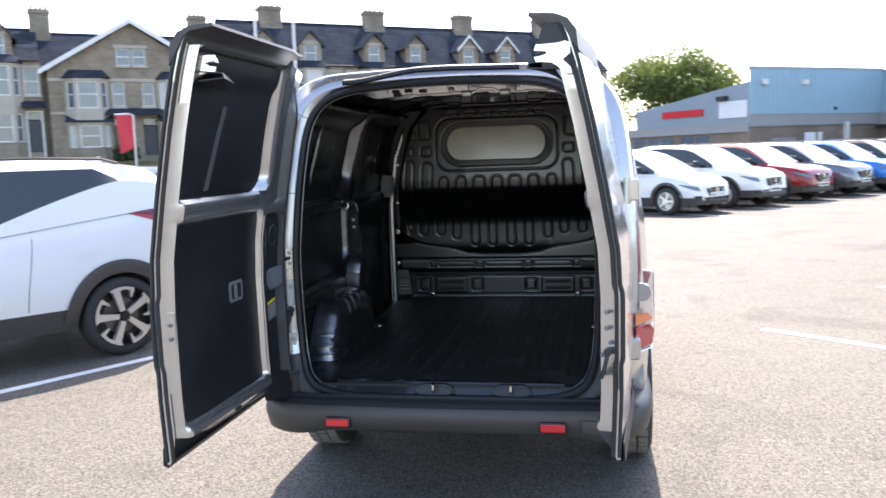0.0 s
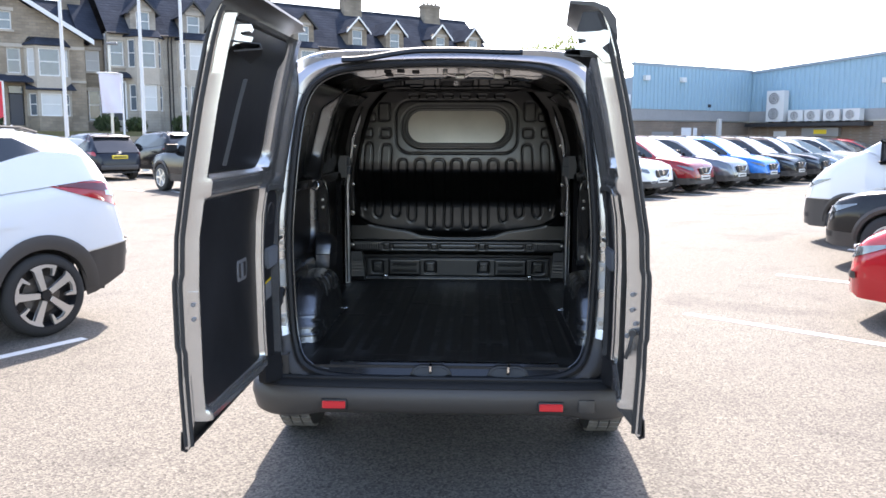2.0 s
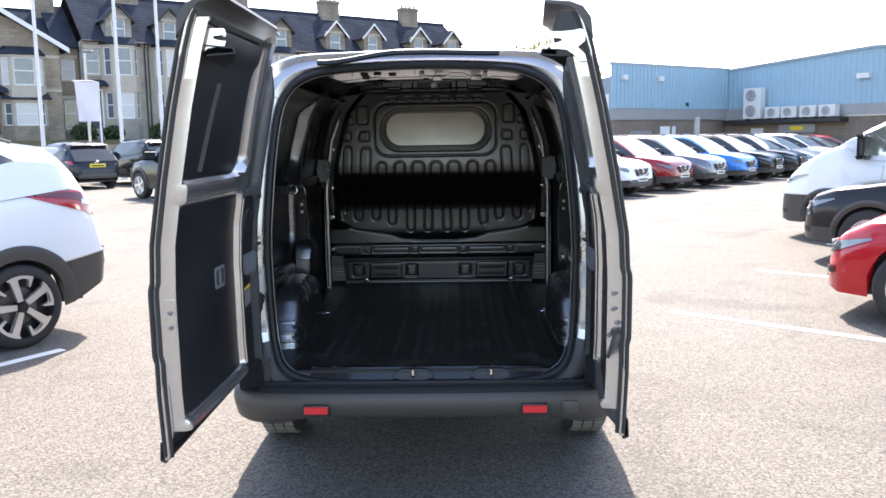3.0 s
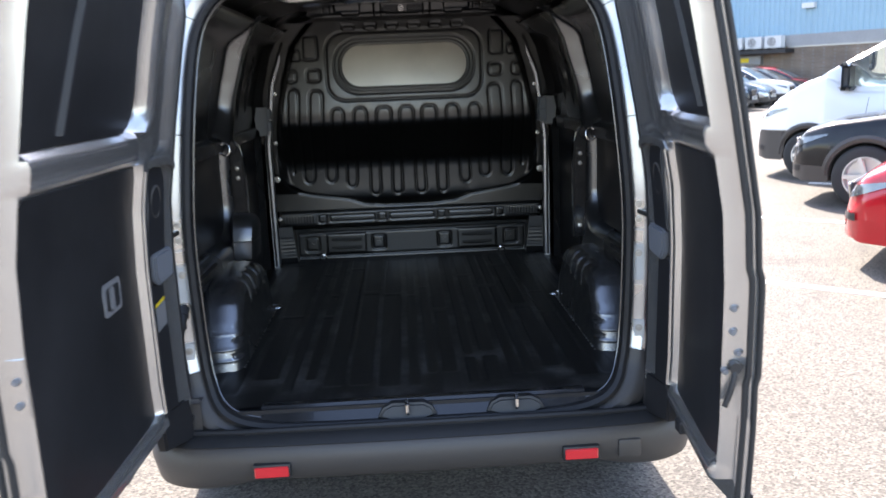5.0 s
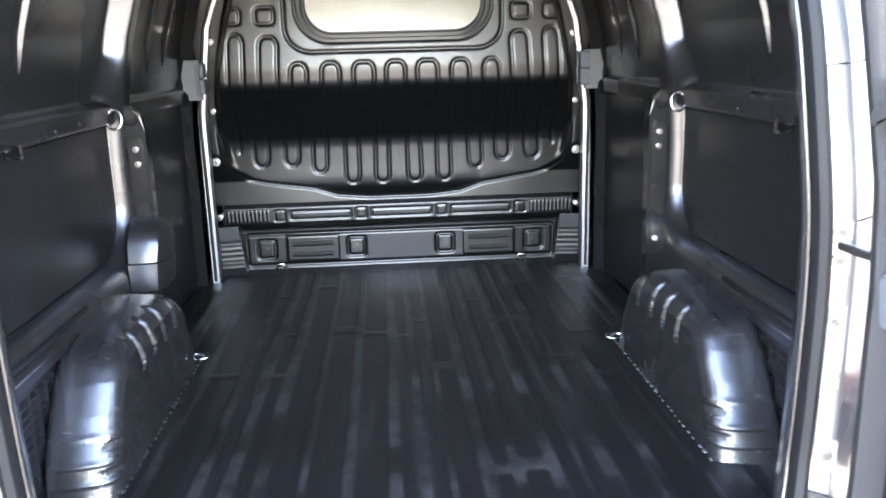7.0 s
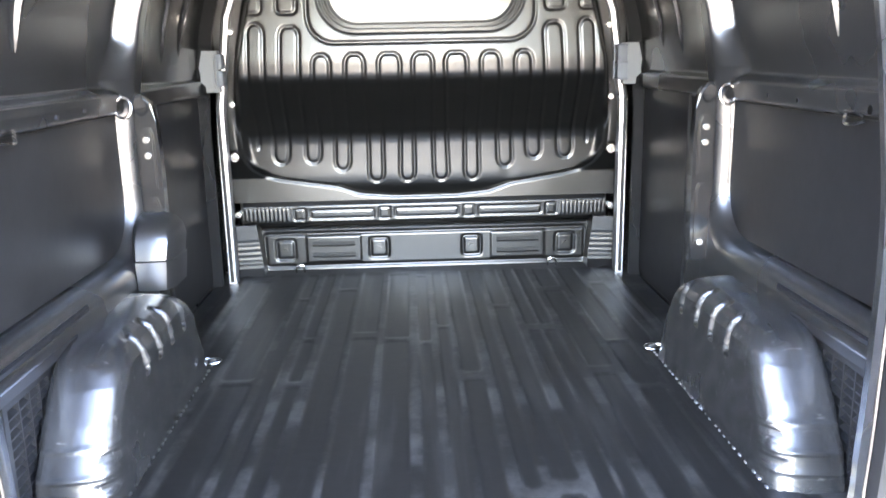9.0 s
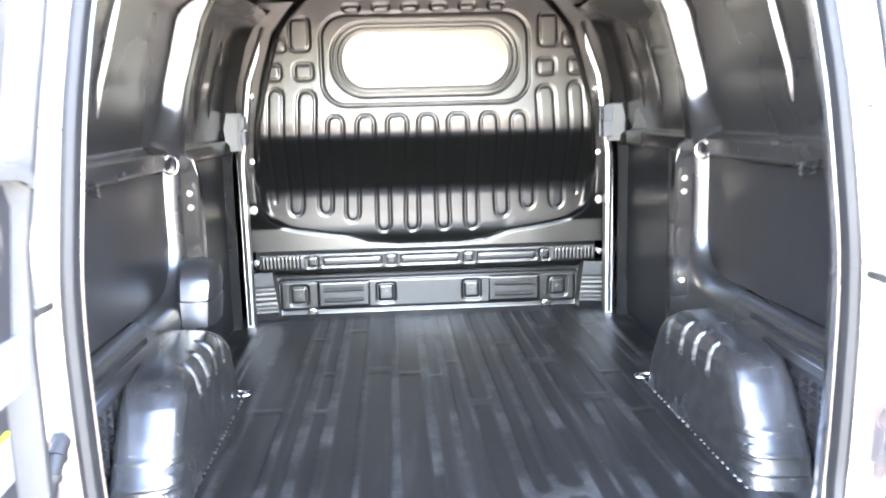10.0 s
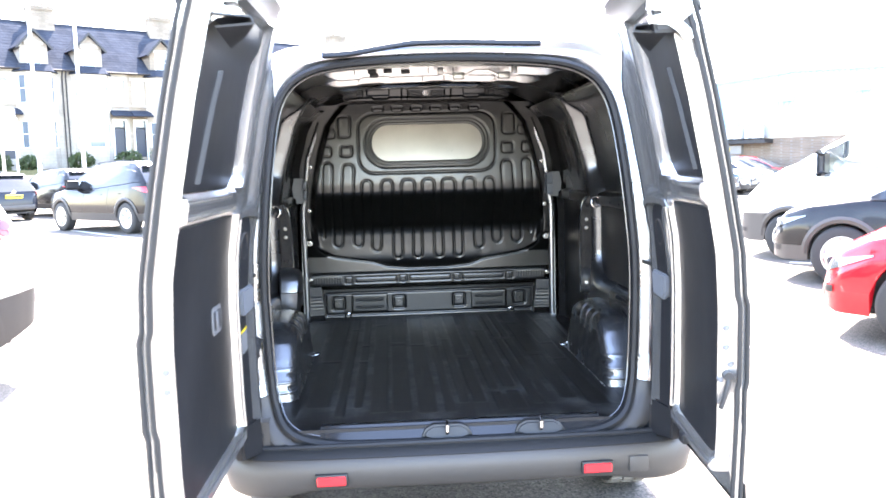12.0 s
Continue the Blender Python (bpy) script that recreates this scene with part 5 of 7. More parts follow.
    fork = [(-.018, .038), (-.035, .044), (-.055, .037), (-.122, .038), (-.128, .020), (-.088, .017), (-.088, .006), (-.128, .001), (-.122, -.014), (-.074, -.016), (-.054, -.030), (-.036, -.054), (-.014, -.052), (-.020, -.030), (-.046, -.010), (-.020, .004)]
    prism(bm, [P(uu, o(zt) + v + dv, zt + z) for v, z in fork], tuple(-d * .010), .002)
    prism(bm, [P(uu - .018, o(zt) + v * .9 + dv, zt + z * .8 + .003) for v, z in fork], tuple(-d * .030), .002)
    part("top_latch", bm, "chrome", lead, "bright forked top latch")
    if s > 0:
        bm = bmesh.new()
        prism(bm, [P(W + .003, o(z) + v, z) for v, z in ((-.006, 1.70), (-.118, 1.70), (-.110, 1.78), (-.070, 1.835), (-.006, 1.835))], tuple(-d * .05), .006)
        part("top_cap", bm, "trim", lead, "black plastic cap at the door's top corner")
    # black cover under the latch
    bm = bmesh.new()
    rows = []
    for u in np.linspace(W - .20, W - .02, 9):
        k = (u - W + .20) / .18
        rows.append([P(u, o(1.70) - .085 , 1.70 - .02 * (1 - k)), P(u, o(1.70) - .12 - .05 * k , 1.706), P(u, o(1.72) - .10 - .06 * k , 1.724), P(u, o(1.73) - .06, 1.735)])
    loft(bm, rows)
    part("latch_cover", thicken(bm, .004), "trim", lead)
    # spoiler lip over the top
    bm = bmesh.new()
    rows = []
    for u in np.linspace(-.03, W + .012, 24):
        q = 1 - .35 * (1 - sstep(0, .16, u))
        rows.append([P(u, -.118, 1.75), P(u, -.125, 1.812), P(u, -.150, 1.846), P(u, -.190, 1.862), P(u, -.190 - .075 * q, 1.868), P(u, -.190 - .078 * q, 1.858), P(u, -.190, 1.848), P(u, -.168, 1.832), P(u, -.150, 1.80)])
    vs = loft(bm, rows)
    bm.faces.new(vs[0])
    bm.faces.new(vs[-1])
    part("spoiler", bm, "bumper", lead, "black plastic spoiler along the door's top")
    # bottom hem
    bm = bmesh.new()
    rows = []
    for u in np.linspace(0, W, 14):
        rows.append([P(u, .003, .545), P(u, .006, .485), P(u, -.012, .478), P(u, -.03, .50)])
    loft(bm, rows)
    part("lower_hem", thicken(bm, .004), "trim", lead)
    bm = bmesh.new()
    box(bm, -.012, .012, -.02, .02, -.016, .016, .004)
    bmesh.ops.transform(bm, matrix=Matrix.Translation(P(W * .5, -.07, .565)), verts=bm.verts)
    part("bottom_stop", bm, "rubber", lead)
    return lead


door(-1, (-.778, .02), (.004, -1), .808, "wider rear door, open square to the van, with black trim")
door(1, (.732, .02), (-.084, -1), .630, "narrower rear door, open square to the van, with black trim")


def van_wheels():
    for x in (-1, 1):
        for y in (.86, 3.58):
            w = part("wheel", revolve(bmesh.new(), [(.20, -.085), (.285, -.092), (.306, -.08), (.314, -.055), (.315, -.02), (.3135, -.016), (.315, -.012), (.315, .012), (.3135, .016), (.315, .02), (.314, .055), (.306, .08), (.285, .092), (.20, .085)], 40, pose(x * .745, y, .315, 0, 0, 90)), "tyre", van, "black tyre on a steel rim", 60)
            bm = bmesh.new()
            for g in range(40):
                a = 2 * math.pi * g / 40
                for t in (-.05, 0, .05):
                    m = pose(x * .745, y, .315) @ Matrix.Rotation(-a, 4, "X") @ Matrix.Translation((t, 0, .3145))
                    bmesh.ops.create_cube(bm, size=1.0, matrix=m @ Matrix.Diagonal((.042, .034, .010, 1)))
            part("tread", bm, "tread", w, smooth=0)
            part("rim", revolve(bmesh.new(), [(.02, x * -.06), (.06, x * -.065), (.12, x * -.05), (.19, x * -.07), (.205, x * -.085), (.205, .07)], 32, pose(x * .745, y, .315, 0, 0, 90)), "steel", w)


van_wheels()


# ---- cars ----
CAR_TYPES = {
    "suv": dict(L=4.40, W=1.82, deck=([0, .02, .04, .065, .12, .60, .74, .80, .90, .96, .985, 1], [.60, .82, 1.06, 1.17, 1.16, .99, 1.02, .99, .93, .84, .74, .52]),
                roof=([.05, .075, .12, .145, .20, .38, .52, .58, .66, .745], [1.12, 1.27, 1.48, 1.55, 1.585, 1.60, 1.565, 1.48, 1.28, 1.03]),
                wide=([0, .015, .05, .09, .15, .8, .9, .96, .985, 1], [.66, .79, .86, .89, .91, .91, .87, .78, .68, .55]), axle=(.185, .808), R=.345, sill=.27, rear_top=.125),
    "hatch": dict(L=4.30, W=1.78, deck=([0, .015, .05, .12, .60, .75, .82, .91, .965, .985, 1], [.60, .88, .99, .98, .92, .96, .92, .84, .72, .62, .45]),
                  roof=([.015, .06, .12, .16, .22, .38, .50, .57, .67, .76], [.90, 1.10, 1.36, 1.47, 1.50, 1.52, 1.49, 1.41, 1.20, .97]),
                  wide=([0, .02, .06, .15, .8, .9, .96, .985, 1], [.58, .74, .84, .885, .885, .84, .74, .64, .48]), axle=(.19, .822), R=.32, sill=.22, rear_top=.14),
    "van": dict(L=4.80, W=1.92, deck=([0, .01, .04, .5, .72, .80, .86, .93, .97, .99, 1], [.9, 1.1, 1.15, 1.15, 1.20, 1.40, 1.31, 1.11, .92, .75, .55]),
                roof=([.01, .02, .04, .10, .40, .56, .61, .67, .74, .815], [1.3, 1.80, 1.92, 1.96, 1.96, 1.95, 1.93, 1.82, 1.62, 1.39]),
                wide=([0, .01, .04, .15, .8, .9, .96, .985, 1], [.80, .90, .94, .96, .96, .91, .80, .70, .56]), axle=(.20, .838), R=.33, sill=.25, rear_top=.03),
}


CAR_TYPES["crossover"] = dict(CAR_TYPES["suv"], R=.328, wide=([0, .015, .05, .09] + CAR_TYPES["suv"]["wide"][0][4:], [.75, .84, .88, .90] + CAR_TYPES["suv"]["wide"][1][4:]), deck=([0, .012, .03, .045, .065, .12] + CAR_TYPES["suv"]["deck"][0][5:], [.68, .80, 1.06, 1.20, 1.25, 1.225] + CAR_TYPES["suv"]["deck"][1][5:]), roof=([.035, .052, .085, .11] + CAR_TYPES["suv"]["roof"][0][4:], [1.18, 1.33, 1.51, 1.575] + [z + .035 for z in CAR_TYPES["suv"]["roof"][1][4:]]), rear_top=.095)


def wheel_parts(car, m, R, w, style, hub_out):
    """A wheel in the yz plane whose outside looks along hub_out (local x)."""
    rim_r = R * (.79 if style == "big" else .66)
    ty = part("wheel", revolve(bmesh.new(), [(rim_r, -w / 2), (R * .90, -w / 2 - .004), (R * .965, -w / 2 + .012), (R, -w / 2 + .035), (R, -.03), (R - .006, -.026), (R, -.02), (R, .02), (R - .006, .026), (R, .03), (R, w / 2 - .035), (R * .965, w / 2 - .012), (R * .90, w / 2 + .004), (rim_r, w / 2)], 44, m), "tyre", car, "black tyre", 60)
    s = hub_out
    bm = revolve(bmesh.new(), [(rim_r + .004, s * w * .5), (rim_r - .012, s * w * .5), (rim_r - .024, s * w * .36), (rim_r - .03, s * w * .05), (.02, s * w * .02)], 40, m)
    part("rim", bm, "alloy_dark" if style == "big" else "alloy", ty)
    if style == "big":
        part("brake_disc", revolve(bmesh.new(), [(.04, s * w * .10), (rim_r * .58, s * w * .10), (rim_r * .58, s * w * .04)], 32, m), "disc", ty)
    n = 5
    for k in range(n):
        a = 2 * math.pi * k / n + .3
        rot = m @ Matrix.Rotation(a, 4, "Y")
        y0, y1 = s * w * .30, s * w * .49
        bm = bmesh.new()
        if style == "big":
            e = rim_r - .012
            on = lambda q, r: (math.sin(q) * r, 0, math.cos(q) * r)
            o = [(-.022, 0, .045), (.022, 0, .045), on(.10, e - .03), on(.20, e)] + [on(q, e) for q in np.linspace(.1, -.72, 7)] + [on(-.74, e - .085), on(-.64, e - .085), on(-.60, e - .026), on(-.35, e - .022), on(-.16, e - .03)]
            prism(bm, [rot @ Vector((x, y0, z)) for x, _, z in o], rot.to_3x3() @ Vector((0, y1 - y0, 0)), .002)
        else:
            o = [(-.030, 0, .03), (.030, 0, .03), (.022, 0, rim_r - .01), (-.022, 0, rim_r - .01)]
            prism(bm, [rot @ Vector((x, y0, z)) for x, _, z in o], rot.to_3x3() @ Vector((0, y1 - y0, 0)), .003)
        part("spoke", bm, "alloy", ty)
    bm = bmesh.new()
    c = m @ Vector((0, s * w * .28, 0))
    cyl(bm, c, m @ Vector((0, s * w * .50, 0)), .045, 18, .036)
    part("hub_cap", bm, "alloy_dark" if style == "big" else "alloy", ty)


def car(kind, paint, x, y, heading, label, group="", trim=True, wheel="plain", scale=0.94, front=True, rear=True, plates=True):
    """A parked car. heading: its nose's direction in the ground plane."""
    T = CAR_TYPES[kind]
    L, sill, R = T["L"], T["sill"], T["R"]
    yaw = math.degrees(math.atan2(-heading[0], heading[1]))
    top = thing("van" if kind == "van" else "car", label, "van" if kind == "van" else "car", group, at=pose(x, y, 0, 0, 0, yaw) @ Matrix.Diagonal((scale, scale, scale, 1)))
    deck, wide, roof = (lambda t: interp(t, *T["deck"])), (lambda t: interp(t, *T["wide"])), (lambda t: interp(t, *T["roof"]))
    arch_r = R + .045
    AT = .105 if kind == "crossover" else .07

    def bottom(t):
        z = sill + (.17 * (1 - t / .09) if t < .09 else 0) + (.02 if t > .97 else 0)
        for a in T["axle"]:
            q = arch_r ** 2 - ((t - a) * L) ** 2
            if q > 0:
                z = max(z, R + math.sqrt(q))
        return z

    def section(t):
        w, zt, zb = wide(t), deck(t), bottom(t)
        lo = (.66 if t > .86 else sill + .14) if kind == "van" else interp(t, [0, .118, .119], [.69, .62, sill + .18]) if kind == "crossover" else sill + .18
        def P(kx, z):
            return (w * kx, max(z, zb + .0))
        pts = [P(.93, zb), P(.985, max(lo, zb + .01)), P(1.0, max(min(.55, zt - .24), lo + .01, zb + .02)), P(.995, max(min(.70, zt - .19), lo + .02, zb + .03)), P(.975, max(zt - .16, zb + .04)), P(.945, max(zt - .06, zb + .05)), P(.90, max(zt - .01, zb + .06)), P(.55, max(zt + .02, zb + .07)), P(0, max(zt + .03, zb + .07))]
        up = pts[1:]
        for _ in range(2):
            up = [up[0]] + [q for a, c in zip(up, up[1:]) for q in ((a[0] * .75 + c[0] * .25, a[1] * .75 + c[1] * .25), (a[0] * .25 + c[0] * .75, a[1] * .25 + c[1] * .75))] + [up[-1]]
        return pts[:1] + up
    ts = sorted(set(list(np.linspace(0, .08, 9)) + list(np.linspace(.08, 1, 24)) + list(np.linspace(.92, 1, 9)) + [t for a in T["axle"] for t in np.linspace(a - arch_r / L, a + arch_r / L, 17)]))
    Y = lambda t: (t - .5) * L
    groups = {"body": bmesh.new(), "lower_trim": bmesh.new()}
    for s in (-1, 1):
        rows = [[(s * px, Y(t), pz) for px, pz in section(t)] for t in ts]
        for key, sl in (("lower_trim", slice(0, 2)), ("body", slice(1, None))):
            loft(groups[key], [r[sl] for r in rows])
    for t in (0, 1):
        for key, sl in (("lower_trim", slice(0, 2)), ("body", slice(1, None))):
            sec = section(t)[sl]
            bmx = groups[key]
            vs = [bmx.verts.new((px, Y(t), pz)) for px, pz in sec] + [bmx.verts.new((-px, Y(t), pz)) for px, pz in sec[::-1] if px > 1e-6]
            bmx.faces.new(vs)
    for bmx in groups.values():
        bmesh.ops.remove_doubles(bmx, verts=bmx.verts, dist=1e-5)
    part("body", groups["body"], paint, top, smooth=40)
    part("lower_trim", groups["lower_trim"], "bumper" if trim else paint, top, smooth=40)
    part("underbody", B(-T["W"] * .36, T["W"] * .36, -L * .46, L * .46, sill, sill + .06), "ink", top)
    for a in T["axle"]:
        part("wheel_well", B(-T["W"] * .36, T["W"] * .36, Y(a) - arch_r, Y(a) + arch_r, sill, R + arch_r * .9), "ink", top)
    # cabin
    t0, t1 = T["roof"][0][0], T["roof"][0][-1]
    gs = sorted(set(list(np.linspace(t0, t1, 34)) + [T["rear_top"], .56, .36, .345, .57]))
    cab = {}
    rt = T["rear_top"]
    rows = []
    for t in gs:
        w, zt, zr = wide(max(t, .05)), deck(t) - .03, max(roof(t), deck(t) - .02)
        k = min(1, max(0, (zr - zt) / .55))
        kick = min(1.0, max(0.0, (.40 - t) / (.33 - rt))) if kind != "van" and t > rt - .03 else 0.0
        tip = .20 * float(sstep(rt + .115, rt + .065, t)) if kind != "van" else 0.0
        rows.append([(w * .935, zt), (w * (.925 - .02 * k - .06 * kick), zt + (zr - zt) * (.12 + .52 * kick)), (w * (.90 - .13 * k + .03 * tip), zt + (zr - zt) * (.86 - tip)), (w * (.86 - .17 * k), zt + (zr - zt) * .96), (w * .40, zr + .012 * k), (0, zr + .02 * k)])
    for i in range(len(gs) - 1):
        tm = (gs[i] + gs[i + 1]) / 2
        for j in range(5):
            key = "roof"
            if j == 1 and rt + .065 < tm < t1 - .02 and kind != "van":
                key = "rear_side_window" if tm < .345 else "side_window" if tm > .36 else "pillar_trim"
            if j == 1 and kind == "van" and .56 < tm < t1 - .085:
                key = "side_window"
            if j >= 3:
                if tm > .555 and kind != "van" or kind == "van" and tm > .60:
                    key = "windscreen"
                elif tm < rt and kind != "van":
                    key = "rear_window"
            for s in (-1, 1):
                k2 = key if key in ("roof", "windscreen", "rear_window") else (key, s)
                bmx = cab.setdefault(k2, bmesh.new())
                q = [(s * rows[i][j][0], Y(gs[i]), rows[i][j][1]), (s * rows[i][j + 1][0], Y(gs[i]), rows[i][j + 1][1]), (s * rows[i + 1][j + 1][0], Y(gs[i + 1]), rows[i + 1][j + 1][1]), (s * rows[i + 1][j][0], Y(gs[i + 1]), rows[i + 1][j][1])]
                bmx.faces.new([bmx.verts.new(p) for p in q])
    for key, bmx in cab.items():
        bmesh.ops.remove_doubles(bmx, verts=bmx.verts, dist=1e-5)
        nm = key if isinstance(key, str) else key[0]
        part(nm, bmx, paint if nm == "roof" else "glass_pale" if nm == "windscreen" else "glass_clear" if kind == "van" else "glass_dark", top, smooth=45)

    def on_body(s, t, z, out=.006):
        sec = section(t)
        sec = [p for p in sec if p[0] > wide(t) * .88]
        xs_, zs_ = [p[0] for p in sec], [p[1] for p in sec]
        zz = min(max(z, zs_[0]), zs_[-1])
        return (s * (float(np.interp(zz, np.maximum.accumulate(zs_), xs_)) + out), Y(t) + (out if t > .9 else -out if t < .1 else 0), zz)

    def patch(name, s, t_a, t_b, zlo, zhi, material, label="", parent=None, out=.008):
        bm = bmesh.new()
        loft(bm, [[on_body(s, t, zlo(t) + (zhi(t) - zlo(t)) * v, out) for v in np.linspace(0, 1, 5)] for t in np.linspace(t_a, t_b, 9)])
        return part(name, bm, material, parent or top, label, 60)
    f1 = lambda a, b, c, d: (lambda t: interp(t, [a, b], [c, d]))
    for s in (-1, 1):
        if front:
            hz = deck(.95)
            patch("headlight", s, .90, .988, f1(.90, .988, hz - .062, hz - .21), f1(.90, .988, hz - .045, hz - .11), "headlamp", "clear headlight")
            patch("fog_lamp", s, .972, .995, f1(0, 1, .38, .38), f1(0, 1, .44, .44), "trim")
        if rear:
            zt = deck(.05)
            if kind == "crossover":
                tl = patch("tail_light", s, .028, .175, f1(.028, .175, .985, 1.195), f1(.028, .175, 1.195, 1.215), "red_lens", "pointed red tail light")
                patch("dark_lens", s, .055, .150, f1(.055, .150, 1.115, 1.180), f1(.055, .150, 1.185, 1.205), "tail_dark", "", tl, .012)
                patch("clear_lens", s, .034, .060, f1(.034, .060, 1.07, 1.09), f1(.034, .060, 1.12, 1.13), "clear", "", tl, .012)
            kind == "crossover" or patch("tail_light", s, .030, .12, f1(.0, .11, zt - .25, zt - .10), f1(.0, .11, zt - .06, zt - .075), "red_lens", "red tail light")
        if kind != "van":
            patch("door_handle", s, .40, .435, f1(0, 1, .86, .86), f1(0, 1, .885, .885), paint, out=.022)
            patch("door_handle", s, .23, .262, f1(0, 1, .88, .88), f1(0, 1, .905, .905), paint, out=.022)
        for td in ((.345, .575) if kind != "van" else (.52, .70)):
            bm = bmesh.new()
            tube(bm, [on_body(s, td + .01 * math.sin(z * 4), z, .0005) for z in np.linspace(sill + .2, deck(td) - .03, 10)], .003, 4)
            part("door_gap", bm, "ink", top)
        bm = bmesh.new()
        tm = t1 - (.075 if kind == "van" else .105)
        w = wide(tm)
        box(bm, s * w * .97, s * (w + .17), Y(tm) - .05, Y(tm) + .05, deck(tm) + (-.02 if kind == "van" else .03), deck(tm) + (.25 if kind == "van" else .19), .045, 4)
        box(bm, s * w * .90, s * (w + .06), Y(tm) - .02, Y(tm) + .02, deck(tm) + .03, deck(tm) + .08, .01, 1)
        part("mirror", bm, "trim" if kind == "van" or trim else paint, top)
        for a in T["axle"]:
            bm = bmesh.new()
            rows = []
            for w_ in np.linspace(0.02, math.pi - .02, 24):
                t = a + (arch_r + .0) * math.cos(w_) / L
                p0 = on_body(s, t, R + arch_r * math.sin(w_) + .004, .010)
                t2 = a + (arch_r + AT) * math.cos(w_) / L
                p1 = on_body(s, t2, R + (arch_r + AT) * math.sin(w_), .014)
                xo = s * max(s * p0[0], s * p1[0])
                rows.append([(xo - s * .11, Y(t), R + arch_r * math.sin(w_) - .006), (xo - s * .006, Y(t), R + arch_r * math.sin(w_) - .008), ((xo + p1[0]) / 2 + s * .012, (Y(t) + Y(t2)) / 2, R + (arch_r + AT / 2) * math.sin(w_)), (p1[0], Y(t2), R + (arch_r + AT) * math.sin(w_))])
            loft(bm, rows)
            if trim:
                part("arch_trim", bm, "bumper", top)
            else:
                bm.free()
            wheel_parts(top, pose(s * (wide(a) - .115), Y(a), R, 0, 0, 90), R, .215, wheel, -s)
    if front:
        hz = deck(.97)
        g = part("grille", B(-.33, .33, L / 2 - .05, L / 2 + .012, hz - .27, hz - .06, .03, 2), "trim", top, "black grille with bright surround")
        bm = bmesh.new()
        tube(bm, [(-.30, L / 2 + .014, hz - .08), (-.17, L / 2 + .018, hz - .24), (.17, L / 2 + .018, hz - .24), (.30, L / 2 + .014, hz - .08)], .016, 6)
        part("grille_bar", bm, "chrome", g)
        part("badge", cyl(bmesh.new(), (0, L / 2, hz - .14), (0, L / 2 + .022, hz - .14), .055, 16), "chrome", g)
        part("lower_intake", B(-.45, .45, L / 2 - .05, L / 2 + .006, .26, .36, .02, 2), "trim", top)
        if plates:
            pl = part("number_plate", B(-.26, .26, L / 2 - .02, L / 2 + .022, .40, .51, .006, 1), "plate_w", top)
            part("plate_bar", B(-.21, .21, L / 2 + .02, L / 2 + .0245, .435, .475), "ink", pl)
    if rear:
        if plates:
            pl = part("number_plate", B(-.26, .26, -L / 2 - .022, -L / 2 + .02, .70, .81, .006, 1), "plate_y", top)
            part("plate_bar", B(-.21, .21, -L / 2 - .0245, -L / 2 - .02, .735, .775), "ink", pl)
        part("badge", cyl(bmesh.new(), (0, -L / 2, .90), (0, -L / 2 - .02, .90), .05, 16), "chrome", top)
        part("rear_spoiler", prism(bmesh.new(), [(-.60, Y(rt) + .26, roof(rt) + .03), (-.60, Y(rt) - .14, roof(rt) + .012), (-.60, Y(rt) - .17, roof(rt) - .005), (-.60, Y(rt) - .10, roof(rt) - .055), (-.60, Y(rt) + .12, roof(rt) - .03)], (1.20, 0, 0), .012), paint, top) if kind != "van" else None
        part("rear_bumper", B(-.62, .62, -L / 2 - .015, -L / 2 + .06, sill + .12, .50, .03, 2), "bumper", top)
    if kind in ("suv", "crossover"):
        for s in (-1, 1):
            bm = bmesh.new()
            tube(bm, [(s * .60, Y(t), roof(t) + (.0 if t in (.15, .52) else .022)) for t in (.15, .18, .3, .42, .5, .52)], .014, 6)
            part("roof_rail", bm, "trim", top)
    bm = bmesh.new()
    prism(bm, [(-.012, Y(rt) + .12, roof(rt + .05)), (-.012, Y(rt) + .30, roof(rt + .05)), (-.008, Y(rt) + .14, roof(rt + .05) + .07)], (.02, 0, 0), .004)
    part("aerial_fin", bm, paint, top)
    return top


def car_paint(name, c, metal=0.0, coat=0.8):
    return mat(name, c, 0.20, metal, 0.01, 300, 0, 0.03, coat=coat, spec=0.25)


P_WHITE, P_BLACK = car_paint("white_car_paint", (.78, .78, .78)), car_paint("black_car_paint", (.010, .010, .011), 0.0, 0.4)
P_RED, P_GREY = car_paint("red_car_paint", (.48, .010, .018)), car_paint("grey_car_paint", (.16, .18, .21), .6)
P_BLUE, P_SILVER = car_paint("blue_car_paint", (.02, .20, .62), .2), car_paint("silver_car_paint", (.52, .54, .56), .7)
P_DARKRED, P_NAVY = car_paint("dark_red_car_paint", (.25, .010, .015)), car_paint("navy_car_paint", (.010, .012, .020), 0.0, 0.4)

HD = (-.757, .653)
car("crossover", P_WHITE, -4.425, 1.985, (-.565, -.825), "clean white crossover with black arches and two-tone alloy wheels", wheel="big", scale=.93)
car("hatch", P_RED, 4.97, 2.58, HD, "bright red hatchback parked in an angled bay", trim=False)
car("suv", P_BLACK, 6.02, 5.57, HD, "glossy black crossover parked beside the red hatchback", scale=.92)
car("van", P_WHITE, 6.84, 7.76, HD, "white panel van with a grey bumper and black mirrors")
car("suv", P_BLACK, -6.85, 18.8, HD, "black crossover with bright alloy wheels, parked askew", scale=1.06)
car("hatch", P_NAVY, -13.7, 25.8, HD, "dark navy hatchback seen from its tail", "cars by the flagpoles", trim=False, scale=1.04)
car("suv", P_BLACK, -11.9, 27.9, HD, "black crossover beside the navy hatchback", "cars by the flagpoles", scale=1.03)
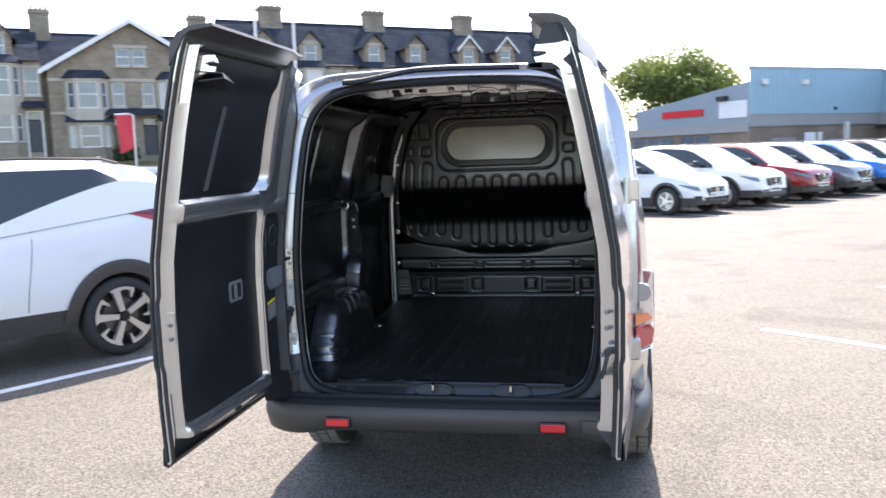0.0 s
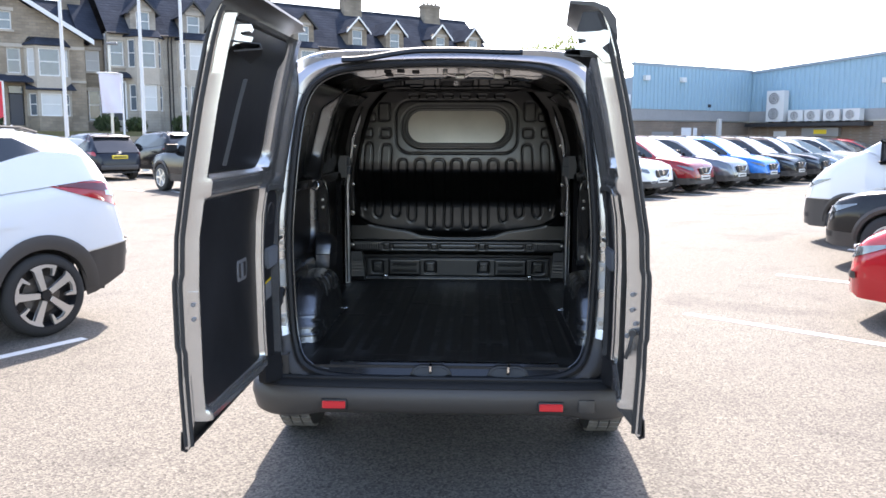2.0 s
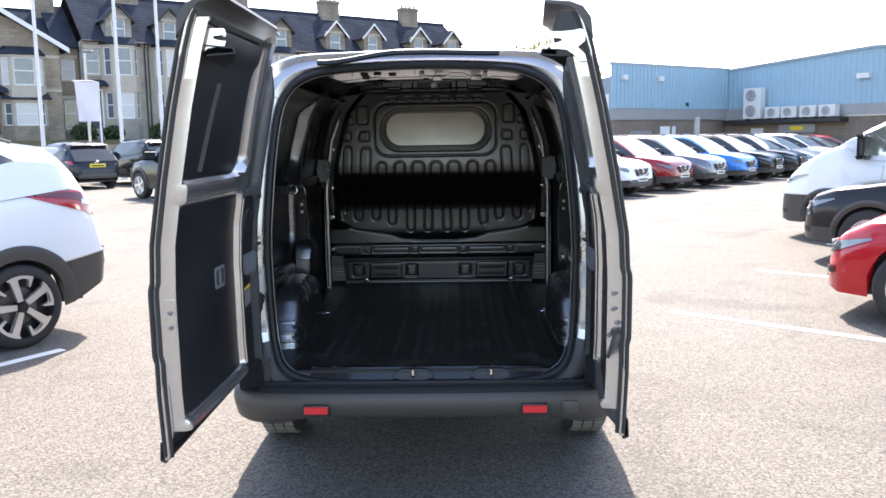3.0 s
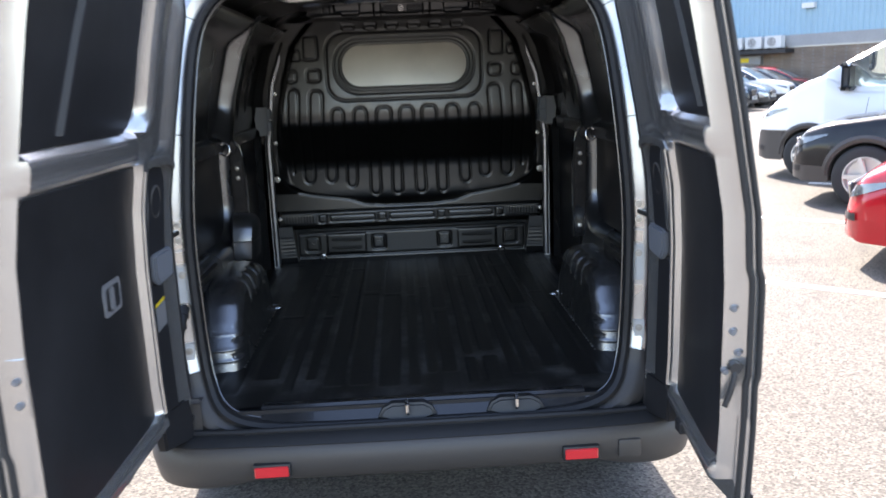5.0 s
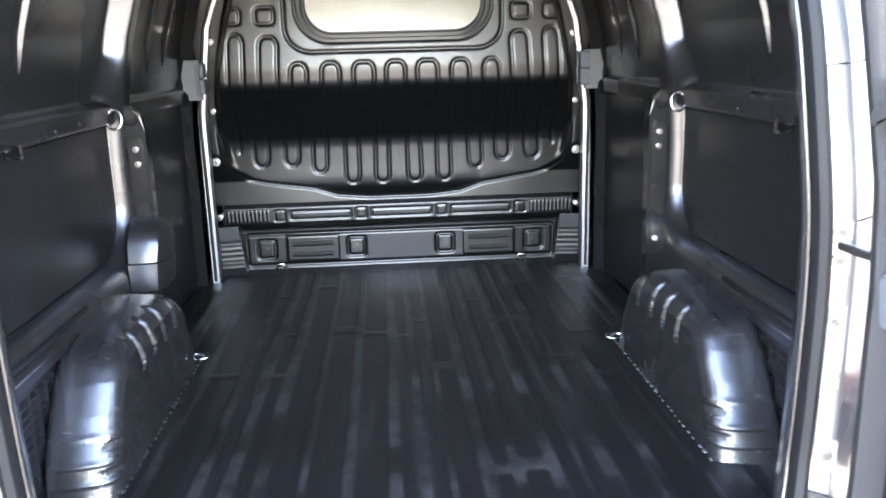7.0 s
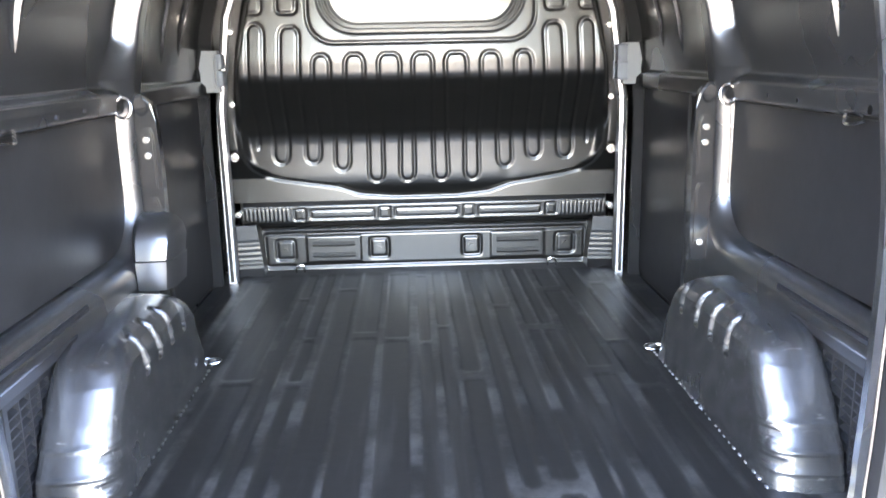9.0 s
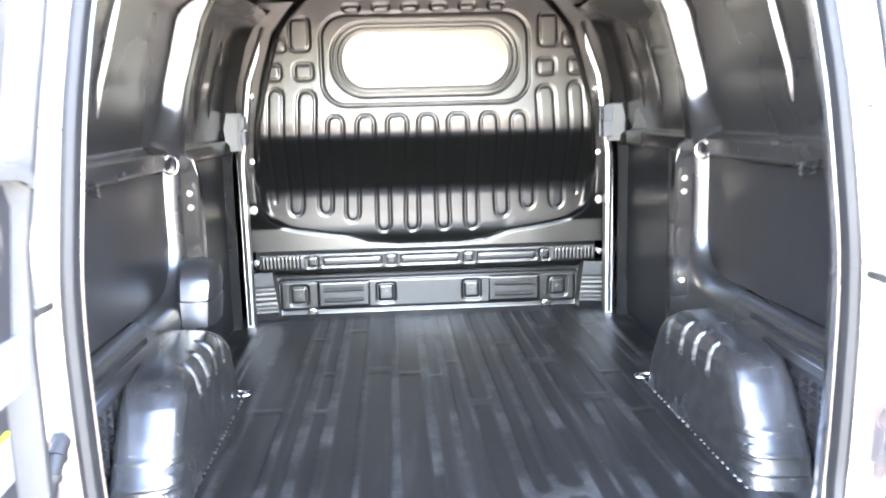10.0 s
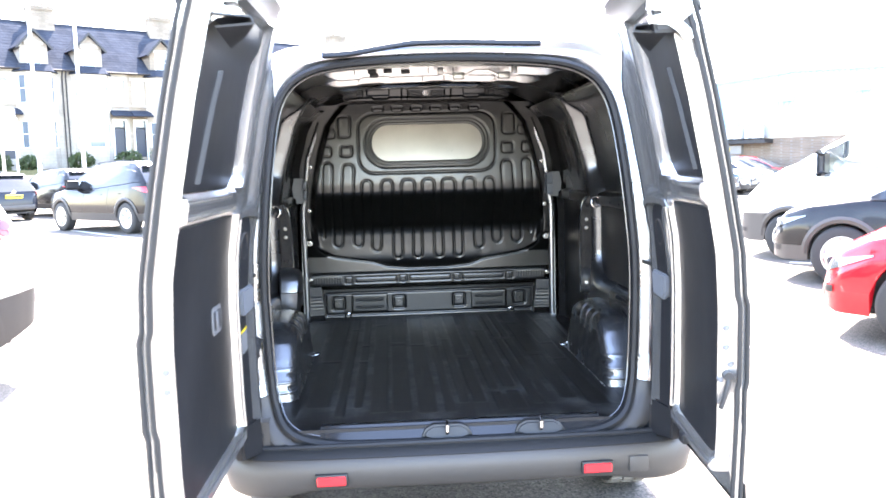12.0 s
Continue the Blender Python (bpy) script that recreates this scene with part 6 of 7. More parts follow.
ROW = (("hatch", P_WHITE, "white hatchback in the row"), ("suv", P_WHITE, "white crossover in the row"), ("suv", P_DARKRED, "dark red crossover in the row"), ("suv", P_GREY, "grey metallic crossover in the row"),
       ("suv", P_BLUE, "bright blue crossover in the row"), ("suv", P_BLACK, "black crossover in the row"), ("suv", P_NAVY, "dark navy crossover in the row"), ("hatch", P_SILVER, "silver hatchback in the row"),
       ("suv", P_WHITE, "white crossover far along the row"), ("hatch", P_BLACK, "black hatchback far along the row"), ("hatch", P_DARKRED, "dark red hatchback at the row's end"))
for k, (kd, pt, lb) in enumerate(ROW):
    nx, ny = 4.65 + (k - 1) * 2.27 * .652, 17.1 + (k - 1) * 2.27 * .757
    car(kd, pt, nx - .757 * 2.15, ny + .653 * 2.15, (.757, -.653), lb, "cars in the row", rear=False)


# ---- houses across the road ----
E_AX, N_AX = Vector((.796, .605, 0)), Vector((-.605, .796, 0))     # along the fronts; into the houses
STREET0 = Vector((-20.0, 56.6, 0))


def street(k, back=0.0, z=0.0):
    p = STREET0 + E_AX * k + N_AX * back
    return Matrix(((E_AX.x, N_AX.x, 0, p.x), (E_AX.y, N_AX.y, 0, p.y), (0, 0, 1, z), (0, 0, 0, 1)))


def wall_holes(bm, x0, x1, z0, z1, y0, y1, holes):
    """A wall with openings cut through it."""
    xs = sorted({x0, x1, *[h[0] for h in holes], *[h[1] for h in holes]})
    zs = sorted({z0, z1, *[h[2] for h in holes], *[h[3] for h in holes]})
    for a, b in zip(xs, xs[1:]):
        run = None
        for c, d in list(zip(zs, zs[1:])) + [(None, None)]:
            mx = (a + b) / 2
            solid = c is not None and not any(h[0] < mx < h[1] and h[2] < (c + d) / 2 < h[3] for h in holes)
            if solid:
                run = (run[0], d) if run else (c, d)
            elif run:
                box(bm, a, b, y0, y1, *run)
                run = None
    return bm


def window(parent, x0, x1, z0, z1, y, m=None, sill=True, bars=1, pane="pane", dressed=True):
    m = m or Matrix.Identity(4)

    def put(name, bm, material, par):
        bmesh.ops.transform(bm, matrix=m, verts=bm.verts)
        return part(name, bm, material, par, smooth=0)
    f = .07
    bm = bmesh.new()
    box(bm, x0, x0 + f, y, y + .08, z0, z1)
    box(bm, x1 - f, x1, y, y + .08, z0, z1)
    box(bm, x0 + f, x1 - f, y, y + .08, z1 - f, z1)
    box(bm, x0 + f, x1 - f, y, y + .08, z0, z0 + f)
    zm = z0 + (z1 - z0) * .52
    box(bm, x0 + f, x1 - f, y + .005, y + .075, zm - .03, zm + .03)
    w = put("window", bm, "upvc", parent)
    put("pane", box(bmesh.new(), x0 + f, x1 - f, y + .03, y + .045, z0 + f, zm - .03), "pane" if pane == "pane" else pane, w)
    put("pane", box(bmesh.new(), x0 + f, x1 - f, y + .03, y + .045, zm + .03, z1 - f), pane, w)
    if sill:
        put("sill", box(bmesh.new(), x0 - .12, x1 + .12, y - .22, y + .1, z0 - .14, z0), "dressed", w)
    if dressed:
        put("lintel", box(bmesh.new(), x0 - .14, x1 + .14, y - .155, y + .1, z1, z1 + .22), "dressed", w)
    return w


def bay(parent, cx, z0, z1, wall, floors, cap=True, half=1.25, depth=.75):
    """A canted bay: corner piers, bands between the floors, windows in its three faces, a small slate cap."""
    pts = [(-half, 0), (-half * .58, -depth), (half * .58, -depth), (half, 0)]
    b = part("bay", prism(bmesh.new(), [(cx + x, y, z0) for x, y in pts + [(half, .2), (-half, .2)]], (0, 0, floors[0][0] - z0)), wall, parent, smooth=0)
    for (a0, a1), nxt in zip(floors, [f[0] for f in floors[1:]] + [z1]):
        part("band", prism(bmesh.new(), [(cx + x * 1.03, y * 1.04, a1) for x, y in pts + [(half, .2), (-half, .2)]], (0, 0, nxt - a1)), "dressed", b, smooth=0)
        for (xa, ya), (xb, yb) in zip(pts, pts[1:]):
            d = Vector((xb - xa, yb - ya, 0))
            Lw = d.length
            d.normalize()
            m = Matrix.Translation((cx + xa, ya, 0)) @ Matrix(((d.x, -d.y, 0, 0), (d.y, d.x, 0, 0), (0, 0, 1, 0), (0, 0, 0, 1)))
            for q in (0, Lw - .16):
                bm = box(bmesh.new(), q, q + .16, 0, .2, a0, a1)
                bmesh.ops.transform(bm, matrix=m, verts=bm.verts)
                part("pier", bm, "dressed", b, smooth=0)
            window(b, .16, Lw - .16, a0, a1, .06, m, sill=False, dressed=False, pane=random.choice(["pane", "pane", "curtain"]))
    if cap:
        bm = bmesh.new()
        o = [(cx + x * 1.12, y * 1.15, z1) for x, y in pts]
        t = [(cx + x * .75, .0, z1 + .55) for x, y in pts]
        loft(bm, [o, t])
        part("bay_roof", thicken(bm, .06), "slate", b, smooth=0)
    return b


def chimney(parent, x, y, z0, z1, w=1.3, d=.65, wall="stone"):
    bm = bmesh.new()
    box(bm, x - w / 2, x + w / 2, y - d / 2, y + d / 2, z0, z1)
    box(bm, x - w / 2 - .07, x + w / 2 + .07, y - d / 2 - .07, y + d / 2 + .07, z1 - .28, z1 - .1)
    c = part("chimney", bm, wall, parent, smooth=0)
    for k in range(4):
        px = x - w / 2 + .2 + k * (w - .4) / 3
        part("chimney_pot", revolve(bmesh.new(), [(.10, 0), (.13, .02), (.10, .06), (.085, .24), (.11, .28), (.08, .28)], 10, Matrix.Translation((px, y, z1)) @ Matrix.Rotation(radians(90), 4, "X")), "brick", c)


def slates(x0, x1, y0, z0, y1, z1, over=.0):
    """A pitched roof slope of overlapping slate courses."""
    bm = bmesh.new()
    n = 16
    rows = []
    for k in range(n):
        for q in (0, 1):
            f = (k + q) / n
            y, z = y0 + (y1 - y0) * f, z0 + (z1 - z0) * f
            lift = .014 if q == 0 else .0
            rows.append([(x0, y, z + lift), (x1, y, z + lift)])
    loft(bm, rows)
    return bm


def terrace(k0, w, flip, wall, label, dormer=True, gdoor="door_dark", ridge=12.15):
    """One terraced house: bay on one side, door on the other, a gabled dormer over the bay."""
    h = thing("house", label, "house", "terraced houses", at=street(k0))
    X = (lambda x: w - x) if flip else (lambda x: x)
    g, f1, ev = 2.6, 5.75, 8.5
    bx = X(1.75)
    dx = sorted((X(3.15), X(3.95)))
    holes = [(dx[0] - .02, dx[1] + .02, g, g + 2.6), (dx[0] - .05, dx[1] + .05, f1 + .5, f1 + 2.2), (bx - 1.05, bx + 1.05, g + .6, f1 - .5), (bx - 1.05, bx + 1.05, f1 + .4, f1 + 2.3)]
    part("wall", wall_holes(bmesh.new(), 0, w, 0, ev, 0, .35, holes), wall, h, smooth=0)
    part("rear_wall", B(0, w, 8.6, 8.9, 0, ev), wall, h, smooth=0)
    part("room_back", B(.1, w - .1, 1.2, 1.3, 0, ev), "curtain", h, smooth=0)
    bay(h, bx, 0, f1 + 2.45, wall, ((g + .65, f1 - .70), (f1 + .42, f1 + 2.30)))
    window(h, dx[0] - .05, dx[1] + .05, f1 + .5, f1 + 2.2, .12)
    d = part("door", B(dx[0], dx[1], .18, .25, g, g + 2.05, .02), gdoor, h)
    part("fanlight", B(dx[0], dx[1], .18, .22, g + 2.1, g + 2.55), "pane", d)
    part("door_frame", wall_holes(bmesh.new(), dx[0] - .1, dx[1] + .1, g, g + 2.65, -.04, .1, [(dx[0], dx[1], g - 1, g + 2.56)]), "wood_white", d, smooth=0)
    bm = bmesh.new()
    loft(bm, [[(dx[0] - .3, -.75, g + 2.8), (dx[1] + .3, -.75, g + 2.8)], [(dx[0] - .3, .0, g + 3.2), (dx[1] + .3, .0, g + 3.2)]])
    part("porch_roof", thicken(bm, .08), "slate", h, smooth=0)
    part("roof", slates(0, w, -.25, ev - .1, 4.45, ridge), "slate", h, smooth=0)
    part("rear_roof", slates(0, w, 9.1, ev - .1, 4.45, ridge), "slate", h, smooth=0)
    part("gutter", tube(bmesh.new(), [(0, -.3, ev - .08), (w, -.3, ev - .08)], .06, 6), "trim", h)
    px = X(.12)
    part("downpipe", tube(bmesh.new(), [(px, -.08, .2), (px, -.08, ev - .5), (px, -.3, ev - .1)], .045, 6), "trim", h)
    part("ridge_tile", tube(bmesh.new(), [(0, 4.45, ridge + .03), (w, 4.45, ridge + .03)], .09, 6), "slate", h)
    if dormer:
        bm = bmesh.new()
        wall_holes(bm, bx - .85, bx + .85, ev - .1, ev + 1.55, -.02, .25, [(bx - .45, bx + .45, ev + .15, ev + 1.5)])
        prism(bm, [(bx - .85, -.02, ev + 1.55), (bx + .85, -.02, ev + 1.55), (bx, -.02, ev + 2.35)], (0, .25, 0))
        box(bm, bx - .85, bx - .7, .25, 3.2, ev - .1, ev + 1.5)
        box(bm, bx + .7, bx + .85, .25, 3.2, ev - .1, ev + 1.5)
        dm = part("dormer", bm, wall, h, smooth=0)
        window(dm, bx - .45, bx + .45, ev + .15, ev + 1.5, .04, sill=True)
        for s in (-1, 1):
            bm = bmesh.new()
            loft(bm, [[(bx + s * 1.1, -.3, ev + 1.25), (bx, -.3, ev + 2.45)], [(bx + s * 1.1, 3.0, ev + 1.25), (bx, 3.6, ev + 2.45)]])
            part("dormer_roof", thicken(bm, .08), "slate", dm, smooth=0)
            bm = bmesh.new()
            prism(bm, [(bx + s * 1.12, -.33, ev + 1.16), (bx + s * 1.12, -.33, ev + 1.34), (bx, -.33, ev + 2.54), (bx, -.33, ev + 2.36)], (0, .05, 0))
            part("bargeboard", bm, "wood_white" if k0 > 8 else "trim", dm, smooth=0)
    if flip:
        chimney(h, w - .05, 4.2, ev + 1.5, ridge + 1.15, 1.7, .8)
    return h


KS = [-6.36, -2.17, 2.1, 6.4, 10.5, 14.6, 18.65, 22.7, 26.8]
for i, k in enumerate(KS[:-1]):
    pale = i in (0, 1)
    terrace(k, KS[i + 1] - k, i % 2 == 0, "stone_pale" if pale else "stone", ("pale rendered" if pale else "buff sandstone") + " terraced house with a canted bay and dormer")
for k in (-26.9, -22.7):
    terrace(k, 4.1, k < -25, "stone", "buff sandstone terraced house with a canted bay and dormer", ridge=11.0)


def gable_house():
    h = thing("house", "large buff sandstone house with white bargeboards under a wide gable", "house", "terraced houses", at=street(-18.2))
    w, ev, ap, g, f1 = 10.4, 8.0, 11.0, 2.2, 5.0
    c = w / 2
    holes = [(c - .95, c - .05, 8.2, 9.35), (c + .05, c + .95, 8.2, 9.35), (c - 1.35, c - .55, 5.5, 7.1), (c + .55, c + 1.35, 5.5, 7.1), (c - 1.4, c - .5, g, g + 2.5), (c + .5, c + 1.4, g, g + 2.5)]
    for bx in (2.3, w - 2.3):
        holes += [(bx - 1.0, bx + 1.0, g + .5, f1 - .5), (bx - 1.0, bx + 1.0, f1 + .4, f1 + 2.1)]
    bm = wall_holes(bmesh.new(), 0, w, 0, ev, 0, .35, [q for q in holes if q[2] < 8])
    wall_holes(bm, c - 2.2, c + 2.2, ev, 9.55, 0, .35, [q for q in holes if q[2] > 8])
    prism(bm, [(0, 0, ev), (c - 2.2, 0, ev), (c - 2.2, 0, ev + (c - 2.2) * (ap - ev) / c)], (0, .35, 0))
    prism(bm, [(w, 0, ev), (c + 2.2, 0, ev), (c + 2.2, 0, ev + (c - 2.2) * (ap - ev) / c)], (0, .35, 0))
    prism(bm, [(c - 2.2, 0, 9.55), (c + 2.2, 0, 9.55), (c, 0, ap)], (0, .35, 0))
    part("wall", bm, "stone", h, smooth=0)
    part("side_wall", B(0, .35, .35, 9, 0, ev), "stone", h, smooth=0)
    part("side_wall", B(w - .35, w, .35, 9, 0, ev), "stone", h, smooth=0)
    part("string_course", B(-.02, w + .02, -.06, .0, 7.15, 7.35), "dressed", h, smooth=0)
    part("string_course", B(-.02, w + .02, -.06, .0, 5.0, 5.16), "dressed", h, smooth=0)
    for s in (-1, 1):
        bm = bmesh.new()
        loft(bm, [[(c + s * (c + .5), -.45, ev - .3), (c, -.45, ap + .12)], [(c + s * (c + .5), 9, ev - .3), (c, 9, ap + .12)]])
        part("roof", thicken(bm, .12), "slate", h, smooth=0)
        bm = bmesh.new()
        prism(bm, [(c + s * (c + .55), -.5, ev - .5), (c + s * (c + .55), -.5, ev - .18), (c, -.5, ap + .28), (c, -.5, ap - .04)], (0, .06, 0))
        part("bargeboard", bm, "wood_white", h, smooth=0)
    for q in holes[:4]:
        window(h, *q, .12, pane="pane")
    for q, m in zip(holes[4:6], ("door_green", "door_dark")):
        d = part("door", B(q[0] + .05, q[1] - .05, .15, .22, g, g + 2.0, .02), m, h)
        part("fanlight", B(q[0] + .05, q[1] - .05, .15, .19, g + 2.05, g + 2.48), "pane", d)
    part("room_back", B(.4, w - .4, 1.3, 1.4, 0, ev), "curtain", h, smooth=0)
    bm = bmesh.new()
    loft(bm, [[(c - 1.9, -.9, g + 2.75), (c + 1.9, -.9, g + 2.75)], [(c - 1.9, 0, g + 3.2), (c + 1.9, 0, g + 3.2)]])
    part("porch_roof", thicken(bm, .09), "slate", h, smooth=0)
    for bx in (2.3, w - 2.3):
        bay(h, bx, 0, f1 + 2.3, "stone", ((g + .6, f1 - .75), (f1 + .35, f1 + 2.1)), half=1.35)
        bm = bmesh.new()
        loft(bm, [[(bx - 1.5, -.95, f1 - .5), (bx + 1.5, -.95, f1 - .5)], [(bx - 1.4, 0, f1 - .05), (bx + 1.4, 0, f1 - .05)]])
        part("bay_roof", thicken(bm, .07), "slate", h, smooth=0)
    # long roof behind the gable, meeting the neighbours
    part("main_roof", slates(-.45, w + .1, .6, ev - .2, 5.0, 10.85), "slate", h, smooth=0)
    part("main_roof", slates(-.45, w + .1, 9.4, ev - .2, 5.0, 10.85), "slate", h, smooth=0)
    part("ridge_tile", tube(bmesh.new(), [(-.45, 5.0, 10.88), (w + .1, 5.0, 10.88)], .09, 6), "slate", h)
    part("side_wall", B(-.45, -.02, .7, 1.0, 0, ev), "stone", h, smooth=0)
    chimney(h, -.1, 4.5, 9.0, 12.4)
    chimney(h, w + .1, 4.5, 9.0, 12.4)
    # narrow set-back wing against the next house
    wing = part("side_wing", wall_holes(bmesh.new(), w, w + 1.45, 0, 8.1, 1.2, 1.5, [(w + .3, w + 1.2, 5.9, 7.3), (w + .35, w + 1.15, 2.6, 4.6)]), "stone", h, smooth=0)
    window(wing, w + .3, w + 1.2, 5.9, 7.3, 1.3, pane="curtain")
    window(wing, w + .35, w + 1.15, 2.6, 4.6, 1.3)
    bm = bmesh.new()
    loft(bm, [[(w - .1, .9, 8.0), (w + 1.45, .9, 8.0)], [(w - .1, 5.0, 11.2), (w + 1.45, 5.0, 11.2)]])
    part("wing_roof", thicken(bm, .1), "slate", wing, smooth=0)
    return h


gable_house()

# raised gardens and their wall along the road
bm = bmesh.new()
prism(bm, [street(-27, -5.5) @ Vector((0, 0, 0)), street(30, -5.5) @ Vector((0, 0, 0)), street(30, .3) @ Vector((0, 0, 0)), street(-27, .3) @ Vector((0, 0, 0))], (0, 0, 1.80))
tagged(part("garden_bank", bm, "soil", smooth=0), "raised front gardens before the terraced houses", "ground", kind="structure")
bm = bmesh.new()
prism(bm, [street(-27, -5.9) @ Vector((0, 0, 0)), street(30, -5.9) @ Vector((0, 0, 0)), street(30, -5.5) @ Vector((0, 0, 0)), street(-27, -5.5) @ Vector((0, 0, 0))], (0, 0, 1.5))
tagged(part("garden_wall", bm, "stone", smooth=0), "buff stone garden wall along the road", "wall", kind="structure")


def leaf_cloud(bm, centre, radii, n, size, rnd):
    for _ in range(n):
        v = Vector((rnd.gauss(0, 1), rnd.gauss(0, 1), rnd.gauss(0, 1)))
        v.normalize()
        r = rnd.uniform(.45, 1.08) ** .6
        p = Vector(centre) + Vector((v.x * radii[0], v.y * radii[1], v.z * radii[2])) * r
        q = Euler((rnd.uniform(0, 6.3), rnd.uniform(0, 6.3), rnd.uniform(0, 6.3))).to_matrix()
        s = size * rnd.uniform(.6, 1.4)
        o = [Vector((-s, 0, 0)), Vector((0, -s * .45, s * .1)), Vector((s, 0, 0)), Vector((0, s * .45, s * .1))]
        bm.faces.new([bm.verts.new(p + q @ k) for k in o])


def bush(k, back, z, r, rnd):
    p = street(k, back) @ Vector((0, 0, z + r * .6))
    b = thing("bush", "dark green garden bush before a terraced house", "bush", "garden bushes", at=Matrix.Translation(p))
    bm = bmesh.new()
    leaf_cloud(bm, (0, 0, 0), (r, r * .8, r * .75), 420, .16, rnd)
    part("foliage", bm, "hedge", b, smooth=0)
    part("stem", cyl(bmesh.new(), (0, 0, -r * .6), (0, 0, 0), .06, 6), "bark", b)


rnd = random.Random(3)
for k, r in ((-2.2, .8), (1.2, .9), (3.6, 1.2), (-7.0, .8), (-14.0, .9), (9.5, .8), (-5.2, .7)):
    bush(k, -2.2 + rnd.uniform(-.6, .4), 1.80, r, rnd)


def tree(x, y, top, spread, n, label):
    t = thing("tree", label, "tree", at=Matrix.Translation((x, y, 0)))
    rnd = random.Random(int(x * 10) + 7)
    bm = bmesh.new()
    cyl(bm, (0, 0, 0), (.1, 0, top * .45), .28, 10, .17)
    tips = []
    for k in range(11):
        a, e = rnd.uniform(0, 6.28), rnd.uniform(.35, 1.2)
        L = spread * rnd.uniform(.5, .95)
        s = Vector((.1, 0, top * rnd.uniform(.28, .5)))
        tip = s + Vector((math.cos(a) * math.cos(e), math.sin(a) * math.cos(e), math.sin(e) * .9)) * L
        cyl(bm, s, tip, .09, 6, .03)
        tips.append(tip)
    part("trunk", bm, "bark", t)
    bm = bmesh.new()
    for tip in tips:
        for _ in range(4):
            c = tip + Vector((rnd.uniform(-1, 1), rnd.uniform(-1, 1), rnd.uniform(-.5, .9))) * spread * .28
            c.z = min(c.z, top - .5)
            leaf_cloud(bm, c, (spread * .30,) * 2 + (spread * .24,), n * 2, .13, rnd)
    part("crown", bm, "leaf", t, smooth=0)


tree(4.9, 49.4, 8.8, 4.0, 190, "bushy green tree beside the showroom, backlit by the sun")


# ---- the blue commercial building ----
def clad_wall(name, a, b, z0, top, parent, pitch=.25):
    """Trapezoid-ribbed steel cladding between two plan points; top(f) is its upper edge."""
    a, b = Vector((*a, 0)), Vector((*b, 0))
    d = b - a
    L = d.length
    d.normalize()
    nrm = Vector((d.y, -d.x, 0))
    bm = bmesh.new()
    n = int(L / pitch)
    lo, hi = [], []
    for k in range(n):
        for f, o in ((0, 0), (.35, 0), (.45, .035), (.9, .035)):
            s = (k + f) / n
            p = a + d * (s * L) + nrm * o
            lo.append(p + Vector((0, 0, z0)))
            hi.append(p + Vector((0, 0, top(s))))
    lo.append(b + Vector((0, 0, z0)))
    hi.append(b + Vector((0, 0, top(1))))
    loft(bm, [lo, hi])
    return part(name, thicken(bm, -.05), "clad", parent, smooth=0)


def slab(a, b, z0, z1, out0, out1, f0=0.0, f1=1.0):
    """A box along the wall from a to b, between two offsets out of its face."""
    a, b = Vector((*a, 0)), Vector((*b, 0))
    d = b - a
    nrm = Vector((d.y, -d.x, 0)).normalized()
    p, q = a + d * f0, a + d * f1
    bm = bmesh.new()
    prism(bm, [p + nrm * out0 + Vector((0, 0, z0)), q + nrm * out0 + Vector((0, 0, z0)), q + nrm * out1 + Vector((0, 0, z0)), p + nrm * out1 + Vector((0, 0, z0))], (0, 0, z1 - z0))
    return bm


PA, PB = (7.1, 35.7), (14.0, 40.6)
PC = (14.0 + .58 * 16.5, 40.6 - .81 * 16.5)
PD = (7.1 - .58 * 9.0, 35.7 + .81 * 9.0)


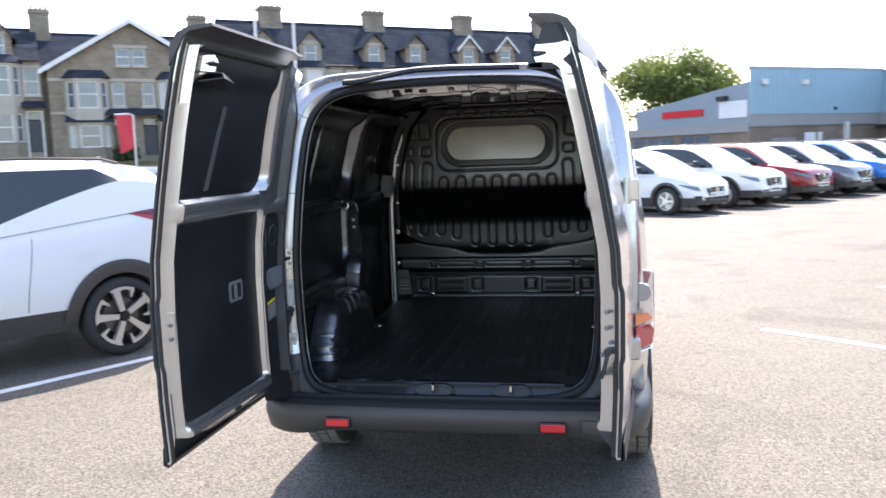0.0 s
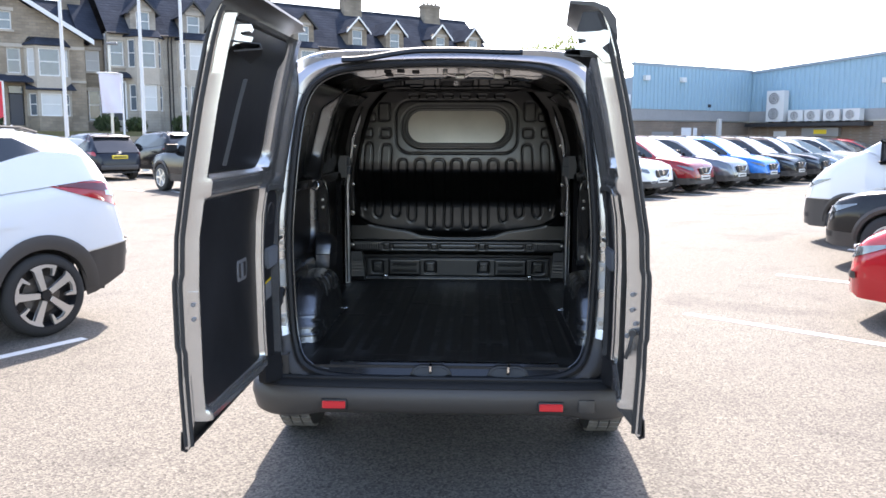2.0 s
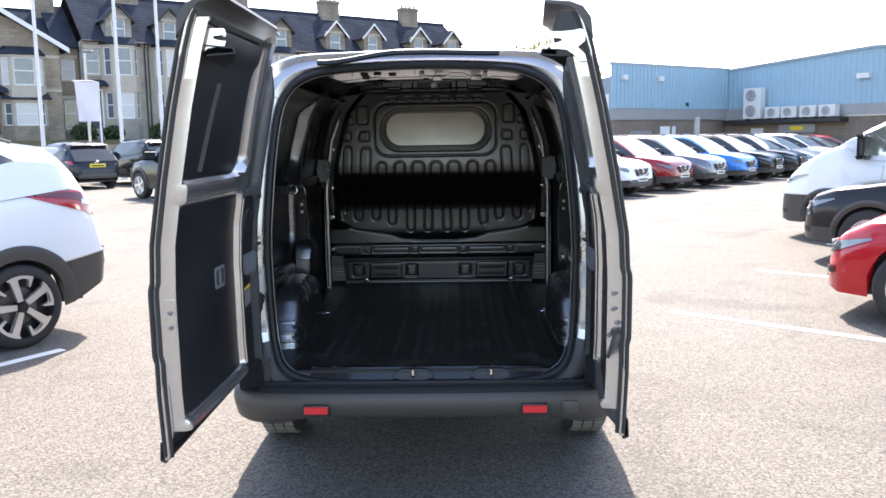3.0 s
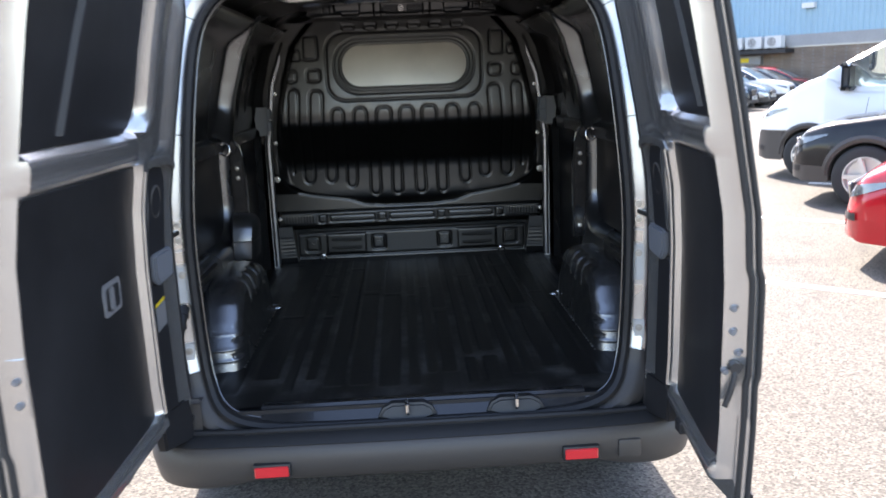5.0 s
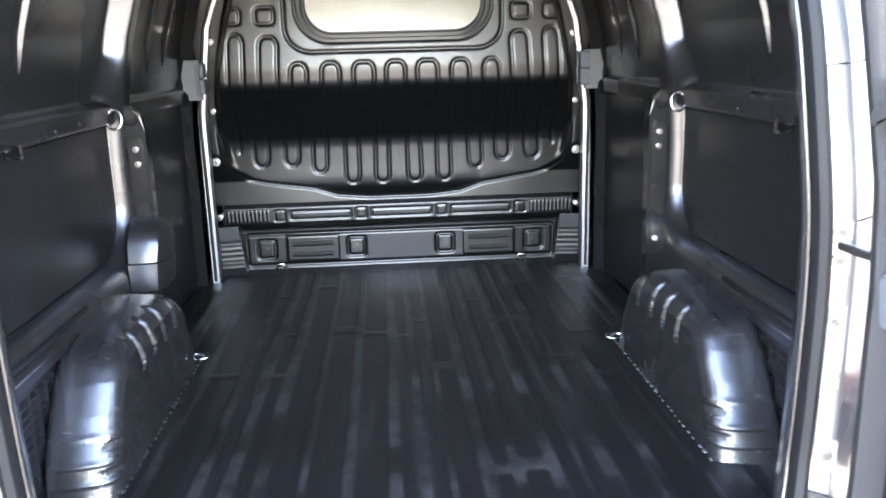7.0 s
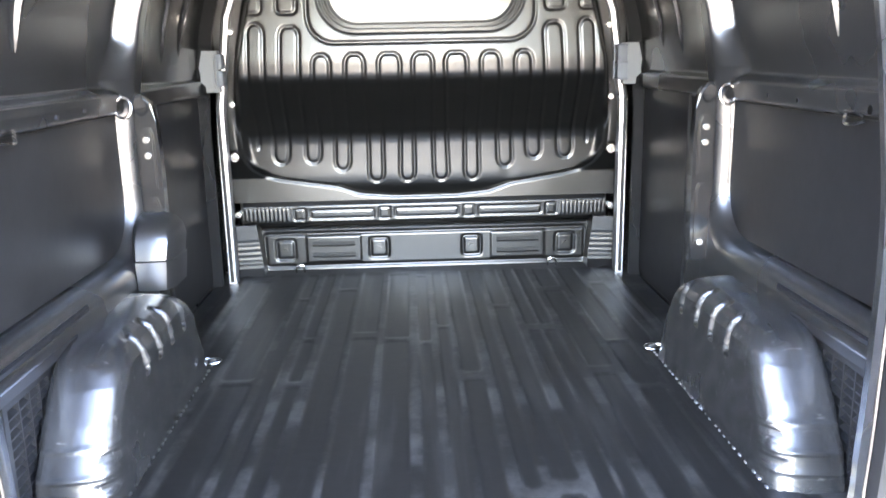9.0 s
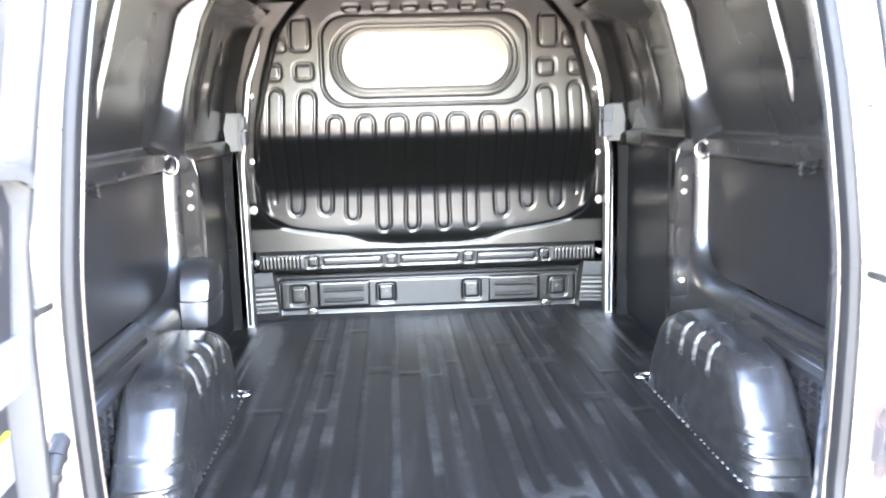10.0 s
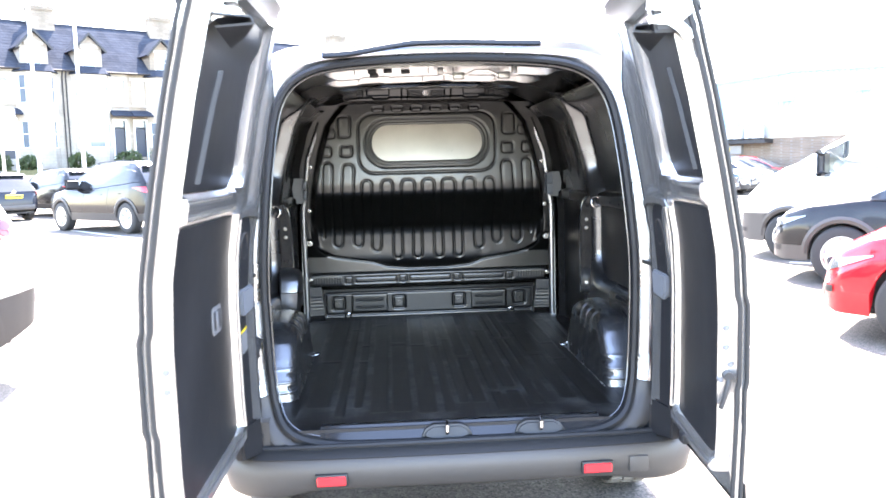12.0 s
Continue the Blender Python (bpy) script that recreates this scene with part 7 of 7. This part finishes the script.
def blue_building():
    b = thing("commercial_building", "low commercial building with blue steel cladding over brown brick", "building")
    clad_wall("cladding", PA, PB, 2.80, lambda s: 4.78 + .0 * s, b)
    clad_wall("cladding", PB, PC, 2.80, lambda s: 4.70 + .48 * (1 - abs(s * 16.5 - 7.7) / 8.8), b)
    for a, c in ((PA, PB), (PB, PC)):
        part("brick_base", slab(a, c, 0, 2.3, -.25, .0), "brick", b, smooth=0)
        part("fascia", slab(a, c, 2.3, 2.80, -.2, .05), "grey_band", b, smooth=0)
        part("conduit", slab(a, c, 2.24, 2.30, .0, .05), "steel", b, smooth=0)
    part("parapet_trim", slab(PA, PB, 4.76, 4.90, -.1, .09), "clad_trim", b, smooth=0)
    for f0, f1, z0, z1 in ((0, 7.7 / 16.5, 4.28, 5.18), (7.7 / 16.5, 1, 5.18, 4.70)):
        a, c = Vector((*PB, 0)), Vector((*PC, 0))
        p, q = a + (c - a) * f0, a + (c - a) * f1
        nrm = Vector((-.81, -.58, 0))
        bm = bmesh.new()
        prism(bm, [p + Vector((0, 0, z0 + (.42 if f0 == 0 else 0))), q + Vector((0, 0, z1)), q + Vector((0, 0, z1 + .13)), p + Vector((0, 0, z0 + .13 + (.42 if f0 == 0 else 0)))], nrm * .1)
        part("verge_trim", bm, "clad_trim", b, smooth=0)
    # roof and far walls
    bm = bmesh.new()
    a, c = Vector((*PA, 4.7)), Vector((*PB, 4.7))
    away = Vector((.22, .975, 0)) * 14
    right = Vector((.81, .58, 0)) * 26
    prism(bm, [a, c, c + away, a + away], (0, 0, .05))
    p0, p1, p2 = Vector((*PB, 4.66)), Vector((*PB, 5.16)) + Vector((.58, -.81, 0)) * 7.7, Vector((*PC, 4.66))
    loft(bm, [[p0, p1, p2], [p0 + right, p1 + right, p2 + right]])
    part("roof", bm, "clad_trim", b, smooth=0)
    part("far_wall", slab((PC[0] + right.x, PC[1] + right.y), PC, 0, 4.6, -.2, 0), "clad", b, smooth=0)
    # door with shutter, canopy, air-conditioning shelf
    f = lambda m: m / 16.5
    part("canopy", slab(PB, PC, 2.02, 2.20, .0, .75, f(.3), f(6.6)), "trim", b, smooth=0)
    door_ = part("shutter_box", slab(PB, PC, 1.55, 1.95, .0, .25, f(3.2), f(5.1)), "roller", b, smooth=0)
    for k in range(15):
        part("slat", slab(PB, PC, .03 + k * .1, .12 + k * .1, .02, .05, f(3.4), f(4.9)), "roller", door_, smooth=0)
    part("sign_panel", slab(PB, PC, 1.66, 1.86, .25, .27, f(3.85), f(4.5)), "yellow", b, smooth=0)
    part("sign_panel", slab(PB, PC, 1.45, 1.80, .0, .03, f(1.5), f(2.2)), "sign_white", b, smooth=0)
    part("sign_panel", slab(PA, PB, 1.55, 1.95, .0, .03, .40, .48), "sign_white", b, smooth=0)
    part("sign_panel", slab(PA, PB, 1.55, 1.95, .0, .03, .50, .53), "sign_white", b, smooth=0)
    part("louvre_panel", slab(PA, PB, 1.3, 1.75, .0, .03, .16, .33), "roller", b, smooth=0)
    part("meter_box", slab(PA, PB, 1.3, 1.65, .0, .15, .57, .64), "grey_pl", b, smooth=0)
    part("meter_box", slab(PA, PB, 1.2, 1.6, .0, .12, .80, .88), "grey_pl", b, smooth=0)
    for m in (.70,):
        part("downpipe", slab(PA, PB, .1, 2.4, .0, .16, m, m + .025), "ac", b, smooth=0)
    for a, c, m, z in ((PA, PB, .07, 4.1), (PA, PB, .36, 4.1), (PB, PC, f(7.0), 3.9), (PB, PC, f(10.5), 4.1)):
        la = part("floodlight", slab(a, c, z, z + .22, .04, .26, m, m + .035), "ac", b, smooth=0)
        part("lamp_arm", slab(a, c, z + .08, z + .14, .0, .12, m + .012, m + .022), "trim", la, smooth=0)
    for m in (.62,):
        part("cable", slab(PA, PB, 2.95, 4.0, .04, .06, m, m + .004), "ink", b, smooth=0)
    part("cable_box", slab(PA, PB, 2.95, 3.1, .04, .12, .61, .63), "trim", b, smooth=0)


blue_building()


def ac_unit(m0, w, z0, h, fans, label):
    f = lambda m: m / 16.5
    u = thing("air_conditioner", label, "air conditioner", "air conditioners")
    part("casing", slab(PB, PC, z0 + .05, z0 + h, .18, .55, f(m0), f(m0 + w)), "ac", u, smooth=0)
    part("foot", slab(PB, PC, z0, z0 + .06, .2, .5, f(m0 + .1), f(m0 + .18)), "trim", u, smooth=0)
    part("foot", slab(PB, PC, z0, z0 + .06, .2, .5, f(m0 + w - .18), f(m0 + w - .1)), "trim", u, smooth=0)
    d = Vector((.58, -.81, 0))
    nrm = Vector((-.81, -.58, 0))
    for k in range(fans):
        zc = z0 + .05 + (h - .05) * (k + .5) / fans
        c = Vector((*PB, 0)) + d * (m0 + w * .42) + nrm * .55 + Vector((0, 0, zc))
        r = min(w, (h - .05) / fans) * .40
        g = part("fan_grille", cyl(bmesh.new(), c, c + nrm * .02, r, 20), "grey_pl", u)
        bm = bmesh.new()
        for q in (.35, .65, .95):
            tube(bm, [c + nrm * .03 + d * (r * q * math.cos(a)) + Vector((0, 0, r * q * math.sin(a))) for a in np.linspace(0, 2 * math.pi, 18, endpoint=False)], .012, 4, True)
        part("guard_ring", bm, "ac", g)


ac_unit(1.38, .98, 2.22, 1.55, 2, "tall white air-conditioning unit with two fans")
for m0 in (2.62, 3.50, 4.48, 5.45):
    ac_unit(m0, .80, 2.22, .58, 1, "small white air-conditioning unit on the canopy")


def showroom():
    b = thing("showroom", "grey-blue showroom wing with a red sign under a sloping roof", "building")
    a, c = Vector((*PD, 0)).lerp(Vector((*PA, 0)), .12), Vector((*PA, 0))
    clad = bmesh.new()
    nrm = Vector(((c - a).y, -(c - a).x, 0)).normalized()
    prism(clad, [a + Vector((0, 0, 2.45)), c + Vector((0, 0, 2.45)), c + Vector((0, 0, 4.25)), a + Vector((0, 0, 3.35))], -nrm * .3)
    part("fascia", clad, "clad_trim", b, smooth=0)
    part("brick_base", slab(PD, PA, 0, 2.05, -.3, -.05), "brick", b, smooth=0)
    part("soffit_band", slab(PD, PA, 2.05, 2.45, -.3, .06), "grey_band", b, smooth=0)
    for q in (.1, .22, .34, .5, .62):
        part("shop_window", slab(PD, PA, .5, 1.95, -.06, -.03, q, q + .10), "pane", b, smooth=0)
    part("sign_panel", slab(PD, PA, 2.90, 3.22, .0, .08, .36, .68), "sign_red", b, "red sign panel", smooth=0)
    part("sign_panel", slab(PD, PA, 2.70, 3.45, .0, .06, .80, .99), "sign_white", b, "white sign panel", smooth=0)
    bm = bmesh.new()
    away = nrm * -5
    loft(bm, [[a - nrm * .31 + Vector((0, 0, 3.2)), c - nrm * .31 + Vector((0, 0, 4.1))], [a + away + Vector((0, 0, 3.0)), c + away + Vector((0, 0, 3.9))]])
    part("roof", thicken(bm, .1), "clad_trim", b, smooth=0)
    part("floodlight", slab(PD, PA, 3.5, 3.7, .02, .25, .80, .86), "trim", b, smooth=0)


showroom()


# ---- flagpoles, flags, street lamp ----
def flagpole(x, y, h, label):
    t = thing("flagpole", label, "flagpole", "flagpoles", at=Matrix.Translation((x, y, 0)))
    part("pole", cyl(bmesh.new(), (0, 0, 0), (0, 0, h), .085, 12, .05), "pole", t)
    part("base", cyl(bmesh.new(), (0, 0, 0), (0, 0, .25), .16, 12, .13), "steel", t)
    part("finial", cyl(bmesh.new(), (0, 0, h), (0, 0, h + .14), .06, 10, .02), "pole", t)


for x, y in ((-17.0, 30.7), (-14.3, 32.1), (-12.75, 32.7)):
    flagpole(x, y, 13.0, "tall white flagpole at the car park's edge")


def banner(x, y, z, w, h, material, label, lean=0.0):
    t = thing("banner_flag", label, "flag", "banner flags", at=pose(x, y, 0, 0, 0, 22))
    part("pole", tube(bmesh.new(), [(0, 0, 0), (0, 0, z + h), (-w * .3, 0, z + h + .03), (-w * 1.12, 0, z + h + .02)], .035, 8), "pole", t)
    bm = bmesh.new()
    rows = []
    for k in range(15):
        f = k / 14
        rows.append([(-.03 - w * g * (1 - .08 * f), .10 * math.sin(g * 5 + f * 4) * (.3 + f), z + h * (1 - f) - lean * g * f) for g in np.linspace(0, 1, 11)])
    loft(bm, rows)
    part("cloth", thicken(bm, .006), material, t)


banner(-13.35, 27.9, 2.35, .78, 1.45, "flag_white", "pale lilac banner flag on a white pole")
banner(-16.75, 25.8, 2.15, .58, 1.25, "flag_red", "red banner flag on a white pole", .2)
lamp = thing("street_lamp", "slim grey street lamp by the houses", "street lamp", at=Matrix.Translation((-19.0, 39.5, 0)))
part("column", cyl(bmesh.new(), (0, 0, 0), (0, 0, 6.2), .09, 10, .06), "steel", lamp)
part("lantern", B(-.10, .45, -.12, .12, 6.15, 6.28, .04, 2), "grey_pl", lamp)
